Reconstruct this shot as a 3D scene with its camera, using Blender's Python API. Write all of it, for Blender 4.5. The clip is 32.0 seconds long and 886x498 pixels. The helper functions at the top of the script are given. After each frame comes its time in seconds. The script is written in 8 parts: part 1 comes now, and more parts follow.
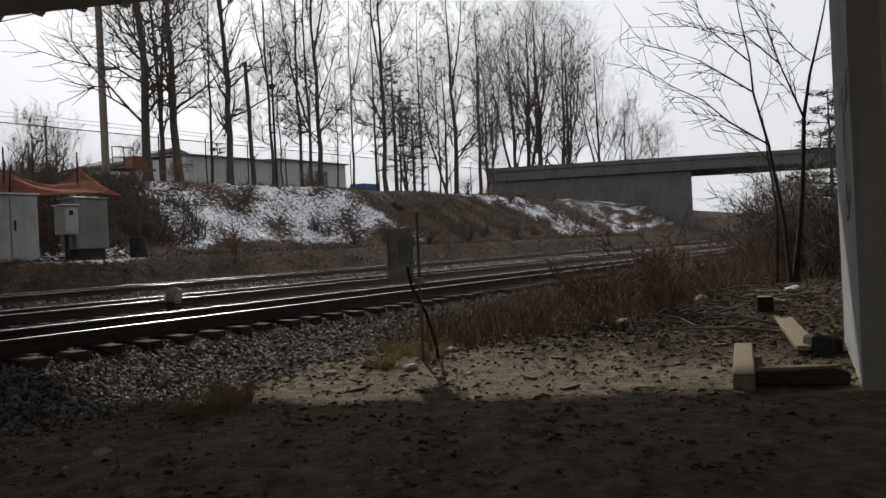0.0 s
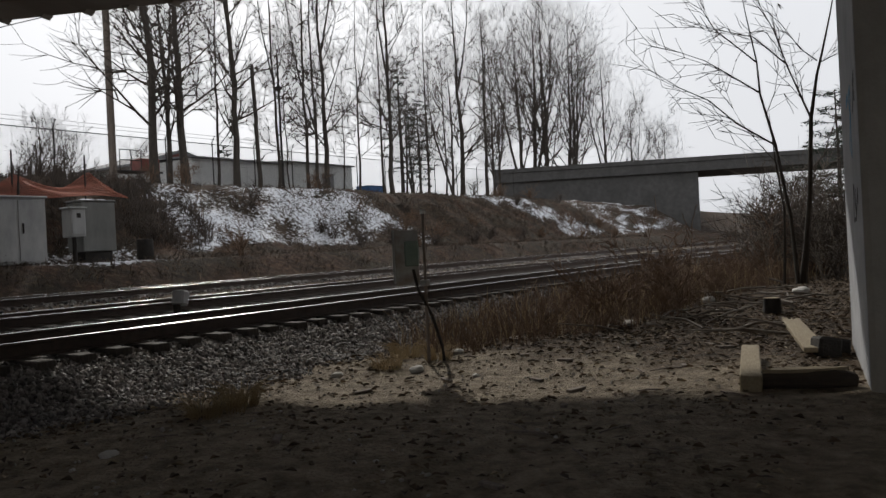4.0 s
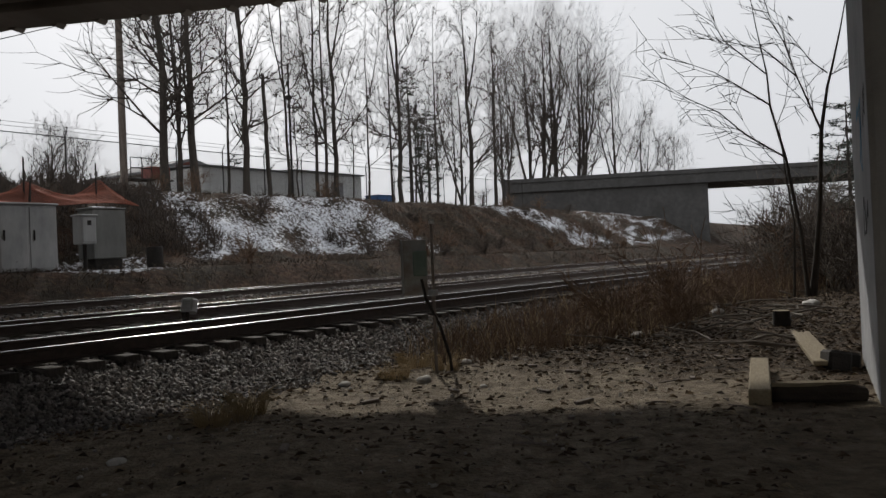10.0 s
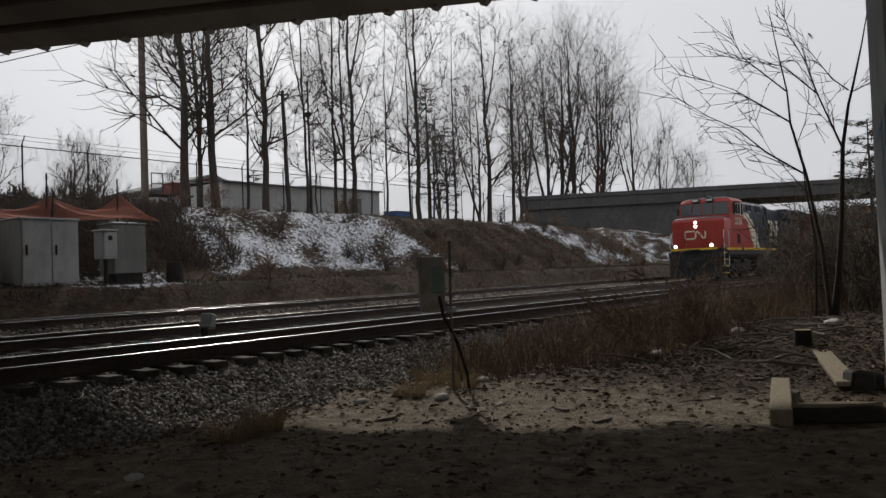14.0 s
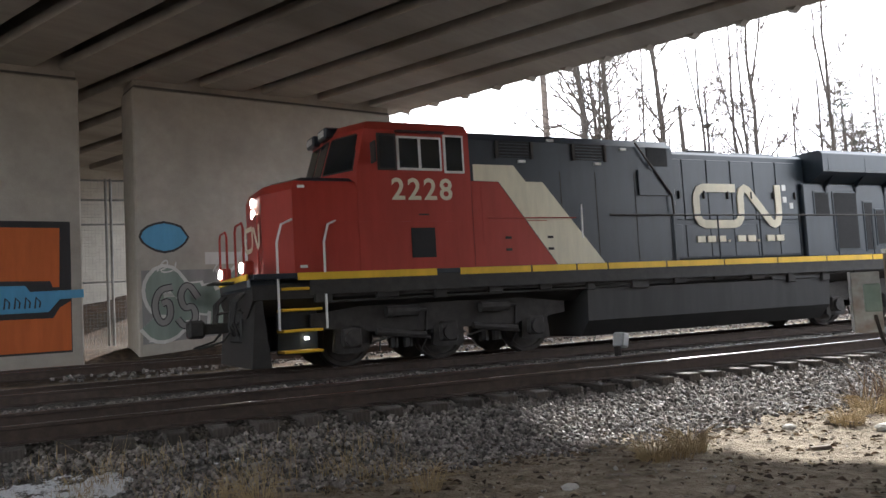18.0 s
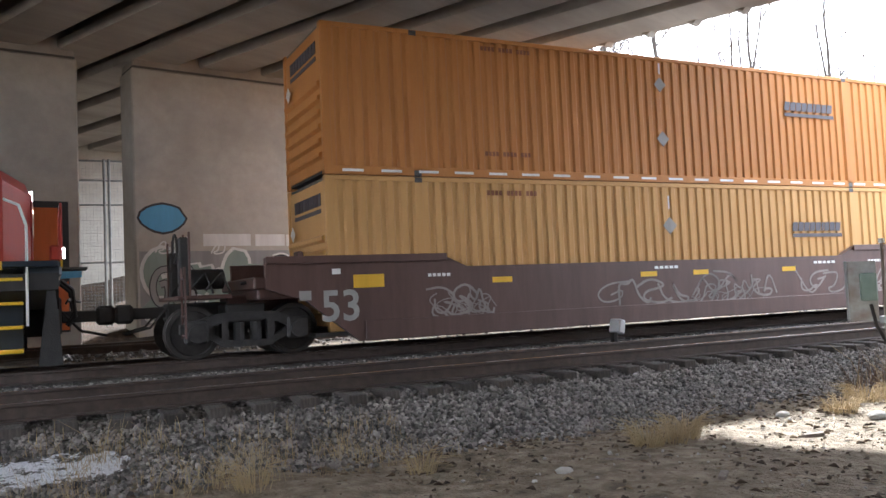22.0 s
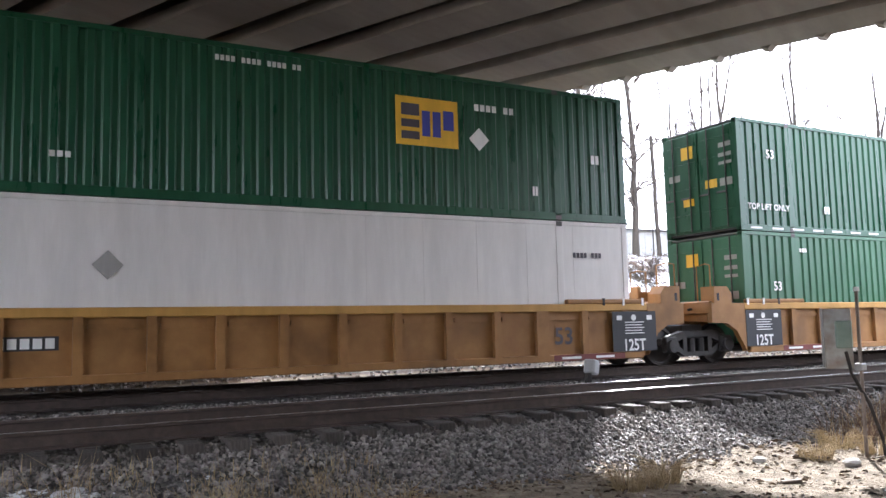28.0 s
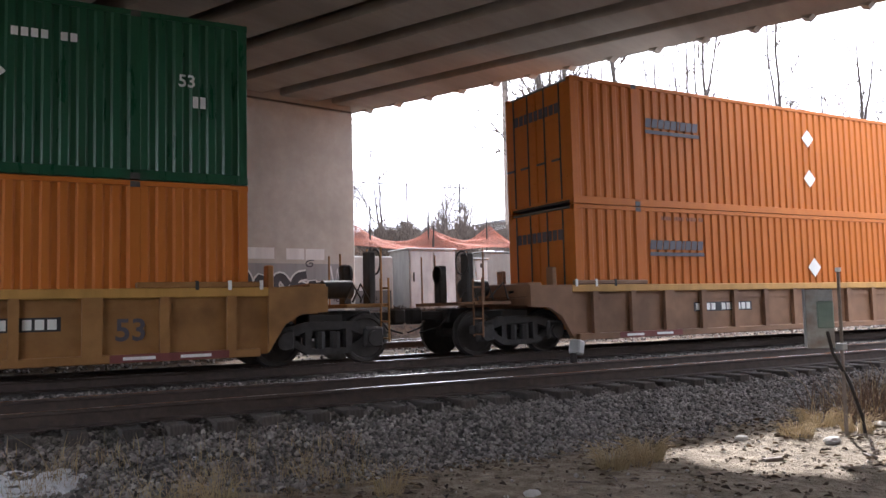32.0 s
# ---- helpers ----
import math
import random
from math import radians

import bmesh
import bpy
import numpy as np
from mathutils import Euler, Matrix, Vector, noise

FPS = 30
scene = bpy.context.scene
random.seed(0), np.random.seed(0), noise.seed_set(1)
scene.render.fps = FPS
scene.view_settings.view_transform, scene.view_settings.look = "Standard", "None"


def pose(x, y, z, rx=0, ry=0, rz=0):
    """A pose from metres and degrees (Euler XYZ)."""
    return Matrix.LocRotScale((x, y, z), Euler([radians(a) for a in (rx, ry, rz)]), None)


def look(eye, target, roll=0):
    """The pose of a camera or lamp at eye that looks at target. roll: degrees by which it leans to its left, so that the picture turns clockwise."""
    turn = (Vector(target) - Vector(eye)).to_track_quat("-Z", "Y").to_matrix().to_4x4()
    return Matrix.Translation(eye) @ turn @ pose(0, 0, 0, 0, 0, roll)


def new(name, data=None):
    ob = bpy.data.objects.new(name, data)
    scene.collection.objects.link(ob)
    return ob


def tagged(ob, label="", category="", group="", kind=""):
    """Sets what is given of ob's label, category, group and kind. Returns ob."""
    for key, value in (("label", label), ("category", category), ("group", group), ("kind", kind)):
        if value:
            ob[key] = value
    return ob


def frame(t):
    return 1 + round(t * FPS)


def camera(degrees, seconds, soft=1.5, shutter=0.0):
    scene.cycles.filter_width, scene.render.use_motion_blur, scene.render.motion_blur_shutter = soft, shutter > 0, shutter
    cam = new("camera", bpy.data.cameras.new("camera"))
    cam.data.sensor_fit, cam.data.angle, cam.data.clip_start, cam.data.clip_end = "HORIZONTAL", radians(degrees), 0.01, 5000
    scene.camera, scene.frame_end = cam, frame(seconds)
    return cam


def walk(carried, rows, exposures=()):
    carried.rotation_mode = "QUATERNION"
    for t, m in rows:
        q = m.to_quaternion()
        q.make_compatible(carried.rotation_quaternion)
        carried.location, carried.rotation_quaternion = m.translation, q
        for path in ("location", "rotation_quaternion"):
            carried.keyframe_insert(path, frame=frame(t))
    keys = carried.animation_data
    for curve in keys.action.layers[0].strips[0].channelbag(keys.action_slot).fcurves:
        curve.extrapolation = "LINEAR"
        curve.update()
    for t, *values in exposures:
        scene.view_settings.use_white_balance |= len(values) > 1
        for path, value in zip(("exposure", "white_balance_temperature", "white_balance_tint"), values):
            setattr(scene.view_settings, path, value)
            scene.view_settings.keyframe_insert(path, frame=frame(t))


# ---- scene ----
cam = camera(57.2, 32.0)
PATH = [
    (0, (0.351, 0.181, 0.864), (2.006, 1.304, 0.855), -2.8),
    (0.5, (0.363, 0.173, 0.866), (2.017, 1.298, 0.852), -2.9),
    (1, (0.357, 0.173, 0.875), (2.012, 1.296, 0.865), -2.9),
    (1.5, (0.354, 0.172, 0.878), (2.007, 1.299, 0.874), -2.9),
    (2, (0.358, 0.173, 0.875), (2.006, 1.306, 0.873), -2.8),
    (2.5, (0.356, 0.176, 0.875), (1.999, 1.317, 0.873), -2.8),
    (3, (0.352, 0.175, 0.875), (1.988, 1.326, 0.873), -3.0),
    (3.5, (0.358, 0.175, 0.872), (2.002, 1.314, 0.865), -3.0),
    (5.5, (0.352, 0.174, 0.87), (1.998, 1.31, 0.869), -2.8),
    (6, (0.356, 0.172, 0.876), (1.997, 1.315, 0.878), -3.0),
    (6.5, (0.353, 0.179, 0.872), (1.998, 1.317, 0.87), -3.1),
    (7, (0.347, 0.173, 0.877), (1.986, 1.318, 0.878), -3.0),
    (7.5, (0.35, 0.173, 0.871), (1.989, 1.318, 0.876), -2.8),
    (8, (0.349, 0.17, 0.867), (1.985, 1.321, 0.865), -2.8),
    (8.5, (0.351, 0.17, 0.874), (1.984, 1.324, 0.888), -2.7),
    (9, (0.35, 0.172, 0.867), (1.985, 1.324, 0.884), -2.7),
    (9.5, (0.349, 0.171, 0.877), (1.985, 1.321, 0.891), -2.6),
    (10, (0.351, 0.168, 0.877), (1.985, 1.32, 0.897), -2.5),
    (10.5, (0.355, 0.171, 0.873), (1.988, 1.326, 0.896), -2.3),
    (11, (0.35, 0.17, 0.881), (1.983, 1.325, 0.91), -2.3),
    (11.5, (0.343, 0.166, 0.879), (1.974, 1.323, 0.918), -2.4),
    (12, (0.353, 0.172, 0.873), (1.983, 1.33, 0.91), -2.3),
    (12.5, (0.355, 0.174, 0.877), (1.976, 1.344, 0.915), -2.0),
    (13, (0.37, 0.163, 0.88), (1.986, 1.34, 0.938), -2.1),
    (13.5, (0.368, 0.171, 0.881), (1.983, 1.348, 0.948), -2.1),
    (15.5, (0.297, 0.172, 0.907), (1.839, 1.445, 0.968), -2.4),
    (16, (0.287, 0.177, 0.895), (1.779, 1.506, 0.985), -1.9),
    (16.5, (0.246, 0.183, 0.911), (1.639, 1.616, 0.986), -2.8),
    (17, (0.217, 0.173, 0.922), (1.441, 1.752, 1.014), -3.5),
    (17.5, (0.141, 0.094, 0.95), (1.193, 1.791, 1.068), -3.9),
    (18, (0.091, 0.071, 0.948), (0.965, 1.864, 1.098), -3.3),
    (18.5, (0.088, 0.062, 0.946), (0.892, 1.889, 1.082), -3.3),
    (19, (0.087, 0.067, 0.94), (0.914, 1.883, 1.07), -2.6),
    (19.5, (0.086, 0.06, 0.938), (0.915, 1.875, 1.073), -2.6),
    (20, (0.091, 0.059, 0.945), (0.919, 1.874, 1.083), -2.7),
    (20.5, (0.09, 0.057, 0.945), (0.934, 1.867, 1.056), -2.7),
    (21, (0.089, 0.052, 0.941), (0.949, 1.855, 1.042), -2.7),
    (21.5, (0.097, 0.052, 0.956), (0.967, 1.85, 1.058), -2.5),
    (22, (0.087, 0.056, 0.937), (0.964, 1.85, 1.05), -2.6),
    (22.5, (0.094, 0.05, 0.967), (0.987, 1.833, 1.114), -3.3),
    (23, (0.077, 0.03, 0.961), (0.964, 1.815, 1.125), -3.0),
    (23.5, (0.076, 0.039, 0.963), (0.966, 1.824, 1.114), -2.4),
    (24, (0.077, 0.039, 0.959), (0.985, 1.815, 1.113), -2.4),
    (25, (0.079, 0.041, 0.968), (1.006, 1.806, 1.129), -1.8),
    (25.5, (0.062, 0.045, 0.964), (0.964, 1.82, 1.151), -1.8),
    (27.5, (-0.029, 0.157, 1.0), (0.91, 1.914, 1.173), -1.4),
    (28, (-0.055, 0.146, 0.982), (0.891, 1.897, 1.177), -1.3),
    (28.5, (-0.054, 0.131, 0.978), (0.896, 1.883, 1.147), -1.2),
    (29, (-0.036, 0.129, 0.989), (0.916, 1.883, 1.131), -1.4),
    (29.5, (-0.041, 0.144, 0.976), (0.917, 1.893, 1.122), -1.2),
    (30, (-0.05, 0.141, 0.972), (0.923, 1.881, 1.126), -1.3),
    (30.5, (-0.035, 0.129, 0.982), (0.932, 1.874, 1.13), -1.9),
    (31, (-0.029, 0.143, 0.982), (0.935, 1.889, 1.13), -1.7),
    (31.5, (-0.042, 0.146, 0.978), (0.933, 1.886, 1.124), -1.5),
    (32, (-0.059, 0.137, 0.985), (0.918, 1.876, 1.132), -1.4),
]
EXPOSURES = [(0, -1.15, 6500, 10), (9.0, -1.25, 6500, 10), (13.0, -1.45, 6500, 10), (16.0, -1.4, 6500, 10), (16.6, -1.15, 6500, 10), (17.0, -0.88, 6500, 10), (17.6, 0.5, 6400, 10), (18.0, 1.4, 6200, 10), (18.5, 2.1, 6000, 10), (22.0, 2.27, 5850, 10), (23.0, 2.28, 5900, 10), (24.0, 2.42, 6000, 10), (25.0, 2.2, 5900, 10), (28.0, 2.08, 5850, 14), (29.0, 2.6, 5850, 20), (30.0, 2.58, 5850, 34), (31.0, 2.5, 6000, 30), (31.5, 2.08, 6000, 24), (32.0, 1.55, 6000, 16)]
walk(cam, [(t, look(eye, target, roll)) for t, eye, target, roll in PATH], EXPOSURES)

# ---- daylight: thin high cloud, low winter sun ----
SUN_DIR = Vector((1.08, 1.10, 1.0)).normalized()
world = bpy.data.worlds.new("winter_sky")
scene.world = world
world.use_nodes = True
wn, wl = world.node_tree.nodes, world.node_tree.links
sky = wn.new("ShaderNodeTexSky")
sky.sky_type, sky.sun_disc = "NISHITA", False
sky.sun_elevation = math.asin(SUN_DIR.z)
sky.sun_rotation = math.atan2(SUN_DIR.x, SUN_DIR.y)
sky.air_density, sky.dust_density, sky.ozone_density = 1.0, 6.0, 1.0
pale = wn.new("ShaderNodeHueSaturation")
pale.inputs["Saturation"].default_value = 0.22
cloud = wn.new("ShaderNodeTexNoise")
cloud.inputs["Scale"].default_value, cloud.inputs["Detail"].default_value = 2.2, 6.0
soft_cloud = wn.new("ShaderNodeMapRange")
soft_cloud.inputs["From Min"].default_value, soft_cloud.inputs["From Max"].default_value = 0.3, 0.75
soft_cloud.inputs["To Min"].default_value, soft_cloud.inputs["To Max"].default_value = 0.96, 1.04
wl.new(cloud.outputs["Fac"], soft_cloud.inputs["Value"])
wl.new(sky.outputs[0], pale.inputs["Color"])
# a bright veil of cloud over the whole sky, with the clear sky's glow shining through
veil = wn.new("ShaderNodeMix")
veil.data_type = "RGBA"
veil.inputs["Factor"].default_value = 0.80
veil.inputs["B"].default_value = (16.2, 16.6, 17.4, 1)
thick = wn.new("ShaderNodeMix")
thick.data_type, thick.blend_type = "RGBA", "MULTIPLY"
thick.inputs["Factor"].default_value = 1.0
wl.new(pale.outputs[0], veil.inputs["A"])
wl.new(veil.outputs["Result"], thick.inputs["A"])
wl.new(soft_cloud.outputs[0], thick.inputs["B"])
wl.new(thick.outputs["Result"], wn["Background"].inputs["Color"])
wn["Background"].inputs["Strength"].default_value = 0.12

sun = new("sun", bpy.data.lights.new("sun", "SUN"))
sun.data.energy, sun.data.angle, sun.data.color = 4.5, radians(1.2), (1.0, 0.95, 0.87)
sun.matrix_world = look(SUN_DIR * 100, (0, 0, 0))

# ---- mesh tools ----
class Geo:
    """Collects vertices and faces for one mesh."""
    def __init__(self):
        self.v, self.f = [], []

    def add(self, verts, faces):
        n = len(self.v)
        self.v.extend(tuple(p) for p in verts)
        self.f.extend(tuple(i + n for i in f) for f in faces)
        return self

    def box(self, x0, x1, y0, y1, z0, z1, b=0.0, m=None):
        """A box, with chamfered edges where b is given; m places it."""
        if b <= 0:
            v = [(x, y, z) for x in (x0, x1) for y in (y0, y1) for z in (z0, z1)]
            f = [(0, 1, 3, 2), (4, 6, 7, 5), (0, 4, 5, 1), (2, 3, 7, 6), (0, 2, 6, 4), (1, 5, 7, 3)]
        else:
            b = min(b, (x1 - x0) * 0.45, (y1 - y0) * 0.45, (z1 - z0) * 0.45)
            v, idx = [], {}
            for i, (x, sx) in enumerate(((x0, 1), (x1, -1))):
                for j, (y, sy) in enumerate(((y0, 1), (y1, -1))):
                    for k, (z, sz) in enumerate(((z0, 1), (z1, -1))):
                        for a in range(3):
                            p = [x + sx * b, y + sy * b, z + sz * b]
                            p[a] = (x, y, z)[a]
                            idx[i, j, k, a] = len(v)
                            v.append(p)
            g = lambda i, j, k, a: idx[i, j, k, a]
            f = [(g(0,0,0,0), g(0,0,1,0), g(0,1,1,0), g(0,1,0,0)), (g(1,0,0,0), g(1,1,0,0), g(1,1,1,0), g(1,0,1,0)),
                 (g(0,0,0,1), g(1,0,0,1), g(1,0,1,1), g(0,0,1,1)), (g(0,1,0,1), g(0,1,1,1), g(1,1,1,1), g(1,1,0,1)),
                 (g(0,0,0,2), g(0,1,0,2), g(1,1,0,2), g(1,0,0,2)), (g(0,0,1,2), g(1,0,1,2), g(1,1,1,2), g(0,1,1,2))]
            for i in (0, 1):
                for j in (0, 1):
                    f.append((g(i,j,0,0), g(i,j,0,1), g(i,j,1,1), g(i,j,1,0)))
                    f.append((g(i,0,j,0), g(i,0,j,2), g(i,1,j,2), g(i,1,j,0)))
                    f.append((g(0,i,j,1), g(0,i,j,2), g(1,i,j,2), g(1,i,j,1)))
                    for k in (0, 1):
                        f.append((g(i,j,k,0), g(i,j,k,1), g(i,j,k,2)))
        if m is not None:
            v = [tuple(m @ Vector(p)) for p in v]
        return self.add(v, f)

    def tube(self, pts, radii, n=8, cap=True):
        """A round bar along a line of points."""
        pts = [Vector(p) for p in pts]
        if isinstance(radii, (int, float)):
            radii = [radii] * len(pts)
        rings, up = [], None
        for i, p in enumerate(pts):
            d = (pts[min(i + 1, len(pts) - 1)] - pts[max(i - 1, 0)]).normalized()
            if up is None:
                up = d.orthogonal().normalized()
            side = d.cross(up).normalized()
            up = side.cross(d).normalized()
            rings.append([p + radii[i] * (math.cos(2 * math.pi * k / n) * up + math.sin(2 * math.pi * k / n) * side) for k in range(n)])
        v = [q for r in rings for q in r]
        f = [(a * n + k, a * n + (k + 1) % n, (a + 1) * n + (k + 1) % n, (a + 1) * n + k) for a in range(len(pts) - 1) for k in range(n)]
        if cap:
            f += [tuple(range(n - 1, -1, -1)), tuple((len(pts) - 1) * n + k for k in range(n))]
        return self.add(v, f)

    def prism(self, poly, y0, y1, axis="y"):
        """A flat outline (x, z) drawn out along y, or (x, y) along z, or (y, z) along x."""
        put = {"y": lambda a, b, c: (a, c, b), "z": lambda a, b, c: (a, b, c), "x": lambda a, b, c: (c, a, b)}[axis]
        n = len(poly)
        v = [put(a, b, y0) for a, b in poly] + [put(a, b, y1) for a, b in poly]
        f = [tuple(range(n - 1, -1, -1)), tuple(range(n, 2 * n))] + [(i, (i + 1) % n, n + (i + 1) % n, n + i) for i in range(n)]
        return self.add(v, f)

    def ball(self, c, r, seed=0, squash=(1, 1, 1)):
        """A lumpy stone of twenty faces."""
        rng = random.Random(seed)
        t = (1 + 5 ** 0.5) / 2
        pts = [(-1, t, 0), (1, t, 0), (-1, -t, 0), (1, -t, 0), (0, -1, t), (0, 1, t), (0, -1, -t), (0, 1, -t), (t, 0, -1), (t, 0, 1), (-t, 0, -1), (-t, 0, 1)]
        f = [(0,11,5),(0,5,1),(0,1,7),(0,7,10),(0,10,11),(1,5,9),(5,11,4),(11,10,2),(10,7,6),(7,1,8),(3,9,4),(3,4,2),(3,2,6),(3,6,8),(3,8,9),(4,9,5),(2,4,11),(6,2,10),(8,6,7),(9,8,1)]
        pts = [tuple(q / 1.9 for q in p) for p in pts]
        seen, f2 = {}, []
        for tri in f:
            mids = []
            for a, b in ((0, 1), (1, 2), (2, 0)):
                key = tuple(sorted((tri[a], tri[b])))
                if key not in seen:
                    q = Vector(pts[key[0]]) + Vector(pts[key[1]])
                    seen[key] = len(pts)
                    pts.append(tuple(q.normalized()))
                mids.append(seen[key])
            f2 += [(tri[0], mids[0], mids[2]), (tri[1], mids[1], mids[0]), (tri[2], mids[2], mids[1]), tuple(mids)]
        v = []
        for p in pts:
            k = rng.uniform(0.82, 1.12)
            v.append(tuple(c[i] + p[i] * r * squash[i] * k for i in range(3)))
        return self.add(v, f2)

    def mesh(self, name, material=None, smooth=35):
        me = bpy.data.meshes.new(name)
        me.from_pydata(self.v, [], self.f)
        bm = bmesh.new()
        bm.from_mesh(me)
        bmesh.ops.recalc_face_normals(bm, faces=bm.faces)
        bm.to_mesh(me)
        bm.free()
        if smooth:
            me.shade_smooth()
            me.set_sharp_from_angle(angle=radians(smooth))
        if material:
            me.materials.append(material)
        return me


def ribbon(pts, w, y0, y1):
    """A flat painted stroke along (x, z) points, one unbroken band w to each side."""
    v, n = [], len(pts)
    for i in range(n):
        (ax, az), (bx, bz) = pts[max(0, i - 1)], pts[min(n - 1, i + 1)]
        d = math.hypot(bx - ax, bz - az) or 1
        nx, nz = -(bz - az) / d * w, (bx - ax) / d * w
        x, z = pts[i]
        v += [(x + nx, y0, z + nz), (x - nx, y0, z - nz), (x - nx, y1, z - nz), (x + nx, y1, z + nz)]
    f = [(i * 4 + k, i * 4 + (k + 1) % 4, i * 4 + 4 + (k + 1) % 4, i * 4 + 4 + k) for i in range(n - 1) for k in range(4)]
    f += [(0, 1, 2, 3), (n * 4 - 1, n * 4 - 2, n * 4 - 3, n * 4 - 4)]
    return Geo().add(v, f)


GLYPHS = (((0, 0.92), (0.5, 1), (0.9, 0.78), (0.95, 0.4), (0.7, 0.12), (0.35, 0.2), (0.3, 0.62)),
          ((0.0, 0.1), (0.35, 0.95), (0.6, 0.9), (0.45, 0.3), (0.15, 0.25), (0.3, 0.0), (0.9, 0.15), (1.0, 0.8)),
          ((0.95, 0.65), (0.5, 1), (0.1, 0.75), (0.3, 0.4), (0.72, 0.5), (0.85, 0.15), (0.3, 0.0), (0.0, 0.2)),
          ((0.9, 0.95), (0.3, 0.9), (0.05, 0.5), (0.35, 0.1), (0.8, 0.25), (0.75, 0.65), (0.42, 0.58)),
          ((0, 0.2), (0.15, 1), (0.35, 0.25), (0.55, 0.9), (0.65, 0.35), (0.95, 0.75), (0.85, 0.0)))


def round_off(pts, n=2):
    """Cuts the corners of a line, n times over."""
    for _ in range(n):
        out = [pts[0]]
        for (ax, az), (bx, bz) in zip(pts, pts[1:]):
            out += [(ax * 0.75 + bx * 0.25, az * 0.75 + bz * 0.25), (ax * 0.25 + bx * 0.75, az * 0.25 + bz * 0.75)]
        pts = out + [pts[-1]]
    return pts


def part(name, geo, material, parent=None, label="", smooth=35):
    """One mesh object under a thing or a part."""
    ob = new(name, geo.mesh(name, material, smooth) if isinstance(geo, Geo) else geo)
    if parent is not None:
        ob.parent = parent
    if label:
        ob["label"] = label
    return ob


def alike(name, me, parent, m):
    """One more object on a mesh that is there already."""
    ob = new(name, me)
    ob.parent = parent
    ob.matrix_basis = m
    return ob


def thing(name, label, category, group="", m=None):
    ob = tagged(new(name), label, category, group)
    ob.empty_display_size = 0.2
    if m is not None:
        ob.matrix_basis = m
    return ob


def setting(name, geo, material, label, category, smooth=35, parent=None):
    return tagged(part(name, geo, material, parent, smooth=smooth), label, category, kind="structure")


def lettering(name, text, size, m, material, parent, stretch=1.0):
    """Painted writing as a flat mesh, a few millimetres proud."""
    cu = bpy.data.curves.new(name, "FONT")
    cu.body, cu.size, cu.align_x, cu.align_y, cu.extrude = text, size, "CENTER", "CENTER", 0.001
    cu.resolution_u, cu.offset = 3, size * 0.018
    tmp = bpy.data.objects.new(name, cu)
    scene.collection.objects.link(tmp)
    bpy.context.view_layer.update()
    me = bpy.data.meshes.new_from_object(tmp.evaluated_get(bpy.context.evaluated_depsgraph_get()))
    bpy.data.objects.remove(tmp)
    me.materials.clear()
    me.materials.append(material)
    ob = new(name, me)
    ob.parent = parent
    ob.matrix_basis = m @ Matrix.Diagonal((stretch, 1, 1, 1))
    return ob


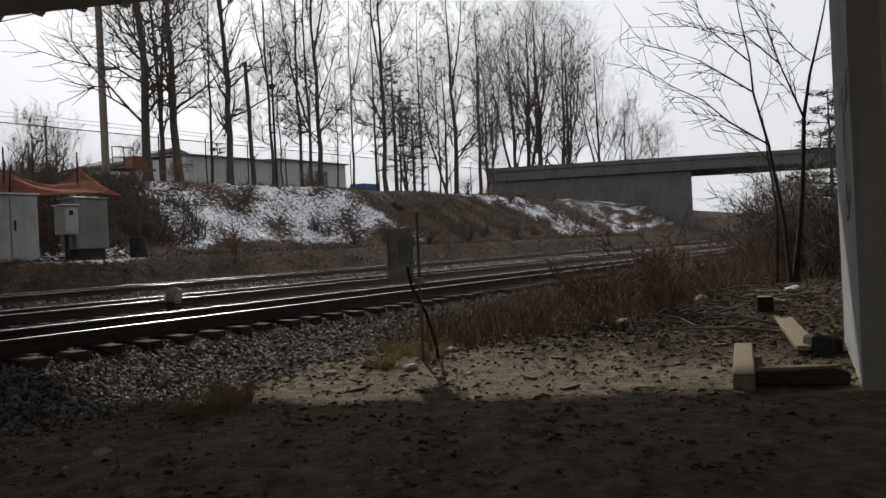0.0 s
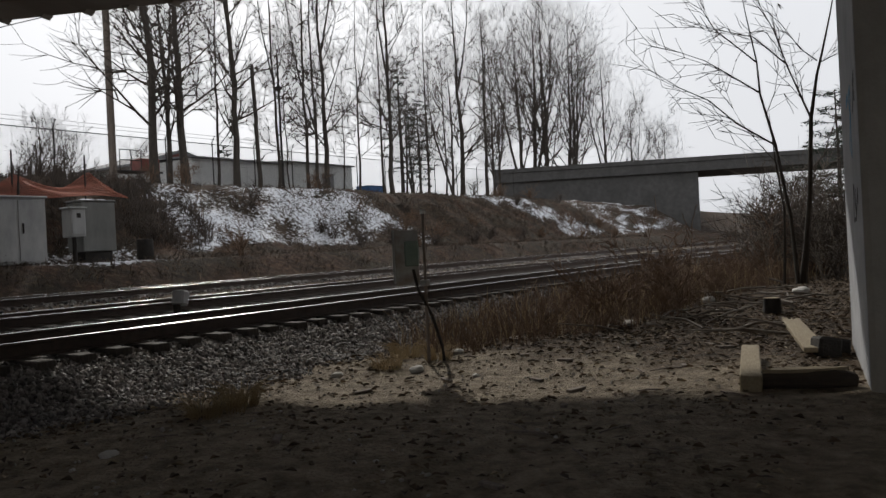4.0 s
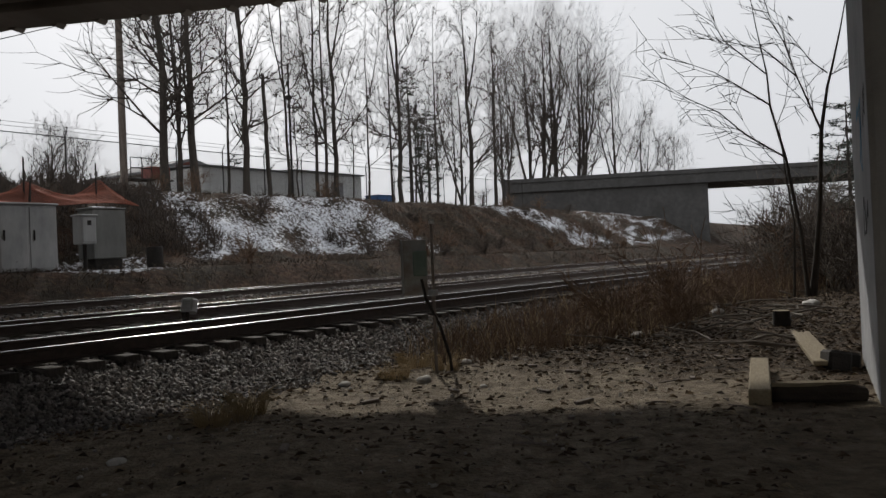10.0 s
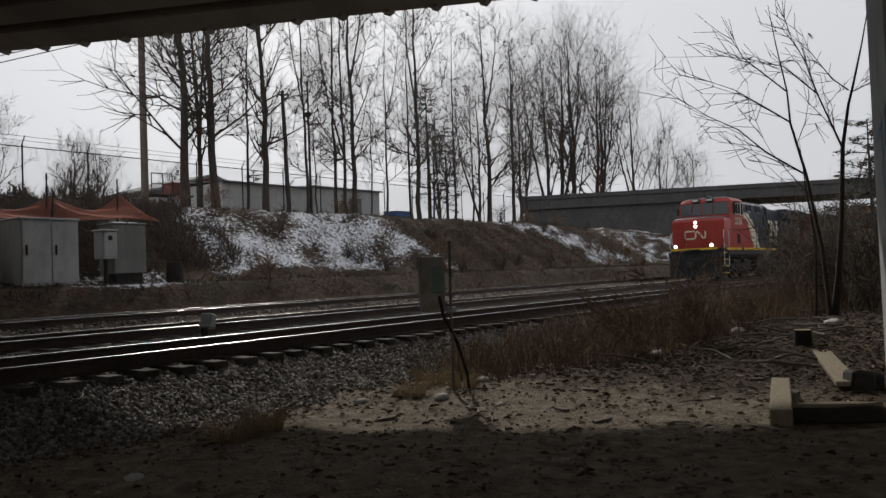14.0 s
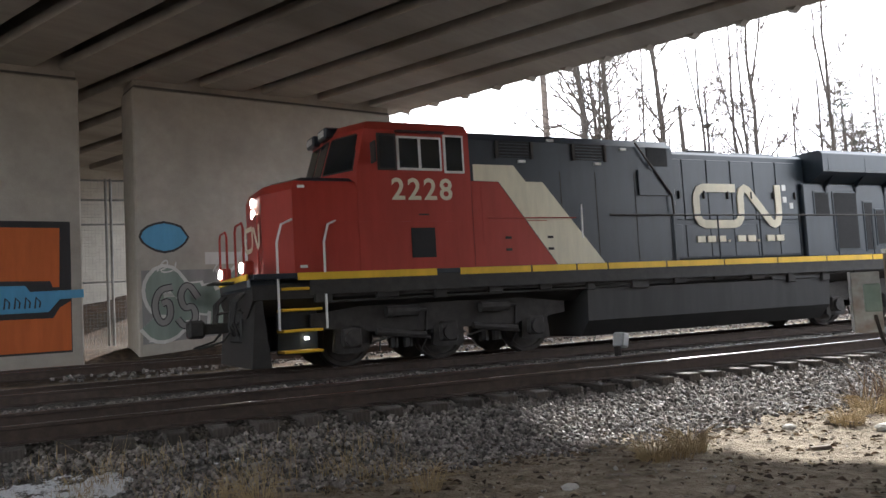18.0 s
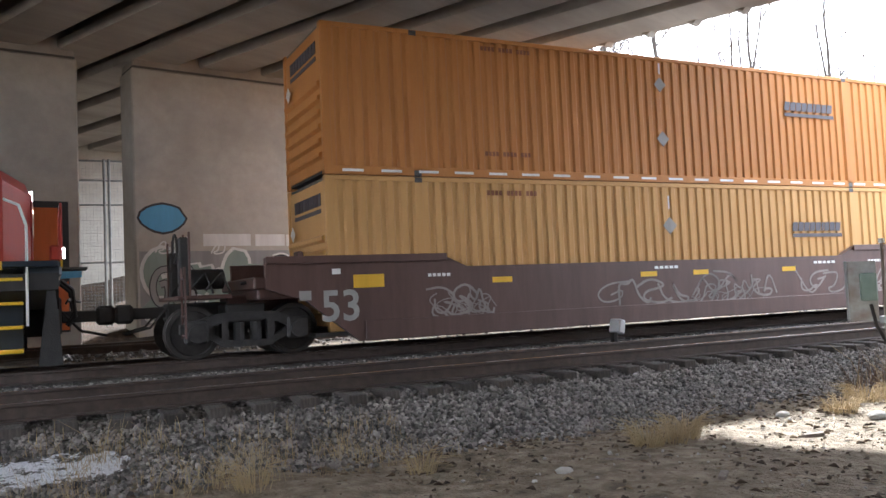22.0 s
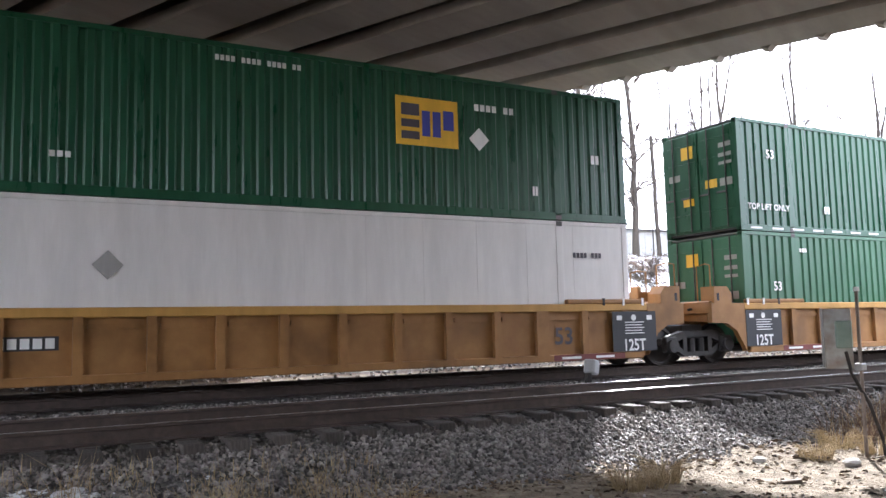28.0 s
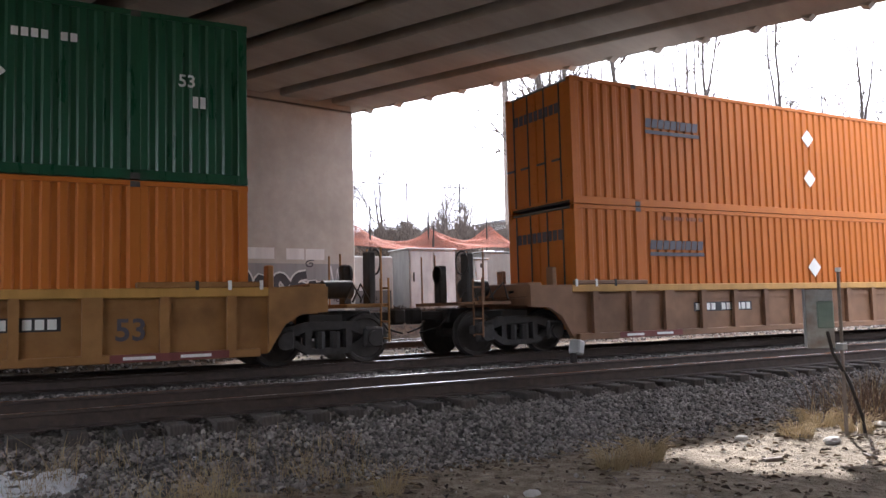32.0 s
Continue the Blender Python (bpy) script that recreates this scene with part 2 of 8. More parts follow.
# ---- materials ----
def surf(name, c1, c2=None, scale=6.0, rough=0.7, metal=0.0, bump=0.1, bscale=40.0, c3=None, grime=0.5, stretch=(1, 1, 1), spec=0.5, rnd=0.0, rvar=0.12, gscale=0.5):
    """A weathered surface: two tones in a fine noise, a third in broad stains, and a fine relief."""
    m = bpy.data.materials.new(name)
    m.use_nodes = True
    n, l = m.node_tree.nodes, m.node_tree.links
    p = n["Principled BSDF"]
    tc, mp = n.new("ShaderNodeTexCoord"), n.new("ShaderNodeMapping")
    mp.inputs["Scale"].default_value = stretch
    l.new(tc.outputs["Object"], mp.inputs["Vector"])
    fine, broad = n.new("ShaderNodeTexNoise"), n.new("ShaderNodeTexNoise")
    fine.inputs["Scale"].default_value, fine.inputs["Detail"].default_value, fine.inputs["Roughness"].default_value = scale, 7, 0.65
    broad.inputs["Scale"].default_value, broad.inputs["Detail"].default_value = scale * gscale * 0.3, 5
    l.new(mp.outputs[0], fine.inputs["Vector"])
    l.new(mp.outputs[0], broad.inputs["Vector"])
    ra = n.new("ShaderNodeValToRGB")
    ra.color_ramp.elements[0].position, ra.color_ramp.elements[1].position = 0.35, 0.68
    ra.color_ramp.elements[0].color = (*c1, 1)
    ra.color_ramp.elements[1].color = (*(c2 or c1), 1)
    l.new(fine.outputs["Fac"], ra.inputs["Fac"])
    rb = n.new("ShaderNodeMapRange")
    rb.inputs["From Min"].default_value, rb.inputs["From Max"].default_value = 0.48, 0.72
    rb.inputs["To Max"].default_value = grime
    l.new(broad.outputs["Fac"], rb.inputs["Value"])
    mix = n.new("ShaderNodeMix")
    mix.data_type = "RGBA"
    l.new(rb.outputs[0], mix.inputs["Factor"])
    l.new(ra.outputs["Color"], mix.inputs["A"])
    mix.inputs["B"].default_value = (*(c3 or tuple(0.55 * c for c in c1)), 1)
    out = mix.outputs["Result"]
    if rnd:
        info, hsv, mr = n.new("ShaderNodeObjectInfo"), n.new("ShaderNodeHueSaturation"), n.new("ShaderNodeMapRange")
        mr.inputs["To Min"].default_value, mr.inputs["To Max"].default_value = 1 - rnd, 1 + rnd
        l.new(info.outputs["Random"], mr.inputs["Value"])
        l.new(mr.outputs[0], hsv.inputs["Value"])
        l.new(out, hsv.inputs["Color"])
        out = hsv.outputs[0]
    l.new(out, p.inputs["Base Color"])
    rr = n.new("ShaderNodeMapRange")
    rr.inputs["To Min"].default_value, rr.inputs["To Max"].default_value = max(0.03, rough - rvar), min(1, rough + rvar)
    l.new(fine.outputs["Fac"], rr.inputs["Value"])
    l.new(rr.outputs[0], p.inputs["Roughness"])
    p.inputs["Metallic"].default_value = metal
    p.inputs["Specular IOR Level"].default_value = spec
    if bump:
        bn, bu = n.new("ShaderNodeTexNoise"), n.new("ShaderNodeBump")
        bn.inputs["Scale"].default_value, bn.inputs["Detail"].default_value = bscale, 6
        l.new(tc.outputs["Object"], bn.inputs["Vector"])
        bu.inputs["Strength"].default_value, bu.inputs["Distance"].default_value = bump, 0.02
        l.new(bn.outputs["Fac"], bu.inputs["Height"])
        l.new(bu.outputs[0], p.inputs["Normal"])
    return m


def glow(name, color, strength):
    m = bpy.data.materials.new(name)
    m.use_nodes = True
    p = m.node_tree.nodes["Principled BSDF"]
    p.inputs["Base Color"].default_value = (*color, 1)
    p.inputs["Emission Color"].default_value = (*color, 1)
    p.inputs["Emission Strength"].default_value = strength
    return m


CONCRETE = surf("weathered_concrete", (0.36, 0.335, 0.29), (0.43, 0.40, 0.35), 3.0, 0.85, c3=(0.25, 0.225, 0.19), grime=0.6, bump=0.25, bscale=25)
CONCRETE_BEAM = surf("girder_concrete", (0.29, 0.265, 0.235), (0.37, 0.34, 0.30), 2.0, 0.85, c3=(0.16, 0.14, 0.12), grime=0.85, bump=0.2, bscale=30, stretch=(1, 0.25, 1))
CONCRETE_GREY = surf("old_grey_concrete", (0.075, 0.072, 0.07), (0.115, 0.112, 0.107), 2.5, 0.9, c3=(0.055, 0.053, 0.05), grime=0.7, bump=0.3, bscale=20)
WHITEWASH = surf("painted_white_concrete", (0.40, 0.41, 0.43), (0.52, 0.53, 0.55), 3.0, 0.8, c3=(0.22, 0.23, 0.26), grime=0.8)
BLUE_WASH = surf("faded_blue_spray", (0.08, 0.16, 0.24), (0.14, 0.24, 0.33), 4.0, 0.8, c3=(0.05, 0.06, 0.08), grime=0.7)
RAIL_STEEL = surf("rusty_rail", (0.065, 0.048, 0.040), (0.11, 0.08, 0.064), 9.0, 0.7, 0.2, c3=(0.04, 0.03, 0.027), bump=0.2)
RAIL_HEAD = surf("polished_rail_head", (0.72, 0.71, 0.70), (0.82, 0.81, 0.80), 5.0, 0.26, 1.0, bump=0.02, stretch=(0.2, 6, 1))
TIE_WOOD = surf("creosoted_tie", (0.055, 0.047, 0.041), (0.115, 0.10, 0.086), 7.0, 0.9, c3=(0.05, 0.04, 0.035), bump=0.5, rnd=0.3, stretch=(6, 1, 1))
BARK = surf("dark_bark", (0.045, 0.037, 0.03), (0.085, 0.072, 0.06), 5.0, 0.95, bump=0.6, bscale=25, stretch=(3, 3, 0.6))
TWIG = surf("twig_bark", (0.06, 0.047, 0.038), (0.10, 0.08, 0.065), 5.0, 0.95, bump=0.0)
PALE_TWIG = surf("pale_sapling_bark", (0.15, 0.125, 0.10), (0.22, 0.19, 0.155), 5.0, 0.9, bump=0.0)
DRY_GRASS = surf("dry_grass", (0.36, 0.265, 0.14), (0.48, 0.38, 0.225), 3.0, 0.9, c3=(0.24, 0.16, 0.085), bump=0.0)
RED_BRUSH = surf("rust_brown_brush", (0.13, 0.082, 0.053), (0.22, 0.142, 0.088), 2.0, 0.95, c3=(0.085, 0.06, 0.043), bump=0.0)
BANK_MAT = surf("matted_dead_grass", (0.05, 0.037, 0.027), (0.095, 0.068, 0.047), 2.0, 0.95, c3=(0.045, 0.035, 0.028), bump=0.0)
NEEDLES = surf("pine_needles", (0.02, 0.032, 0.02), (0.035, 0.05, 0.028), 4.0, 0.85, bump=0.0)

# ---- ground: one sheet from the tracks to the horizon ----
NEAR_Y, TRAIN_Y, BACK_Y = 10.6, 15.6, 20.0
BACK_Z = 0.17


def sstep(a, b, x):
    t = np.clip((x - a) / (b - a), 0, 1)
    return t * t * (3 - 2 * t)


def wave_noise(x, y, seed, scale, octaves=4):
    rng = np.random.RandomState(seed)
    out, amp, tot = 0, 1.0, 0
    for o in range(octaves):
        for k in range(5):
            a, ph = rng.uniform(0, 2 * np.pi), rng.uniform(0, 2 * np.pi)
            f = rng.uniform(0.7, 1.3) * 2 * np.pi / scale * 2 ** o
            out = out + amp * np.sin(f * (x * np.cos(a) + y * np.sin(a)) + ph) / 3
        tot += amp
        amp *= 0.55
    return out / tot


def bank_top(x):
    return 3.85 - 0.8 * sstep(60, 120, x)


def ground_z(x, y):
    x, y = np.asarray(x, float), np.asarray(y, float)
    z = -0.62 + 0.06 * wave_noise(x, y, 3, 4.0) + 0.012 * wave_noise(x, y, 4, 0.7)
    z = z + 0.22 * sstep(10, 20, x) * (1 - sstep(6, 9, y))
    # the near side rises away from the tracks, past the pier
    z = z + 2.6 * sstep(11, 30, x) * sstep(3.2, -6, y) + 1.5 * sstep(-2, -12, y)
    # ballast shoulders and the three track beds
    z = z + (-0.218 - z) * sstep(7.7, 10.1, y + 0.1 * wave_noise(x, y, 8, 2.0))
    z = z - 0.12 * sstep(11.9, 12.6, y) * (1 - sstep(13.4, 14.2, y))
    z = z + (BACK_Z + 0.02) * sstep(17.2, 18.6, y) * (1 - 0.0 * x)
    # verge by the far pier, then the bank
    rise = sstep(24.2, 31.5, y + 1.0 * wave_noise(x, y, 5, 9.0)) * sstep(8.5, 19, x + 0.35 * (y - 24))
    rise = np.maximum(rise, sstep(30, 40, y) * 0.75)
    verge = 0.47 + 0.5 * sstep(2, 11, x)
    z = z + verge * sstep(21.3, 23.6, y) + (bank_top(x) - 0.4) * rise + rise * (0.12 * wave_noise(x, y, 6, 2.2) + 0.07 * wave_noise(x, y, 7, 0.9, 2))
    far = sstep(140, 400, np.hypot(x - 20, y - 20))
    return z * (1 - far) + far * (2.0 + 0.0 * x)


def axis(lo, hi, step, reach_lo, reach_hi):
    core = list(np.arange(lo, hi + step / 2, step))
    a, s = [], step
    v = lo
    while v > reach_lo:
        s *= 1.35
        v -= s
        a.append(v)
    b, s, v = [], step, hi
    while v < reach_hi:
        s *= 1.16 if v < 120 else 1.4
        v += s
        b.append(v)
    return np.array(a[::-1] + core + b)


def make_ground():
    xs, ys = axis(-6, 58, 0.2, -2500, 2500), axis(0.5, 34, 0.2, -2500, 2500)
    gx, gy = np.meshgrid(xs, ys, indexing="ij")
    gz = ground_z(gx, gy)
    nx, ny = gx.shape
    i = np.arange(nx * ny).reshape(nx, ny)
    faces = np.stack([i[:-1, :-1], i[1:, :-1], i[1:, 1:], i[:-1, 1:]], -1).reshape(-1, 4)
    me = bpy.data.meshes.new("ground")
    me.from_pydata(np.stack([gx, gy, gz], -1).reshape(-1, 3).tolist(), [], faces.tolist())
    me.shade_smooth()
    jit = 0.25 * wave_noise(gx, gy, 11, 1.6)
    stone = sstep(7.3, 8.3, gy + jit * 2) * (1 - sstep(17.4, 18.6, gy + jit))
    stone = np.maximum(stone, 0.0)
    brush = sstep(8.0, 12.0, gx + 5 * jit) * (1 - sstep(8.0, 9.0, gy + jit))
    bank = sstep(17.6, 18.8, gy + jit)
    n1, n2 = wave_noise(gx, gy, 21, 6.0), wave_noise(gx, gy, 22, 1.5)
    slope = sstep(24.6, 26.0, gy) * (1 - sstep(31.5, 33.0, gy))
    white = slope * sstep(19.5, 21.5, gx - 0.4 * (gy - 28)) * (1 - sstep(35, 38, gx + 0.3 * (gy - 28))) * (0.75 + 0.5 * n1 + 0.3 * n2)
    white = np.maximum(white, 1.0 * slope * sstep(50, 54, gx + 1.3 * (gy - 27)) * (1 - sstep(57, 61, gx + 1.3 * (gy - 27))) * (0.8 + 0.6 * n2))
    white = np.maximum(white, slope * sstep(60, 63, gx) * (1 - sstep(80, 86, gx)) * (0.55 + 0.6 * n2 + 0.3 * n1))
    white = np.maximum(white, sstep(12.5, 14.0, gx) * (1 - sstep(17, 19.5, gx)) * sstep(22.6, 23.6, gy) * (1 - sstep(25.5, 27, gy)) * (0.85 + 0.5 * n2))
    white = np.maximum(white, 1.5 * np.exp(-((gx + 0.1) / 1.1) ** 4 - ((gy - 8.45) / 0.42) ** 4) * (0.85 + 0.3 * n2))
    white = np.maximum(white, 1.1 * np.exp(-((gx - 1.75) / 0.5) ** 4 - ((gy - 8.6) / 0.13) ** 4) * (0.75 + 0.4 * n2))
    for name, val in (("stone", stone), ("brush", brush), ("bank", bank), ("snow", white)):
        at = me.attributes.new(name, "FLOAT", "POINT")
        at.data.foreach_set("value", np.clip(val, 0, 1).astype(np.float32).reshape(-1))
    return me


def ground_material():
    m = bpy.data.materials.new("ground_soil_stone_snow")
    m.use_nodes = True
    n, l = m.node_tree.nodes, m.node_tree.links
    p = n["Principled BSDF"]
    geo = n.new("ShaderNodeNewGeometry")

    def tex(scale, detail=7, rough=0.65):
        t = n.new("ShaderNodeTexNoise")
        t.inputs["Scale"].default_value, t.inputs["Detail"].default_value, t.inputs["Roughness"].default_value = scale, detail, rough
        l.new(geo.outputs["Position"], t.inputs["Vector"])
        return t

    def ramp(src, *stops):
        r = n.new("ShaderNodeValToRGB")
        while len(r.color_ramp.elements) < len(stops):
            r.color_ramp.elements.new(0.5)
        for e, (pos, c) in zip(r.color_ramp.elements, stops):
            e.position, e.color = pos, (*c, 1)
        l.new(src, r.inputs["Fac"])
        return r.outputs["Color"]

    def attr(name):
        a = n.new("ShaderNodeAttribute")
        a.attribute_name = name
        return a.outputs["Fac"]

    def masked(a, noise_out, lo, hi, amount=0.6):
        ad = n.new("ShaderNodeMath")
        ad.operation = "MULTIPLY_ADD"
        l.new(noise_out, ad.inputs[0])
        ad.inputs[1].default_value = amount
        l.new(a, ad.inputs[2])
        r = n.new("ShaderNodeMapRange")
        r.inputs["From Min"].default_value, r.inputs["From Max"].default_value = lo, hi
        l.new(ad.outputs[0], r.inputs["Value"])
        return r.outputs[0]

    def over(fac, a, b):
        mx = n.new("ShaderNodeMix")
        mx.data_type = "RGBA"
        l.new(fac, mx.inputs["Factor"])
        l.new(a, mx.inputs["A"])
        l.new(b, mx.inputs["B"])
        return mx.outputs["Result"]

    big, mid, fine = tex(0.7), tex(5.0), tex(28.0)
    vor = n.new("ShaderNodeTexVoronoi")
    vor.inputs["Scale"].default_value = 26.0
    l.new(geo.outputs["Position"], vor.inputs["Vector"])
    sand = ramp(mid.outputs["Fac"], (0.30, (0.118, 0.092, 0.064)), (0.48, (0.235, 0.19, 0.136)), (0.72, (0.40, 0.34, 0.252)))
    stones = ramp(vor.outputs["Color"], (0.1, (0.06, 0.054, 0.05)), (0.5, (0.13, 0.12, 0.112)), (0.9, (0.24, 0.225, 0.21)))
    leaf = ramp(mid.outputs["Fac"], (0.3, (0.035, 0.028, 0.019)), (0.55, (0.095, 0.063, 0.036)), (0.75, (0.16, 0.115, 0.066)))
    turf = ramp(mid.outputs["Fac"], (0.3, (0.018, 0.016, 0.012)), (0.52, (0.045, 0.035, 0.024)), (0.75, (0.10, 0.078, 0.052)))
    white = ramp(fine.outputs["Fac"], (0.3, (0.72, 0.74, 0.78)), (0.7, (0.86, 0.87, 0.9)))
    c = over(masked(attr("stone"), mid.outputs["Fac"], 0.65, 0.95), sand, stones)
    c = over(masked(attr("brush"), mid.outputs["Fac"], 0.6, 0.95), c, leaf)
    rusty = ramp(mid.outputs["Fac"], (0.3, (0.022, 0.014, 0.010)), (0.5, (0.066, 0.038, 0.024)), (0.72, (0.13, 0.085, 0.055)))
    blotch = ramp(big.outputs["Fac"], (0.40, (0, 0, 0)), (0.62, (1, 1, 1)))
    c = over(masked(attr("bank"), mid.outputs["Fac"], 0.6, 0.95), c, over(blotch, turf, rusty))
    tuft = tex(6.5, 6, 0.75)
    c = over(masked(attr("snow"), tuft.outputs["Fac"], 2.26, 2.36, 3.0), c, white)
    l.new(c, p.inputs["Base Color"])
    p.inputs["Roughness"].default_value = 0.95
    p.inputs["Specular IOR Level"].default_value = 0.25
    mxh = n.new("ShaderNodeMath")
    l.new(fine.outputs["Fac"], mxh.inputs[0])
    l.new(vor.outputs["Distance"], mxh.inputs[1])
    bu = n.new("ShaderNodeBump")
    bu.inputs["Strength"].default_value, bu.inputs["Distance"].default_value = 0.7, 0.05
    l.new(mxh.outputs[0], bu.inputs["Height"])
    l.new(bu.outputs[0], p.inputs["Normal"])
    return m


ground_mesh = make_ground()
ground_mesh.materials.append(ground_material())
ground = tagged(new("ground", ground_mesh), "sandy dirt, grey ballast and a snow-patched brown bank", "ground", kind="structure")


# ---- the three tracks ----
def rail_profile():
    return [(-0.075, -0.19), (0.075, -0.19), (0.075, -0.178), (0.012, -0.158), (0.010, -0.045), (0.036, -0.035), (0.036, -0.006), (0.030, 0.0), (-0.030, 0.0), (-0.036, -0.006), (-0.036, -0.035), (-0.010, -0.045), (-0.012, -0.158), (-0.075, -0.178)]


def make_track(name, y, z, label, x0, x1):
    track = tagged(new(name), label, "railway track", kind="structure")
    track.matrix_basis = pose(0, y, z)
    for s in (-1, 1):
        g = Geo()
        xs = list(np.arange(x0, x1, 6.0)) + [x1]
        prof = rail_profile()
        v = [(x, s * 0.755 + py, pz) for x in xs for py, pz in prof]
        k = len(prof)
        f = [(i * k + j, i * k + (j + 1) % k, (i + 1) * k + (j + 1) % k, (i + 1) * k + j) for i in range(len(xs) - 1) for j in range(k)]
        rail = part("rail", g.add(v, f), RAIL_STEEL, track)
        crown = [(-0.031, -0.010), (-0.027, -0.003), (-0.018, 0.001), (-0.006, 0.003), (0.006, 0.003), (0.018, 0.001), (0.027, -0.003), (0.031, -0.010)]
        part("rail_head", Geo().prism([(s * 0.755 + a, b) for a, b in crown], x0, x1, axis="x"), RAIL_HEAD, rail, "polished running surface", smooth=60)
    return track


TRACKS = [make_track("track_near", NEAR_Y, 0.0, "rusty steel rails on creosoted ties, near track", -60, 420),
          make_track("track_middle", TRAIN_Y, 0.0, "polished steel rails of the track that the train uses", -220, 420),
          make_track("track_back", BACK_Y, BACK_Z, "old rusty rails of the back track", -60, 260)]

# ---- the road bridge overhead: skewed prestressed girders on wall piers ----
U = Vector((0.427, -0.904, 0.0)).normalized()      # along the girders, towards the near abutment
W = Vector((-0.904, -0.427, 0.0)).normalized()     # across the deck, away from the lit edge
EDGE = Vector((10.4, 24.9, 7.5))                   # the lit edge above the far pier
BR = Matrix(((U.x, W.x, 0, EDGE.x), (U.y, W.y, 0, EDGE.y), (0, 0, 1, EDGE.z), (0, 0, 0, 1)))
bridge = tagged(new("road_bridge"), "concrete girder road bridge over the tracks", "bridge", kind="structure")
bridge.matrix_basis = BR
SPAN0, SPAN1, WIDTH = -14.0, 36.0, 34.0


def girder(s0, s1):
    """A bulb-tee girder: wide bottom flange, web and top flange."""
    prof = [(-0.58, 0.0), (-0.62, 0.05), (-0.62, 0.22), (-0.2, 0.42), (-0.12, 0.55), (-0.12, 1.2), (-0.5, 1.36), (-0.5, 1.5), (0.5, 1.5), (0.5, 1.36), (0.12, 1.2), (0.12, 0.55), (0.2, 0.42), (0.62, 0.22), (0.62, 0.05), (0.58, 0.0)]
    return Geo().prism(prof, s0, s1, axis="x")


gm = girder(SPAN0, SPAN1).mesh("girder", CONCRETE_BEAM, 40)
w = 0.87
while w < WIDTH:
    alike("girder", gm, bridge, pose(0, w, 0))
    w += 1.75
part("deck", Geo().box(SPAN0, SPAN1, 0.02, WIDTH + 0.35, 1.5, 1.8), CONCRETE, bridge)
part("fascia", Geo().box(SPAN0, SPAN1, 0.0, 0.3, 0.02, 1.5, 0.02), CONCRETE_BEAM, bridge, "stained concrete fascia beam")
part("parapet", Geo().box(SPAN0, SPAN1, 0.02, 0.33, 1.8, 2.75, 0.03), CONCRETE, bridge)
part("parapet", Geo().box(SPAN0, SPAN1, WIDTH + 0.05, WIDTH + 0.36, 1.8, 2.75, 0.03), CONCRETE, bridge)
stub = Geo().prism([(-0.16, 0.0), (0.12, 0.0), (0.0, -0.11), (-0.16, -0.05)], -0.06, 0.3, axis="y").mesh("drip_block", CONCRETE_BEAM, 0)
s = 0.9
while s < SPAN1:
    alike("drip_block", stub, bridge, pose(s, 0, 0.03))
    s += 1.22


def wall_between(a, b, z0, z1, thick, bevel=0.04):
    """A wall whose face runs from a to b on plan; its thickness lies behind, to the left of the way from a to b."""
    a, b = Vector(a), Vector(b)
    d = (b - a)
    ln = d.length
    d.normalize()
    m = Matrix(((d.x, -d.y, 0, a.x), (d.y, d.x, 0, a.y), (0, 0, 1, 0), (0, 0, 0, 1)))
    return m, ln


m, ln = wall_between((2.15, 22.4), (10.05, 23.8), 0, 0, 0)
pier_far = setting("pier_far", Geo().box(0, ln, 0, 1.1, -0.6, 7.28, 0.04), CONCRETE, "tall tan concrete pier wall with graffiti at its foot", "bridge pier")
pier_far.matrix_basis = m
part("bearing_seam", Geo().box(0.05, ln - 0.05, 0.03, 1.07, 7.28, 7.34), CONCRETE_GREY, pier_far)
m2, ln2 = wall_between((-9.5, 20.4), (0.85, 22.1), 0, 0, 0)
pier_left = setting("pier_left", Geo().box(0, ln2, 0, 1.1, -0.6, 7.28, 0.04), CONCRETE, "tan concrete pier wall with orange and blue graffiti", "bridge pier")
pier_left.matrix_basis = m2
part("bearing_seam", Geo().box(0.05, ln2 - 0.05, 0.03, 1.07, 7.28, 7.34), CONCRETE_GREY, pier_left)
# diaphragms fill the gaps between the girders over each pier
for pier, q in ((pier_far, ln), (pier_left, ln2)):
    part("diaphragm", Geo().box(0.06, q - 0.06, 0.05, 1.04, 7.34, 9.0), CONCRETE_BEAM, pier)
# the near pier beside the dirt, and an added wall behind the camera
mr, lr = wall_between((8.4, 1.19), (11.6, 1.785), 0, 0, 0)
pier_near = setting("pier_near", Geo().box(0, lr, -1.05, 0, -1.2, 7.28, 0.05), CONCRETE, "pale painted concrete pier wall beside the dirt", "bridge pier")
pier_near.matrix_basis = mr
part("white_face", Geo().box(0.06, lr - 0.06, 0, 0.004, -0.6, 7.1), WHITEWASH, pier_near, "chipped white paint on the lit face")
# pale panel lightens the shaded end face, in place of a lighter second wall
part("end_wash", Geo().prism([(-1.02, -0.5), (-1.02, 6.9), (-0.36, 6.9), (-0.33, 2.0), (-0.38, -0.5)], -0.005, -0.001, axis="x"), WHITEWASH, pier_near, "pale panel lightening the shaded pier end, in place of a second wall")
part("end_smear", Geo().prism([(-0.98, -0.3), (-0.95, 1.3), (-0.7, 1.5), (-0.45, 0.9), (-0.42, -0.2)], -0.009, -0.004, axis="x"), BLUE_WASH, pier_near, "faded blue sprayed patch")
# end stands in view; the rest is added behind the camera to block light
mb, lb = wall_between((-12.0, -2.5), (6.9, 0.85), 0, 0, 0)
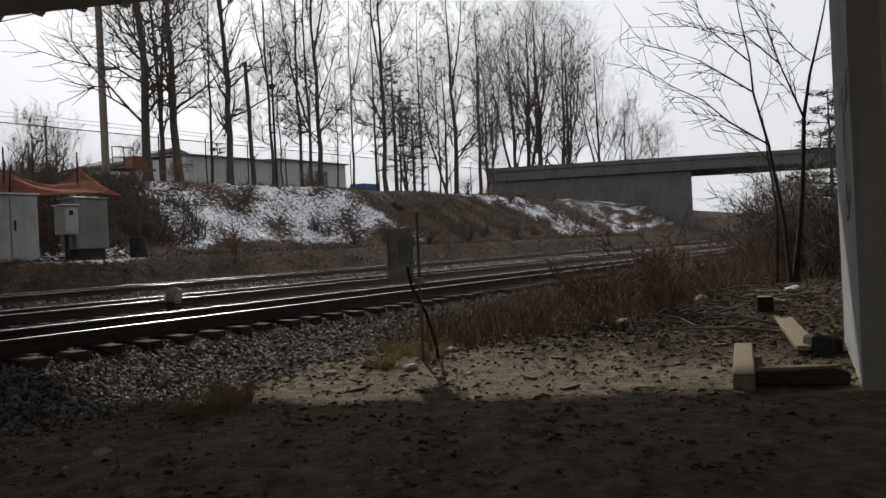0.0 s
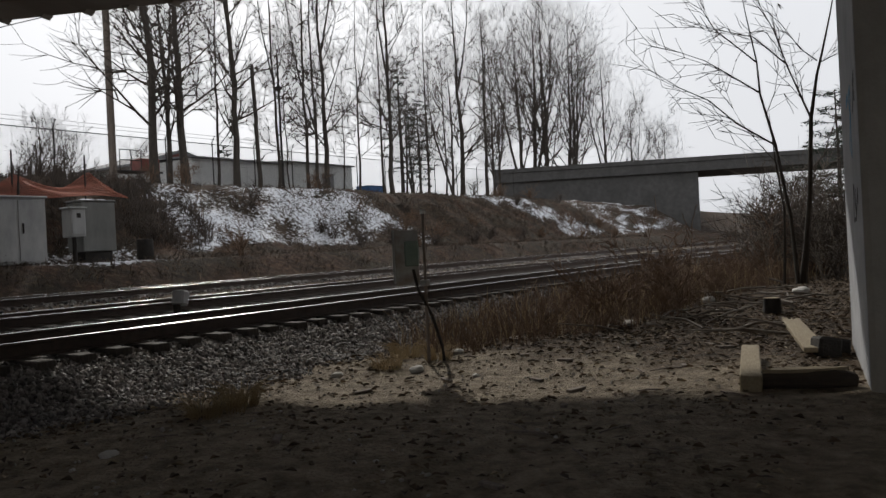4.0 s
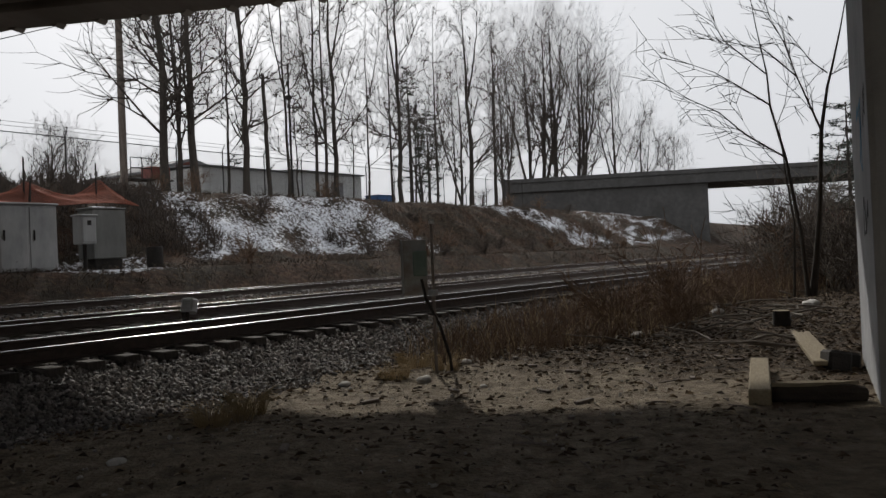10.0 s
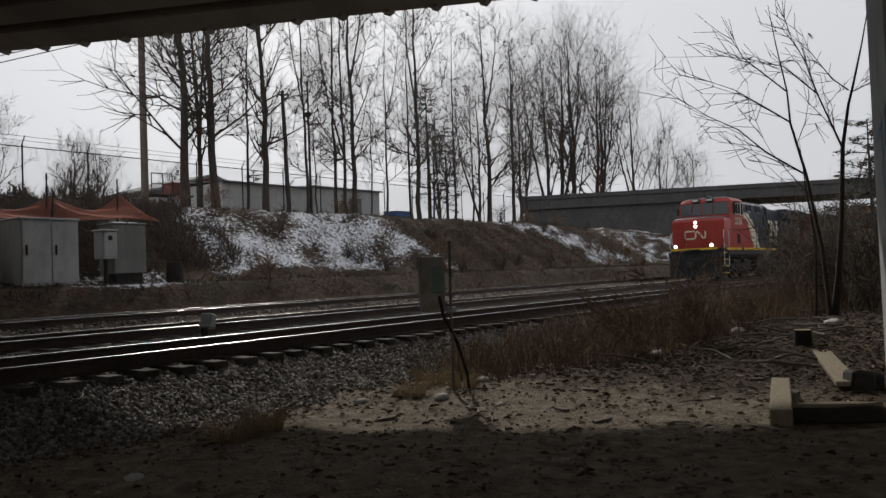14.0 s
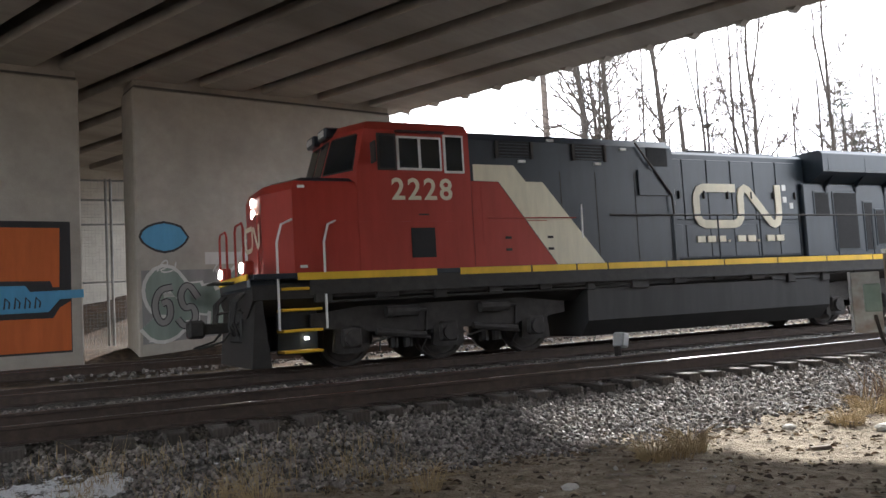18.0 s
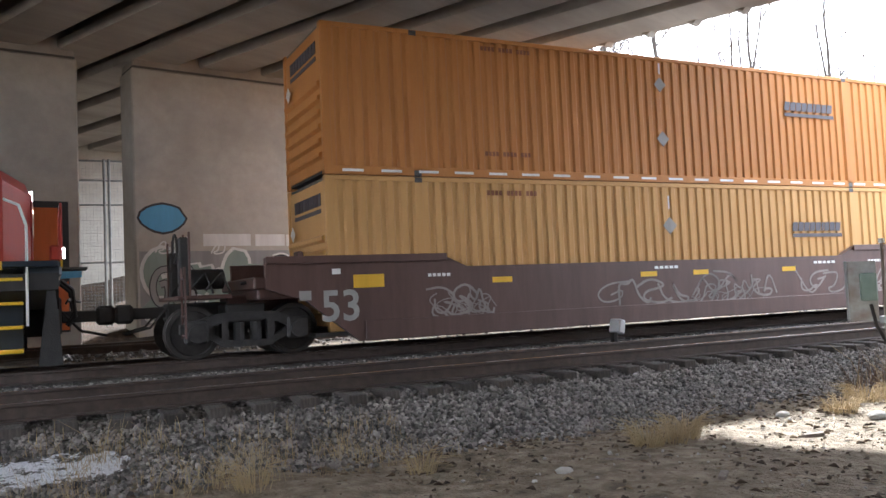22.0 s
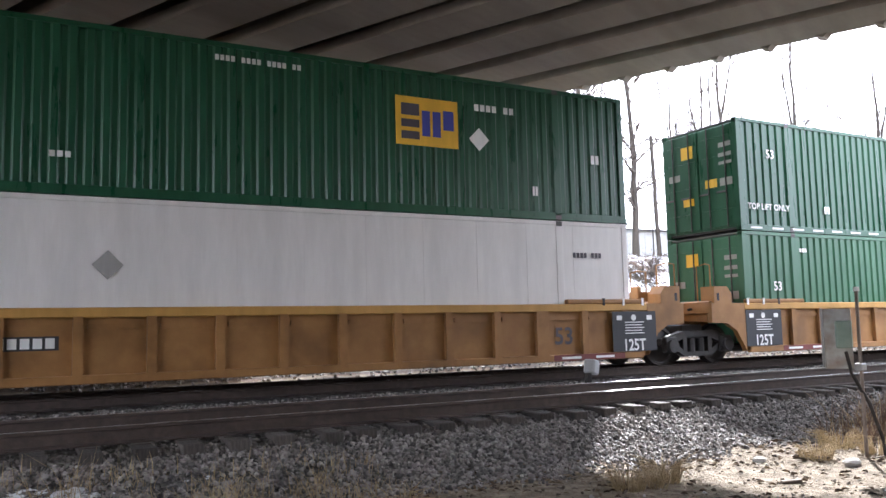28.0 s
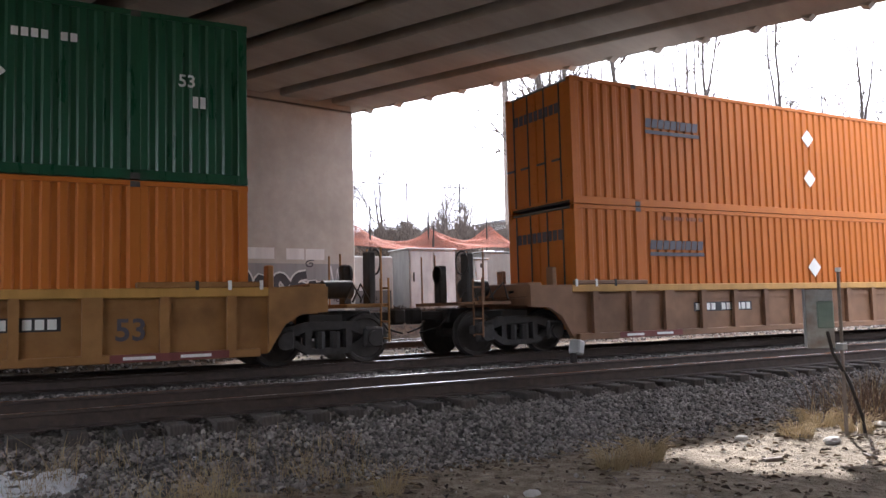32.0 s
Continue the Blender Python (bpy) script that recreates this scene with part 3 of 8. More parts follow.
pier_rear = setting("pier_rear", Geo().box(0, lb, -1.05, -0.05, -1.2, 7.28, 0.05), CONCRETE, "concrete wall end beside the dirt, run on unseen to block light", "bridge pier")
pier_rear.matrix_basis = mb
# abutments close both ends
ab = setting("abutment_back", Geo().box(-14.6, -13.6, -3, WIDTH + 3, -8.5, 1.4, 0.03), CONCRETE, "concrete abutment behind the far pier", "abutment")
ab.matrix_basis = BR
ab2 = setting("abutment_near", Geo().box(35.6, 36.6, -3, WIDTH + 3, -9.5, 1.4, 0.03), CONCRETE, "concrete abutment behind the near verge", "abutment")
ab2.matrix_basis = BR

# ---- the second bridge up the line ----
P2 = Vector((85.0, 22.0, 0.0))
B2 = Matrix(((-U.x, 0.904, 0, P2.x), (-U.y, 0.427, 0, P2.y), (0, 0, 1, 0), (0, 0, 0, 1)))
far_bridge = tagged(new("far_bridge"), "grey concrete overpass across the tracks up the line", "bridge", kind="structure")
far_bridge.matrix_basis = B2
part("deck", Geo().box(-60, 24.6, 0, 10, 7.3, 8.3, 0.03), CONCRETE_GREY, far_bridge)
part("parapet", Geo().box(-60, 24.6, -0.1, 0.2, 8.3, 8.75, 0.02), CONCRETE_GREY, far_bridge)
part("abutment", Geo().box(3.8, 24.4, 0.3, 10, -0.5, 7.3, 0.03), CONCRETE_GREY, far_bridge)
part("wing_wall", Geo().box(-48, -14, 0.3, 10, -0.5, 7.3, 0.03), CONCRETE_GREY, far_bridge)

# ---- the train ----
def paint(name, c, dark=0.6, rough=0.5, streak=True, grime=0.45, c2=None, spec=0.4):
    return surf(name, c, c2 or tuple(min(1, v * 1.18 + 0.005) for v in c), 2.2, rough, c3=tuple(v * dark for v in c), grime=grime, bump=0.06, bscale=70, stretch=(2.2, 2.2, 0.35) if streak else (1, 1, 1), spec=spec, gscale=1.2)


LOCO_BLACK = paint("dark_slate_loco_paint", (0.017, 0.026, 0.036), 0.7, 0.36, c2=(0.025, 0.036, 0.049), spec=0.55)
LOCO_RED = paint("faded_red_loco_paint", (0.34, 0.038, 0.026), 0.75, 0.42)
LOCO_CREAM = paint("cream_paint", (0.66, 0.61, 0.47), 0.75, 0.5)
LOCO_YELLOW = paint("yellow_stripe_paint", (0.70, 0.44, 0.03), 0.7, 0.5)
UNDER = surf("greasy_underframe", (0.02, 0.019, 0.018), (0.042, 0.039, 0.036), 6.0, 0.7, c3=(0.025, 0.022, 0.02), bump=0.3)
TRUCK_STEEL = surf("dusty_truck_steel", (0.026, 0.024, 0.023), (0.06, 0.055, 0.051), 6.0, 0.75, c3=(0.04, 0.035, 0.03), bump=0.3)
WHEEL_STEEL = surf("wheel_steel", (0.045, 0.04, 0.037), (0.085, 0.077, 0.07), 6.0, 0.6, 0.4, bump=0.1)
GRILLE = surf("black_radiator_grille", (0.005, 0.005, 0.006), (0.012, 0.012, 0.013), 30.0, 0.75, bump=0.4, bscale=90)
TANK_GREY = paint("dusty_dark_tank_paint", (0.030, 0.031, 0.032), 0.6, 0.5, c2=(0.045, 0.045, 0.045), grime=0.6)
CAB_GLASS = surf("dark_cab_glass", (0.015, 0.018, 0.02), (0.02, 0.024, 0.027), 2.0, 0.06, bump=0.0, spec=0.8)
RAIL_WHITE = paint("white_handrail_paint", (0.62, 0.62, 0.60), 0.7)
LAMP_GLOW = glow("lit_headlight", (1.0, 0.96, 0.88), 14.0)
STEP_GLOW = glow("lit_step_lamp", (1.0, 0.9, 0.7), 5.0)
ORANGE = paint("orange_container_paint", (0.46, 0.134, 0.020), 0.8, 0.55, c2=(0.50, 0.158, 0.026), grime=0.35, spec=0.2)
# faded orange and amber, both paled further for haze and flare
ORANGE_FADED_HAZY = paint("faded_hazy_orange_container_paint", (0.46, 0.192, 0.054), 0.82, 0.55, c2=(0.50, 0.225, 0.068), grime=0.35, spec=0.22)
AMBER = paint("hazy_amber_container_paint", (0.54, 0.31, 0.115), 0.82, 0.55, c2=(0.58, 0.345, 0.135), grime=0.35, spec=0.22)
GREEN = paint("dark_green_container_paint", (0.014, 0.072, 0.036), 0.7, 0.3, c2=(0.022, 0.095, 0.048))
GREEN_LIGHT = paint("mid_green_container_paint", (0.036, 0.122, 0.064), 0.75, 0.38, c2=(0.05, 0.15, 0.08))
WHITE_BOX = paint("dusty_white_container_paint", (0.66, 0.63, 0.60), 0.8, 0.5, c2=(0.74, 0.71, 0.68))
MAROON = paint("maroon_well_car_paint", (0.085, 0.046, 0.038), 0.7, 0.5, c2=(0.12, 0.066, 0.054))
TAN = paint("rusty_yellow_well_car_paint", (0.26, 0.125, 0.038), 0.42, 0.6, streak=False, c2=(0.34, 0.172, 0.056), grime=0.75)
# the yellow well car paint again, browned for the shade on the last car
TAN_SHADED = paint("shaded_yellow_well_car_paint", (0.20, 0.105, 0.055), 0.5, 0.65, streak=False, c2=(0.26, 0.142, 0.077), grime=0.75)
TAN_TOP = paint("yellow_top_chord_paint", (0.42, 0.23, 0.055), 0.6, 0.6)
RUST_PATCH = paint("dark_red_primer", (0.16, 0.045, 0.04), 0.6, 0.7)
BLACK_PANEL = paint("black_stencil_panel", (0.03, 0.03, 0.034), 0.8, 0.6)
MARK_WHITE = paint("white_marking", (0.72, 0.72, 0.70), 0.7, 0.6)
MARK_DARK = paint("dark_marking", (0.07, 0.062, 0.072), 0.8, 0.6)
MARK_FADED = paint("worn_brown_marking", (0.22, 0.085, 0.04), 0.8, 0.7)
MARK_RED = paint("dull_red_marking", (0.26, 0.045, 0.045), 0.7, 0.7)
MARK_YELLOW = paint("yellow_marking", (0.72, 0.42, 0.03), 0.75, 0.6)
MARK_BLUE = paint("blue_marking", (0.05, 0.06, 0.30), 0.75, 0.6)
CHALK = paint("chalky_graffiti_paint", (0.30, 0.29, 0.27), 0.6, 0.8)
FAINT_TAG = paint("faint_chalky_tag", (0.24, 0.205, 0.19), 0.5, 0.8, grime=0.8)
WORN_TAG = paint("worn_grey_graffiti_paint", (0.17, 0.145, 0.13), 0.5, 0.8, grime=0.9)
ROOF_GREY = surf("dusty_roof_sheet", (0.13, 0.125, 0.12), (0.21, 0.20, 0.19), 1.5, 0.8, c3=(0.10, 0.085, 0.07), grime=0.7)
CASTING = surf("worn_casting", (0.06, 0.055, 0.055), (0.13, 0.12, 0.115), 8.0, 0.6, 0.3)
NEARSIDE, FARSIDE = -1, 1


def plate(x0, x1, z0, z1, y, s, d=0.006):
    """A thin raised plate on a side wall at y, facing side s."""
    a, b = (y, y + s * d) if s > 0 else (y + s * d, y)
    return Geo().box(x0, x1, a, b, z0, z1)


def side_text(name, text, size, x, z, y, material, parent, stretch=1.0):
    """Writing on a side that faces the near side (towards -y)."""
    return lettering(name, text, size, pose(x, y - 0.008, z, 90, 0, 0), material, parent, stretch)


def far_text(name, text, size, x, z, y, material, parent, stretch=1.0):
    return lettering(name, text, size, pose(x, y + 0.008, z, 90, 0, 180), material, parent, stretch)


def wheel_mesh(r):
    g = Geo()
    n = 20
    prof = [(0.0, 0.06), (r * 0.3, 0.06), (r * 0.45, 0.03), (r * 0.82, 0.03), (r * 0.86, 0.07), (r, 0.07), (r, -0.05), (r + 0.03, -0.07), (r + 0.03, -0.1), (r * 0.3, -0.1)]
    # one turned body: wheel, axle, wheel
    half = [(q, -0.76 - h) for q, h in prof[1:]] + [(0.09, -0.62)]
    body = half + [(q, -y) for q, y in half[::-1]]
    v = [(q * math.cos(2 * math.pi * k / n), y, q * math.sin(2 * math.pi * k / n)) for q, y in body for k in range(n)]
    f = [(i * n + k, i * n + (k + 1) % n, (i + 1) * n + (k + 1) % n, (i + 1) * n + k) for i in range(len(body) - 1) for k in range(n)]
    f += [tuple(range(n)), tuple(range(len(v) - n, len(v)))]
    return g.add(v, f).mesh("wheelset", WHEEL_STEEL, 40)


WHEEL_BIG, WHEEL_SMALL = wheel_mesh(0.52), wheel_mesh(0.46)
WHEELS = []


def truck(parent, cx, axles, r, big):
    """A truck under its car: two side frames, wheels, springs and bearing boxes."""
    t = new("truck")
    t.parent = parent
    t.matrix_basis = pose(cx, 0, 0)
    half = max(axles)
    for s in (-1, 1):
        y = s * 1.08
        g = Geo()
        if big:
            g.prism([(-half - 0.75, 0.78), (-half - 0.75, 1.0), (-half + 0.3, 1.12), (half - 0.3, 1.12), (half + 0.75, 1.0), (half + 0.75, 0.78), (half + 0.35, 0.72), (half - 0.45, 0.62), (0.5, 0.60), (-0.5, 0.60), (-half + 0.45, 0.62), (-half - 0.35, 0.72)], y - 0.09, y + 0.09)
        else:
            g.prism([(-half - 0.26, 0.46), (-half - 0.26, 0.62), (-0.45, 0.80), (0.45, 0.80), (half + 0.26, 0.62), (half + 0.26, 0.46), (half - 0.1, 0.50), (0.36, 0.66), (-0.36, 0.66), (-half + 0.1, 0.50)], y - 0.09, y + 0.09)
            g.prism([(-half + 0.06, 0.50), (-half + 0.2, 0.50), (-0.36, 0.31), (0.36, 0.31), (half - 0.2, 0.50), (half - 0.06, 0.50), (half - 0.1, 0.42), (0.42, 0.20), (-0.42, 0.20), (-half + 0.1, 0.42)], y - 0.08, y + 0.08)
            for a in (-0.40, 0.40):
                g.box(a - 0.06, a + 0.06, y - 0.085, y + 0.085, 0.25, 0.72)
        part("side_frame", g, TRUCK_STEEL, t)
        if big:
            for a in axles:
                part("pedestal", Geo().prism([(a - 0.42, 0.74), (a - 0.30, 0.70), (a - 0.34, 0.30), (a - 0.24, 0.26), (a + 0.24, 0.26), (a + 0.34, 0.30), (a + 0.30, 0.70), (a + 0.42, 0.74)], y - 0.06 + s * 0.04, y + 0.06 + s * 0.04), TRUCK_STEEL, t)
            for a in (-half / 2, half / 2):
                g = Geo()
                g.tube([(a - 0.32, y + s * 0.2, 0.98), (a + 0.32, y + s * 0.2, 0.98)], 0.11, 10)
                g.tube([(a + 0.32, y + s * 0.2, 0.98), (a + 0.5, y + s * 0.2, 0.98)], 0.04, 6)
                part("air_cylinder", g, TRUCK_STEEL, t)
                part("brake_rod", Geo().tube([(a - 0.6, y + s * 0.13, 0.42), (a - 0.1, y + s * 0.15, 0.55), (a + 0.6, y + s * 0.13, 0.44)], 0.025, 6), TRUCK_STEEL, t)
                part("sand_pipe", Geo().tube([(a + 0.55, y + s * 0.1, 0.95), (a + 0.5, y + s * 0.12, 0.4), (a + 0.42, y, 0.15)], 0.02, 6), UNDER, t)
        for a in axles:
            g = Geo()
            g.tube([(a, y + s * 0.05, r), (a, y + s * 0.24, r)], 0.15, 12)
            part("bearing_box", g.box(a - 0.2, a + 0.2, y + min(0, s * 0.16), y + max(0, s * 0.16), r - 0.17, r + 0.22, 0.04), TRUCK_STEEL, t)
        for a in ([-0.98, 0.98] if big else [0.0]):
            g = Geo()
            for dx in (-0.15, 0.15):
                g.tube([(a + dx, y, 0.3), (a + dx, y, 0.62)], 0.1, 8)
            part("spring_nest", g, UNDER, t)
        if big:
            for a in (-half + 0.98, half - 0.98):
                g = Geo()
                g.tube([(a - 0.5, y + s * 0.16, 0.62), (a + 0.5, y + s * 0.16, 0.5)], 0.07, 8)
                g.box(a - 0.16, a + 0.16, y - 0.05, y + 0.05 + s * 0.2 if s > 0 else y + 0.05, 0.86, 1.2, 0.03)
                part("brake_cylinder", g, TRUCK_STEEL, t)
    for a in axles:
        WHEELS.append((alike("wheelset", WHEEL_BIG if r > 0.5 else WHEEL_SMALL, t, pose(a, 0, r)), parent, r))
    part("bolster", Geo().box(-0.35, 0.35, -1.0, 1.0, 0.5, 0.95, 0.03), UNDER, t)
    return t


def coupler(parent, x, d, z=0.85):
    g = Geo().box(min(x, x + d * 0.7), max(x, x + d * 0.7), -0.09, 0.09, z - 0.1, z + 0.1, 0.02)
    g.box(min(x + d * 0.55, x + d * 0.85), max(x + d * 0.55, x + d * 0.85), -0.19, 0.15, z - 0.17, z + 0.17, 0.05)
    part("coupler", g, UNDER, parent)
    g = Geo()
    for y in (-0.45, 0.4):
        g.tube([(x, y, z + 0.1), (x + d * 0.3, y, z - 0.25), (x + d * 0.7, y * 0.6, z - 0.35)], 0.022, 6)
    part("brake_hose", g, UNDER, parent)


def locomotive(name, label, number, tanks):
    """A six-axle road locomotive; x runs from its front coupler to its rear one."""
    lo = thing(name, label, "locomotive")
    L = 21.7
    # frame and walkway
    part("underframe", Geo().prism([(-1.45, 1.56), (-1.45, 1.3), (-0.9, 1.0), (0.9, 1.0), (1.45, 1.3), (1.45, 1.56)], 0.5, L - 0.5, axis="x"), UNDER, lo)
    part("walkway", Geo().box(0.5, L - 0.5, -1.55, 1.55, 1.66, 1.75, 0.01), LOCO_BLACK, lo)
    for s in (-1, 1):
        y = s * 1.55
        for i, (a, b) in enumerate(((1.28, 4.0), (4.5, 6.1), (6.14, 7.2), (7.24, 8.0), (8.04, 9.6), (9.64, 11.3), (11.34, 13.0), (13.04, 14.7), (14.74, 16.4), (16.44, 18.1), (18.14, 20.0))):
            part("reflective_stripe", plate(a, b, 1.62, 1.75, y, s, 0.012), LOCO_YELLOW, lo)
        part("side_sill", Geo().box(1.5, L - 1.4, min(y, y - s * 0.05), max(y, y - s * 0.05), 1.36, 1.66), UNDER, lo)
    # nose and cab: wide, with a blunt three-sided front
    def ring(pts, z):
        return [(x, -y, z) for x, y in pts] + [(x, y, z) for x, y in reversed(pts)]

    def tilt(pts, z):
        return [(x, y, q + lift - drop * max(0.0, (2.6 - x) / 1.35)) for x, y, q in ring(pts, z)]

    def shell(name, rings, material, label=""):
        n = len(rings[0])
        f = [(i * n + k, i * n + (k + 1) % n, (i + 1) * n + (k + 1) % n, (i + 1) * n + k) for i in range(len(rings) - 1) for k in range(n)]
        f += [tuple(range(n - 1, -1, -1)), tuple((len(rings) - 1) * n + k for k in range(n))]
        return part(name, Geo().add([p for r in rings for p in r], f), material, lo, label, smooth=22)

    def pane_on(name, a, b, c, d, u0, u1, v0, v1, t, material, parent, label=""):
        """A thin slab on the sloping quad a b c d, between the fractions u and v."""
        a, b, c, d = (Vector(q) for q in (a, b, c, d))
        at = lambda u, v: a.lerp(b, u).lerp(d.lerp(c, u), v)
        nrm = (b - a).cross(d - a).normalized()
        if nrm.x > 0:
            nrm = -nrm
        q = [at(u0, v0), at(u1, v0), at(u1, v1), at(u0, v1)]
        v = [p - nrm * 0.01 for p in q] + [p + nrm * t for p in q]
        return part(name, Geo().add(v, [(3, 2, 1, 0), (4, 5, 6, 7), (0, 1, 5, 4), (1, 2, 6, 5), (2, 3, 7, 6), (3, 0, 4, 7)]), material, parent, label, smooth=0)

    drop, lift = (0.46, 0.20) if tanks else (0.0, 0.0)
    shell("nose", [ring([(0.9, 0.62), (1.26, 1.47), (2.6, 1.47)], 1.75), tilt([(0.9, 0.62), (1.26, 1.47), (2.6, 1.47)], 3.26), tilt([(0.97, 0.6), (1.32, 1.40), (2.6, 1.42)], 3.42)], LOCO_RED)
    shell("nose_top", [tilt([(0.99, 0.58), (1.34, 1.38), (2.6, 1.40)], 3.415), tilt([(1.15, 0.5), (1.5, 1.28), (2.6, 1.3)], 3.50)], LOCO_BLACK, "black anti-glare nose top")
    nose_line = [(-0.05, 2.72), (-0.52, 2.72), (-0.60, 2.66), (-0.62, 2.56), (-0.62, 2.46), (-0.60, 2.36), (-0.52, 2.3), (-0.12, 2.3), (-0.04, 2.34), (0.0, 2.42), (0.0, 2.60), (0.05, 2.70), (0.12, 2.70), (0.40, 2.34), (0.46, 2.31), (0.52, 2.36), (0.54, 2.44), (0.54, 2.74)]
    ob = part("nose_emblem", ribbon([(px, pz - 2.5) for px, pz in nose_line], 0.045, -0.004, 0.004), LOCO_CREAM, lo, smooth=0)
    ob.matrix_basis = pose(0.862, 0, 2.5, 0, 0, -90)
    part("nose_door", Geo().box(0.872, 0.91, -0.34, 0.34, 1.78, 2.95, 0.01), LOCO_RED, lo)
    low, sill, head = [(2.08, 0.6), (2.5, 1.48), (4.88, 1.48)], 3.58, 4.42
    high = [(2.34, 0.6), (2.68, 1.47), (4.88, 1.47)]
    shell("cab", [ring(low, 1.75), ring(low, sill), ring(high, head), ring([(2.44, 0.55), (2.80, 1.30), (4.88, 1.32)], 4.60)], LOCO_RED)
    shell("cab_roof", [ring([(2.47, 0.53), (2.83, 1.27), (4.92, 1.28)], 4.585), ring([(2.62, 0.5), (2.95, 1.1), (4.92, 1.12)], 4.66)], LOCO_BLACK)
    for y in (-1, 1):
        nb = part("number_board", Geo().box(2.2, 2.52, min(y * 0.16, y * 0.62), max(y * 0.16, y * 0.62), 4.40, 4.62, 0.03), LOCO_BLACK, lo)
        for k in range(4):
            part("writing_bar", Geo().box(2.192, 2.198, y * 0.39 - 0.17 + k * 0.09, y * 0.39 - 0.11 + k * 0.09, 4.45, 4.57), MARK_WHITE, nb)
    part("horn", Geo().tube([(3.4, 0.2, 4.82), (4.1, 0.2, 4.82)], [0.1, 0.03], 8).box(3.6, 3.9, 0.0, 0.4, 4.64, 4.84, 0.03), LOCO_BLACK, lo)
    part("roof_cooler", Geo().box(3.9, 4.7, -0.6, 0.6, 4.64, 4.80, 0.04), LOCO_BLACK, lo)
    for s in (-1, 1):
        front = ((2.08, 0, sill), (2.08, s * 0.6, sill), (2.34, s * 0.6, head), (2.34, 0, head))
        edge = ((2.08, s * 0.6, sill), (2.5, s * 1.48, sill), (2.68, s * 1.47, head), (2.34, s * 0.6, head))
        for quad, u0, u1 in ((front, 0.07, 0.95), (edge, 0.06, 0.86)):
            seal = pane_on("window_seal", *quad, u0 - 0.03, u1 + 0.03, 0.06, 0.93, 0.004, UNDER, lo, "black rubber seal")
            pane_on("windshield", *quad, u0, u1, 0.10, 0.89, 0.010, CAB_GLASS, seal)
        # side windows: one in black rubber, a sliding pair and a rear light in pale frames
        y = s * 1.475
        for a, b, z0, z1, mt in ((2.97, 3.27, 3.68, 4.30, UNDER), (3.37, 4.22, 3.69, 4.26, RAIL_WHITE), (4.36, 4.71, 3.65, 4.32, RAIL_WHITE)):
            fr = part("window_frame", Geo().box(a - 0.045, b + 0.045, y - 0.022, y + 0.022, z0 - 0.045, z1 + 0.045, 0.008), mt, lo)
            for c, d in (((a, (a + b) / 2 - 0.03), ((a + b) / 2 + 0.03, b)) if b - a > 0.6 else ((a, b),)):
                part("pane", Geo().box(c, d, y - 0.026, y + 0.026, z0, z1), CAB_GLASS, fr)
        part("window_visor", Geo().box(3.3, 4.3, min(y, y + s * 0.12), max(y, y + s * 0.12), 4.37, 4.40), LOCO_BLACK, lo)
        part("side_mirror", Geo().box(2.78, 2.82, min(s * 1.5, s * 1.72), max(s * 1.5, s * 1.72), 3.75, 4.15, 0.01), UNDER, lo)
        for x0, x1 in ((2.67, 3.37), (3.81, 4.53)) if tanks else ((3.54, 4.04),):
            vent = part("side_vent", plate(x0, x1, 1.97, 2.54, s * 1.48, s, 0.012), LOCO_RED if tanks else GRILLE, lo)
            for k in range(9 if tanks else 0):
                part("louvre", plate(x0 + 0.05, x1 - 0.05, 2.02 + k * 0.055, 2.045 + k * 0.055, s * 1.492, s, 0.012), UNDER, vent)
        part("builder_plate", plate(3.72, 3.93, 2.78, 2.81, s * 1.48, s, 0.01), UNDER, lo)
        for x0, x1, z in ((2.1, 6.6, 2.66), (5.1, 5.12, 2.2)):
            part("body_seam", plate(x0, x1, z, z + 0.012 if x1 - x0 > 1 else 3.4, s * 1.482, s, 0.006), LOCO_RED, lo)
        for x, z in ((1.36, 3.28), (1.36, 1.84), (5.6, 2.3), (5.6, 2.06), (6.6, 2.3), (6.6, 2.06)):
            part("latch_plate", plate(x, x + 0.13, z, z + 0.05, s * 1.482, s, 0.016), MARK_WHITE if x < 2 else UNDER, lo)
    # equipment cab behind the driving cab, flush with it, in three colours
    part("equipment_cab", Geo().prism([(-1.47, 1.75), (-1.47, 4.30), (-1.28, 4.48), (1.28, 4.48), (1.47, 4.30), (1.47, 1.75)], 4.88, 10.08, axis="x"), LOCO_BLACK, lo)
    for s in (-1, 1):
        y = s * 1.47
        a, b = min(y, y + s * 0.008), max(y, y + s * 0.008)
        part("red_panel", Geo().prism([(4.89, 1.76), (4.89, 3.46), (5.50, 3.46), (6.80, 1.76)], a, b), LOCO_RED, lo)
        part("cream_slash", Geo().prism([(4.95, 3.47), (4.95, 3.80), (5.88, 3.80), (6.16, 3.47), (6.56, 3.47), (8.02, 1.76), (6.82, 1.76), (5.52, 3.46)], a, b), LOCO_CREAM, lo)
        for x in (5.48, 6.30, 7.34, 8.16):
            part("vent_post", plate(x, x + 0.06, 3.94, 4.30, y, s, 0.05), TRUCK_STEEL, lo, "worn grey post")
        for x in (5.56, 7.42):
            vent = part("housing_vent", plate(x, x + 0.72, 3.96, 4.30, y, s, 0.012), GRILLE, lo)
            for k in range(5):
                part("louvre", plate(x + 0.02, x + 0.70, 3.98 + k * 0.065, 4.0 + k * 0.065, y + s * 0.012, s, 0.014), LOCO_BLACK, vent)
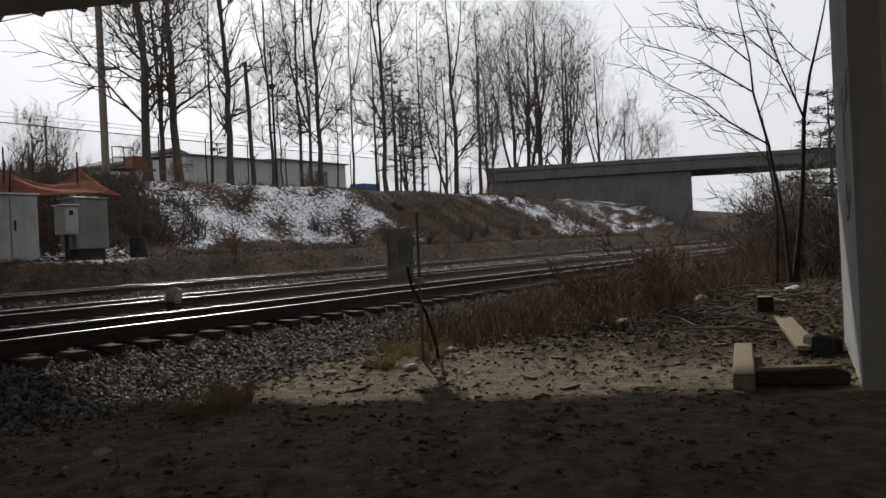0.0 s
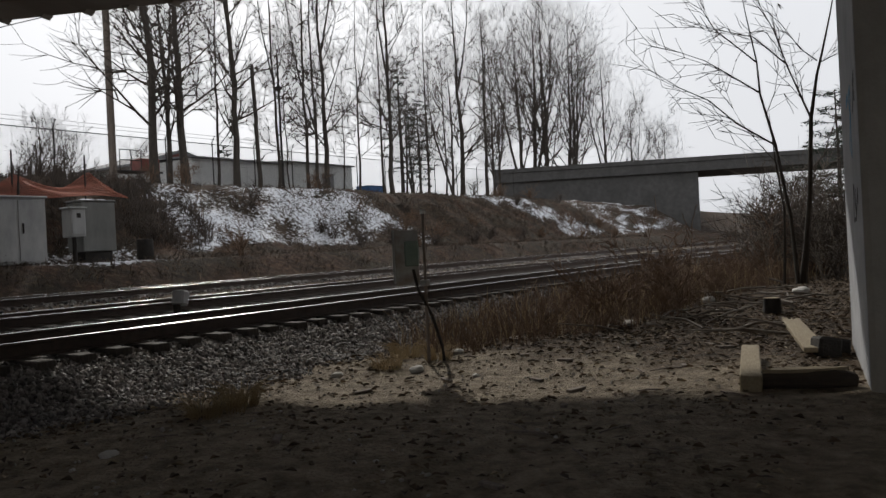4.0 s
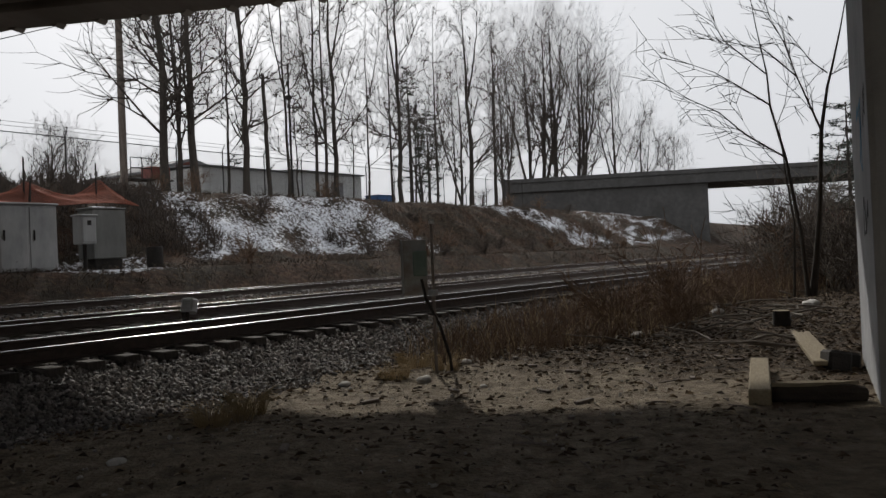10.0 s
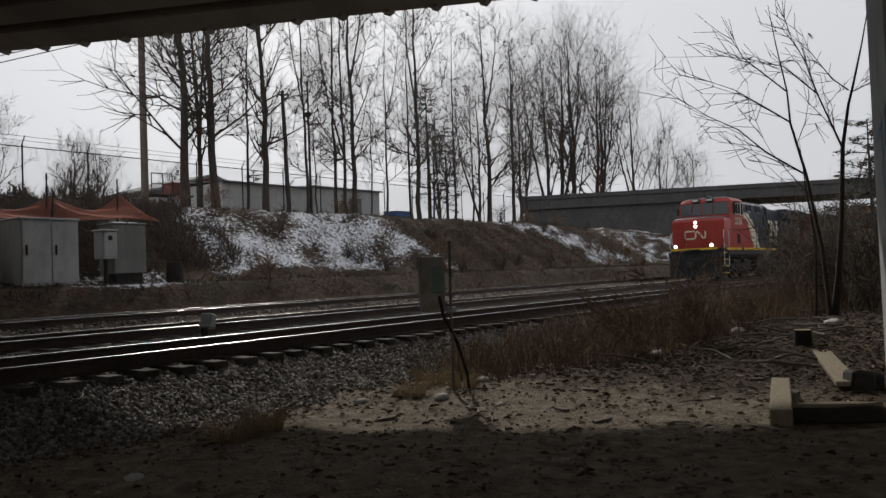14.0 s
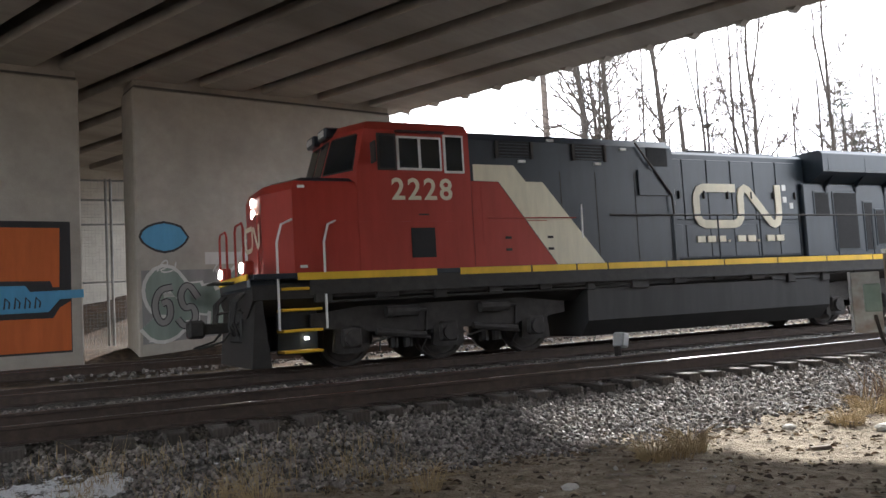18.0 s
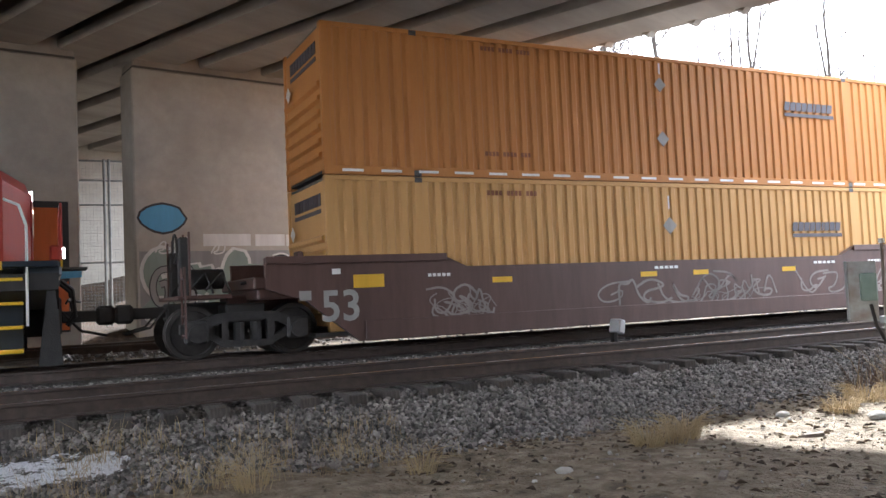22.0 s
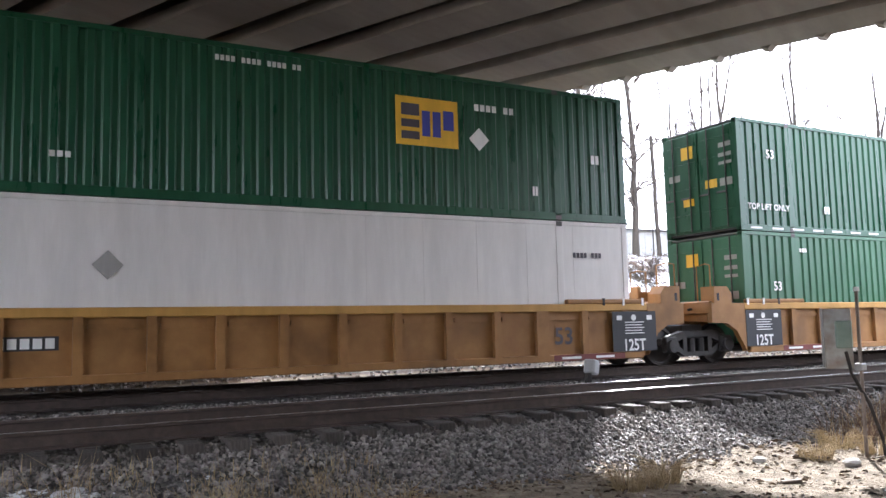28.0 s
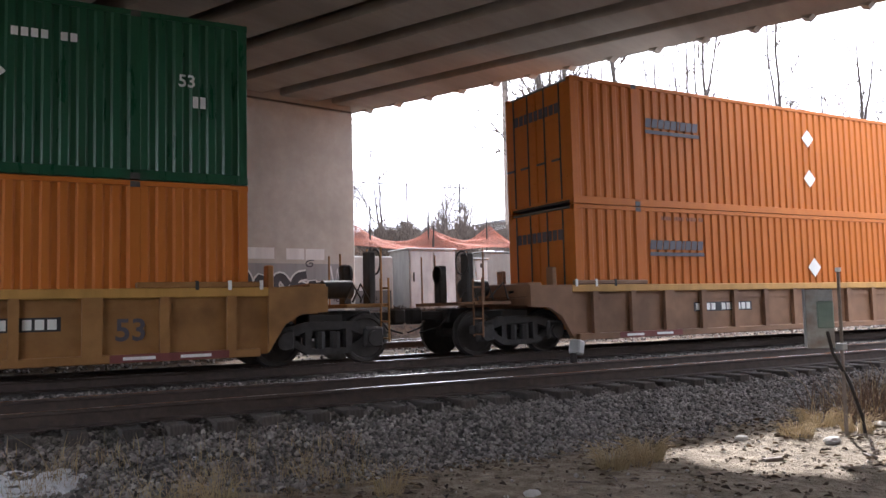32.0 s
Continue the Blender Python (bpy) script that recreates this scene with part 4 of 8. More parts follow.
        for x, z in ((6.0, 3.86), (6.72, 4.32), (7.9, 3.86), (8.6, 4.2)):
            part("lifting_lug", plate(x, x + 0.16, z, z + 0.05, y, s, 0.05), MARK_WHITE, lo)
        if tanks:
            # flat dark plate: the recess's shade is in its colour, nothing is hollowed
            part("door_recess", plate(4.92, 5.62, 2.45, 4.26, y + s * 0.008, s, 0.006), UNDER, lo, "dark plate for the shade in the recess behind the cab door")
        part("dark_window", plate(9.35, 9.92, 3.88, 4.30, y, s, 0.015), GRILLE, lo)
        part("equipment_box", plate(9.05, 9.95, 3.22, 3.78, y, s, 0.05), LOCO_BLACK, lo)
        part("brace", Geo().tube([(9.0, s * 1.53, 4.38), (9.92, s * 1.55, 3.24), (9.95, s * 1.55, 2.8)], 0.025, 6), TRUCK_STEEL, lo)
        for x in (7.0, 7.9, 8.95):
            part("door_seam", plate(x, x + 0.02, 1.8, 3.7, y, s, 0.006), UNDER, lo)
        part("grab_iron", Geo().tube([(7.45, s * 1.52, 2.3), (7.45, s * 1.55, 3.0)], 0.018, 6), MARK_WHITE, lo)
    # engine hood with its doors
    part("engine_hood", Geo().box(10.0, 14.9, -1.0, 1.0, 1.75, 4.36, 0.08), LOCO_BLACK, lo)
    for s in (-1, 1):
        for x, z in ((10.35, 3.3), (10.35, 3.05), (13.98, 3.45), (13.98, 3.15), (14.2, 3.0)):
            part("notice", plate(x, x + 0.13, z, z + 0.15, s * 1.02, s, 0.012), MARK_WHITE, lo)
    dm = Geo().box(0.02, 0.72, -0.02, 0.02, 0.0, 1.45, 0.015).mesh("hood_door", LOCO_BLACK, 30)
    lm = Geo().box(-0.02, 0.02, -0.05, 0.05, -0.09, 0.09, 0.008).mesh("door_latch", TRUCK_STEEL, 30)
    for s in (-1, 1):
        for i in range(6):
            dr = alike("hood_door", dm, lo, pose(9.98 + i * 0.76, s * 1.0, 2.72))
            alike("door_latch", lm, dr, pose(0.62, s * 0.02, 0.6))
        for i in range(6):
            g = Geo().box(10.0 + i * 0.76, 10.66 + i * 0.76, s * 1.0 - 0.015, s * 1.0 + 0.015, 1.85, 2.62, 0.01)
            part("lower_door", g, LOCO_BLACK, lo)
    part("exhaust_stack", Geo().box(11.6, 12.5, -0.4, 0.4, 4.38, 4.55, 0.03), UNDER, lo)
    part("roof_hatch", Geo().box(12.9, 14.3, -0.6, 0.6, 4.38, 4.47, 0.02), LOCO_BLACK, lo)
    # radiator end with flared wings, its end painted red
    part("radiator_body", Geo().box(14.6, 20.14, -1.12, 1.12, 1.75, 3.66, 0.04), LOCO_BLACK, lo)
    wing = [(-1.12, 3.66), (-1.55, 3.88), (-1.55, 4.34), (-1.45, 4.44), (1.45, 4.44), (1.55, 4.34), (1.55, 3.88), (1.12, 3.66)]
    part("radiator_wing", Geo().prism(wing, 14.9, 20.62, axis="x"), LOCO_BLACK, lo)
    n = len(wing)
    cap = [(20.62, y, z) for y, z in wing] + [(20.63 + 0.26 * (z - 3.66), y * 0.995, z) for y, z in wing]
    part("wing_end", Geo().add(cap, [tuple(range(n - 1, -1, -1)), tuple(range(n, 2 * n))] + [(i, (i + 1) % n, n + (i + 1) % n, n + i) for i in range(n)]), LOCO_RED, lo, "red end of the radiator wing")
    part("rear_bulkhead", Geo().box(20.10, 20.22, -1.14, 1.14, 1.75, 3.68, 0.02), LOCO_RED, lo, "red hood end")
    for k in range(5):
        part("wing_brace", Geo().prism([(-1.13, 3.2), (-1.13, 3.68), (-1.5, 3.87), (-1.44, 3.82), (-1.17, 3.55)], 15.4 + k * 1.15, 15.45 + k * 1.15, axis="x"), LOCO_BLACK, lo)
    for s in (-1, 1):
        for i in range(4):
            part("wing_screen", plate(15.1 + i * 1.38, 16.34 + i * 1.38, 3.92, 4.24, s * 1.55, s, 0.006), LOCO_BLACK, lo)
        doors = ((16.2, 16.45, 2.1, 3.1, GRILLE), (16.6, 16.9, 1.95, 3.2, GRILLE), (17.45, 17.75, 1.95, 3.2, GRILLE), (17.95, 18.25, 1.95, 3.1, GRILLE), (18.4, 18.85, 1.95, 3.2, GRILLE), (19.4, 19.82, 1.95, 3.2, GRILLE)) if tanks else (
            (15.0, 15.5, 2.85, 3.4, GRILLE), (15.7, 16.55, 1.95, 3.4, GRILLE), (16.85, 17.15, 1.9, 3.15, GRILLE), (17.3, 17.6, 2.05, 2.95, GRILLE), (17.75, 18.15, 1.95, 3.15, GRILLE), (18.35, 19.0, 1.9, 3.3, LOCO_BLACK), (19.2, 19.8, 1.85, 3.3, LOCO_BLACK))
        for a, b, z0, z1, mt in doors:
            dr = part("radiator_door", Geo().box(a - 0.05, b + 0.05, s * 1.12 - 0.02, s * 1.12 + 0.02, z0 - 0.05, z1 + 0.05, 0.01), LOCO_BLACK, lo)
            if mt is GRILLE:
                part("louvre", plate(a, b, z0, z1, s * 1.14, s, 0.008), GRILLE, dr)
                if tanks and a > 18:
                    part("notice", plate(a + 0.05, b, z1 + 0.06, z1 + 0.13, s * 1.14, s, 0.006), MARK_WHITE, dr)
            else:
                part("notice", plate(a + 0.1, a + 0.35, z1 - 0.3, z1 - 0.1, s * 1.14, s, 0.006), MARK_WHITE, dr)
    for s in (-1, 1):
        rng = random.Random(61)
        for k in range(16):
            x = 1.6 + k * 1.18
            w, h = rng.uniform(0.15, 0.5), rng.uniform(0.1, 0.26)
            part("sill_fitting", Geo().box(x, x + w, s * 1.44 - 0.06, s * 1.44 + 0.06, 1.40 - h, 1.40, 0.015), UNDER if k % 3 else TRUCK_STEEL, lo)
        part("train_pipe", Geo().tube([(1.8, s * 1.42, 1.22), (7.2, s * 1.42, 1.24), (14.6, s * 1.44, 1.38), (19.8, s * 1.42, 1.22)], 0.028, 6), UNDER, lo)
    # fuel tank and trucks
    tank = [(-1.38, 0.55), (-1.42, 1.22), (-1.25, 1.30), (1.25, 1.30), (1.42, 1.22), (1.38, 0.55), (1.05, 0.22), (-1.05, 0.22)]
    if tanks:
        low_tank = [(-1.36, 0.5), (-1.4, 0.80), (1.4, 0.80), (1.36, 0.5), (1.05, 0.22), (-1.05, 0.22)]
        part("fuel_tank", Geo().prism(low_tank, 7.6, 14.2, axis="x"), TANK_GREY, lo)
        for s in (-1, 1):
            for x in (10.4, 12.3):
                part("air_reservoir", Geo().tube([(x - 0.78, s * 1.24, 1.05), (x - 0.70, s * 1.24, 1.05), (x + 0.70, s * 1.24, 1.05), (x + 0.78, s * 1.24, 1.05)], [0.14, 0.24, 0.24, 0.14], 16), TANK_GREY, lo)
            for x0, x1 in ((13.3, 14.0), (8.2, 9.45)):
                part("battery_box", Geo().box(x0, x1, s * 1.2 - 0.2, s * 1.2 + 0.2, 0.7, 1.3, 0.03), TANK_GREY, lo)
    else:
        part("fuel_tank", Geo().prism(tank, 7.55, 14.9, axis="x"), TANK_GREY, lo)
        for s in (-1, 1):
            part("tank_box", Geo().box(12.9, 14.6, s * 1.34 - 0.1, s * 1.34 + 0.1, 1.2, 1.38, 0.03), TANK_GREY, lo)
    truck(lo, 4.35, (-2.0, 0.0, 2.0), 0.52, True)
    truck(lo, 17.35, (-2.0, 0.0, 2.0), 0.52, True)
    # ends: pilot, steps, handrails, couplers
    for x, d in ((0.45, -1), (L - 0.45, 1)):
        part("anticlimber", Geo().box(min(x, x - d * 0.5), max(x, x - d * 0.5), -1.3, 1.3, 1.5, 1.76, 0.04), LOCO_BLACK, lo)
        part("end_stripe", Geo().box(x - 0.015, x + 0.015, -1.3, 1.3, 1.66, 1.77), LOCO_YELLOW, lo)
        part("pilot_plow", Geo().prism([(x, 0.12), (x - d * 0.1, 1.3), (x - d * 0.22, 1.3), (x - d * 0.35, 0.12)] if d < 0 else [(x, 0.12), (x - 0.1, 1.3), (x - 0.22, 1.3), (x - 0.35, 0.12)], -1.42, 1.42), UNDER, lo)
        coupler(lo, x, d)
        for k, y in enumerate((-1.05, -0.85, -0.62, 0.62, 0.85, 1.05)):
            part("jumper_hose", Geo().tube([(x, y, 1.45), (x + d * 0.16, y, 1.3), (x + d * 0.2, y * 0.95, 0.95 - 0.05 * (k % 3)), (x + d * 0.1, y * 0.9, 0.7 + 0.06 * (k % 2))], 0.028, 6), UNDER, lo)
        part("cut_lever", Geo().tube([(x + d * 0.1, -1.3, 1.1), (x + d * 0.12, -0.5, 1.15), (x + d * 0.3, 0, 1.1), (x + d * 0.12, 0.5, 1.15), (x + d * 0.1, 1.3, 1.1)], 0.02, 6), TRUCK_STEEL, lo)
        part("drop_step", Geo().box(min(x, x + d * 0.42), max(x, x + d * 0.42), -0.32, 0.32, 1.66, 1.70, 0.01), UNDER, lo)
        part("draft_gear", Geo().box(min(x, x - d * 0.7), max(x, x - d * 0.7), -0.5, 0.5, 0.55, 1.2, 0.04), UNDER, lo)
        for s in (-1, 1):
            sx = x - d * 0.55
            well = part("step_well", Geo().box(min(sx, sx - d * 0.75), max(sx, sx - d * 0.75), s * 1.02 - 0.03, s * 1.02 + 0.03, 0.3, 1.7, 0.01), LOCO_BLACK, lo)
            for i in range(4):
                z = 0.36 + i * 0.37
                st = part("step", Geo().box(min(sx, sx - d * 0.72), max(sx, sx - d * 0.72), s * 1.27 - 0.24, s * 1.27 + 0.24, z - 0.02, z + 0.03, 0.01), LOCO_YELLOW, well)
            part("step_lamp", Geo().box(sx - d * 0.5, sx - d * 0.5 + 0.06, s * 1.08 - 0.05, s * 1.08 + 0.05, 0.56, 0.61), STEP_GLOW, well)
            for xx in (sx + d * 0.06, sx - d * 0.8):
                part("step_handrail", Geo().tube([(xx, s * 1.5, 0.75), (xx, s * 1.52, 2.3), (xx - d * 0.1, s * 1.48, 2.62), (xx - d * 0.32, s * 1.44, 2.72)], 0.022, 6), RAIL_WHITE, lo)
        for a, b in ((-1.1, -0.4), (0.4, 1.1)):
            part("end_railing", Geo().tube([(x, a, 1.75), (x, a, 2.6), (x, a + 0.1, 2.7), (x, b - 0.1, 2.7), (x, b, 2.6), (x, b, 1.75)], 0.022, 6), LOCO_RED if d < 0 else TRUCK_STEEL, lo)
    for s in (-1, 1):
        for x in np.arange(9.95, 20.6, 1.33):
            part("handrail_post", Geo().tube([(x, s * 1.5, 1.75), (x, s * 1.5, 2.78)], 0.02, 6), LOCO_BLACK, lo)
        part("side_handrail", Geo().tube([(8.2, s * 1.52, 2.78), (9.95, s * 1.5, 2.78), (20.7, s * 1.5, 2.78), (20.8, s * 1.5, 2.6), (20.8, s * 1.5, 1.8)], 0.022, 6), TRUCK_STEEL, lo, "worn pale grey handrail")
        part("cab_grab_rail", Geo().tube([(5.2, s * 1.53, 2.72), (7.3, s * 1.53, 2.72)], 0.012, 6), LOCO_RED, lo)
    # lamps
    for z in (2.98 + lift - drop, 3.2 + lift - drop):
        part("headlight", Geo().tube([(0.91, 0, z), (0.87, 0, z)], 0.085, 12), LAMP_GLOW, lo)
    for y in (-1.0, 1.0):
        part("ditch_light", Geo().tube([(0.44, y, 1.9), (0.40, y, 1.9)], 0.09, 12), LAMP_GLOW, lo)
        part("lamp_housing", Geo().box(0.44, 0.62, y - 0.13, y + 0.13, 1.76, 2.02, 0.03), LOCO_RED, lo)
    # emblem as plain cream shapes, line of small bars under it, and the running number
    for s in (-1, 1):
        y = s * 1.02
        z0, z1 = 2.52, 3.59
        a, b = min(y, y + s * 0.03), max(y, y + s * 0.03)
        fx = (lambda x: 11.0 + (x - 10.95) * 1.08) if s < 0 else (lambda x: 14.08 - (x - 10.95) * 1.08)
        line = [(12.22, z1 - 0.1), (11.28, z1 - 0.1), (11.14, z1 - 0.15), (11.06, z1 - 0.28), (11.05, z1 - 0.42), (11.05, z0 + 0.42), (11.06, z0 + 0.28), (11.14, z0 + 0.15), (11.28, z0 + 0.1), (12.12, z0 + 0.1), (12.26, z0 + 0.14), (12.34, z0 + 0.26), (12.36, z0 + 0.4), (12.36, z1 - 0.3), (12.40, z1 - 0.16), (12.50, z1 - 0.10), (12.60, z1 - 0.14), (12.68, z1 - 0.24), (13.18, z0 + 0.24), (13.27, z0 + 0.13), (13.38, z0 + 0.09), (13.48, z0 + 0.14), (13.53, z0 + 0.26), (13.54, z0 + 0.4), (13.54, z1)]
        part("emblem", ribbon([(fx(x), z) for x, z in line], 0.10, a, b), LOCO_CREAM, lo, "cream painted winding band", smooth=0)
        for i in range(9):
            x = 11.0 + i * 0.3
            part("writing_bar", Geo().box(min(fx(x), fx(x + (0.23 if i not in (3, 6) else 0.06))), max(fx(x), fx(x + (0.23 if i not in (3, 6) else 0.06))), a, b, 2.19, 2.19 + (0.15 if i not in (3, 6) else 0.05)), LOCO_CREAM, lo)
    for i, ch in enumerate(number):
        side_text("running_number", ch, 0.58, 3.82 + (i - 1.5) * 0.335, 3.26, -1.48, LOCO_CREAM, lo)
        far_text("running_number", ch, 0.58, 3.82 - (i - 1.5) * 0.335, 3.26, 1.48, LOCO_CREAM, lo)
    return lo


# ---- 53-foot containers ----
CL, CW, CH = 16.15, 2.59, 2.89


def corrugated(x0, x1, z0, z1, s, pitch=0.262, depth=0.036):
    """A pressed side wall with vertical troughs, facing side s."""
    n = max(2, round((x1 - x0) / pitch))
    p = (x1 - x0) / n
    xs = []
    for i in range(n):
        a = x0 + i * p
        xs += [(a, 0), (a + 0.40 * p, 0), (a + 0.55 * p, 1), (a + 0.85 * p, 1)]
    xs.append((x1, 0))
    y = CW / 2 - 0.012
    v = []
    for x, dd in xs:
        for z in (z0, z1):
            v.append((x, s * (y - dd * depth), z))
    f = [(2 * i, 2 * i + 2, 2 * i + 3, 2 * i + 1) for i in range(len(xs) - 1)]
    k, e = len(v), len(v) - 2
    v += [(x0, s * (y - 0.08), z0), (x0, s * (y - 0.08), z1), (x1, s * (y - 0.08), z0), (x1, s * (y - 0.08), z1)]
    f += [(k, k + 1, k + 3, k + 2), (0, 1, k + 1, k), (e, k + 2, k + 3, e + 1)]
    f += [tuple(range(0, k, 2)) + (k + 2, k), tuple(range(1, k, 2)) + (k + 3, k + 1)]
    return Geo().add(v, f)




def container(label, m1, end="ribs", smooth_side=False, marks=(), dashes=False, group="double-stacked containers"):
    c = thing("container", label, "container", group)
    hw, r = CW / 2, 0.085
    for s in (-1, 1):
        part("top_rail", Geo().box(0.1, CL - 0.1, min(s * hw, s * (hw - 0.09)), max(s * hw, s * (hw - 0.09)), CH - 0.09, CH, 0.008), m1, c)
        part("bottom_rail", Geo().box(0.1, CL - 0.1, min(s * hw, s * (hw - 0.1)), max(s * hw, s * (hw - 0.1)), 0.0, 0.17, 0.01), m1, c)
        if smooth_side:
            g = Geo().box(0.12, CL - 0.12, min(s * (hw - 0.012), s * (hw - 0.06)), max(s * (hw - 0.012), s * (hw - 0.06)), 0.16, CH - 0.08)
            pl = part("side_panel", g, m1, c)
            for x in np.arange(1.2, CL - 0.5, 1.22):
                part("panel_seam", Geo().box(x, x + 0.03, min(s * (hw - 0.012), s * (hw - 0.007)), max(s * (hw - 0.012), s * (hw - 0.007)), 0.18, CH - 0.1), m1, pl)
        else:
            for a, b in ((0.12, 1.80), (1.98, 14.17), (14.35, 16.03)):
                part("side_panel", corrugated(a, b, 0.16, CH - 0.085, s), m1, c)
        for x in (1.89, 14.26):
            part("lifting_post", Geo().box(x - 0.09, x + 0.09, min(s * hw, s * (hw - 0.12)), max(s * hw, s * (hw - 0.12)), 0.0, CH, 0.01), m1, c)
        for x in (0.0, CL - 0.16):
            part("corner_post", Geo().box(x, x + 0.16, min(s * hw, s * (hw - 0.12)), max(s * hw, s * (hw - 0.12)), 0.0, CH, 0.012), m1, c)
        for x in (0.0, CL - 0.17, 1.80, 14.17):
            for z in (0.0, CH - 0.12):
                part("corner_casting", Geo().box(x, x + 0.18, min(s * (hw + 0.004), s * (hw - 0.15)), max(s * (hw + 0.004), s * (hw - 0.15)), z - 0.002, z + 0.122, 0.015), CASTING if x in (1.80, 14.17) else m1, c)
    part("roof", Geo().box(0.05, CL - 0.05, -hw + 0.03, hw - 0.03, CH - 0.05, CH - 0.015), ROOF_GREY, c, "dusty grey roof sheet")
    part("floor", Geo().box(0.05, CL - 0.05, -hw + 0.03, hw - 0.03, 0.05, 0.15), UNDER, c)
    # leading end
    part("end_panel", Geo().box(0.03, 0.07, -hw + 0.1, hw - 0.1, 0.1, CH - 0.08), m1, c)
    part("end_panel", Geo().box(CL - 0.07, CL - 0.03, -hw + 0.1, hw - 0.1, 0.1, CH - 0.08), m1, c)
    if end == "ribs":
        for i in range(6):
            z = 0.30 + i * 0.27
            part("end_rib", Geo().prism([(0.035, z), (-0.045, z + 0.05), (-0.045, z + 0.11), (0.035, z + 0.16)], -hw + 0.14, hw - 0.14), m1, c)
        for i in range(9):
            part("name_bar", Geo().box(0.018, 0.03, 0.84 - i * 0.20 - 0.16, 0.84 - i * 0.20, 2.36, 2.60), MARK_DARK, c)
        part("underline", Geo().box(0.018, 0.03, -0.92, 0.84, 2.22, 2.30), MARK_DARK, c)
        part("diamond_placard", Geo().prism([(0.62, 1.95), (0.78, 2.11), (0.94, 1.95), (0.78, 1.79)], -0.055, -0.047, axis="x"), MARK_WHITE, c)
    elif end == "doors":
        if m1 is ORANGE:
            for i in range(9):
                part("name_bar", Geo().box(-0.022, -0.016, 0.88 - i * 0.20 - 0.16, 0.88 - i * 0.20, 2.12, 2.36), MARK_DARK, c)
        for y in (-0.62, 0.62):
            dr = part("door_leaf", Geo().box(0.0, 0.035, y - 0.58, y + 0.58, 0.16, CH - 0.12, 0.01), m1, c)
            for yy in (-0.3, 0.28):
                part("lock_rod", Geo().tube([(-0.03, y + yy, 0.12), (-0.03, y + yy, CH - 0.1)], 0.02, 6), CASTING, dr)
            for z in (0.6, 1.3, 2.0, 2.5):
                part("hinge_bar", Geo().box(-0.015, 0.0, y - 0.5, y + 0.5, z, z + 0.05), m1, dr)
            for yy in (-0.3, 0.28):
                part("lock_handle", Geo().box(-0.07, -0.03, y + yy - 0.02, y + yy + 0.3, 1.02, 1.07, 0.008), CASTING, dr)
            if m1 in (GREEN, GREEN_LIGHT):
                for k, (q, w, z, h, mt) in enumerate(((-0.45, 0.42, 2.1, 0.34, MARK_YELLOW), (0.05, 0.4, 1.55, 0.18, CHALK), (-0.42, 0.38, 0.82, 0.2, MARK_YELLOW)) if y > 0 else ((-0.5, 0.4, 2.2, 0.12, CHALK), (-0.5, 0.42, 1.95, 0.1, CHALK), (-0.5, 0.42, 1.75, 0.08, CHALK), (-0.5, 0.4, 1.2, 0.2, CHALK), (0.0, 0.4, 1.2, 0.22, MARK_YELLOW))):
                    part("door_notice", Geo().box(-0.022, -0.016, y + q, y + q + w, z, z + h), mt, dr)
    # markings
    for kind, *a in marks:
        mark(c, kind, *a)
    if dashes:
        for x in np.arange(0.35, CL - 0.6, 0.78):
            part("reflector", Geo().box(x, x + 0.42, -hw - 0.006, -hw, 0.06, 0.11), MARK_WHITE, c)
    return c


def mark(c, kind, *a):
    """Painted marks on the near side of a container; x from its leading end, z from its floor."""
    y = -CW / 2
    if kind == "name":           # a maker's name as plain dark bars
        x, z = a
        q = x
        for i in range(9):
            w = 0.178 if i != 5 else 0.08
            part("name_bar", Geo().prism([(q, z + 0.15), (q + w, z + 0.15), (q + w + 0.04, z + 0.37), (q + 0.04, z + 0.37)], y - 0.010, y - 0.004), MARK_DARK, c)
            q += w + 0.026
        part("underline", Geo().box(x, x + 1.78, y - 0.010, y - 0.004, z, z + 0.09), MARK_DARK, c)
    elif kind == "diamond":
        x, z, r = a
        part("diamond_placard", Geo().prism([(x - r, z), (x, z - r), (x + r, z), (x, z + r)], y - 0.012, y - 0.002), MARK_WHITE, c)
    elif kind == "grey_diamond":
        x, z, r = a
        part("diamond_placard", Geo().prism([(x - r, z), (x, z - r), (x + r, z), (x, z + r)], y - 0.012, y - 0.002), CHALK, c, "grey placard frame")
    elif kind == "badge":        # an emblem panel: amber field with plain dark and blue blocks
        x, z = a
        b = part("emblem_panel", Geo().box(x, x + 1.40, y - 0.008, y - 0.002, z, z + 0.98), MARK_YELLOW, c)
        for q in ((0.12, 0.52, 0.60, 0.84), (0.12, 0.52, 0.36, 0.52), (0.12, 0.52, 0.12, 0.28)):
            part("emblem_block", Geo().box(x + q[0], x + q[1], y - 0.014, y - 0.007, z + q[2], z + q[3]), MARK_DARK, b)
        for q in ((0.58, 0.76, 0.2, 0.72), (0.82, 1.0, 0.2, 0.72), (1.06, 1.3, 0.36, 0.76)):
            part("emblem_block", Geo().box(x + q[0], x + q[1], y - 0.014, y - 0.007, z + q[2], z + q[3]), MARK_BLUE, b)
    elif kind == "text":
        txt, size, x, z, mt = a
        side_text("stencil", txt, size, x, z, y, mt, c)
    elif kind == "bars":         # small lines of writing
        x, z, w, h, mt = a
        n = max(2, int(w / (h * 0.9)))
        for i in range(n):
            if i % 5 != 4:
                part("writing_bar", Geo().box(x + i * w / n, x + (i + 0.72) * w / n, y - 0.009, y - 0.004, z, z + h), mt, c)


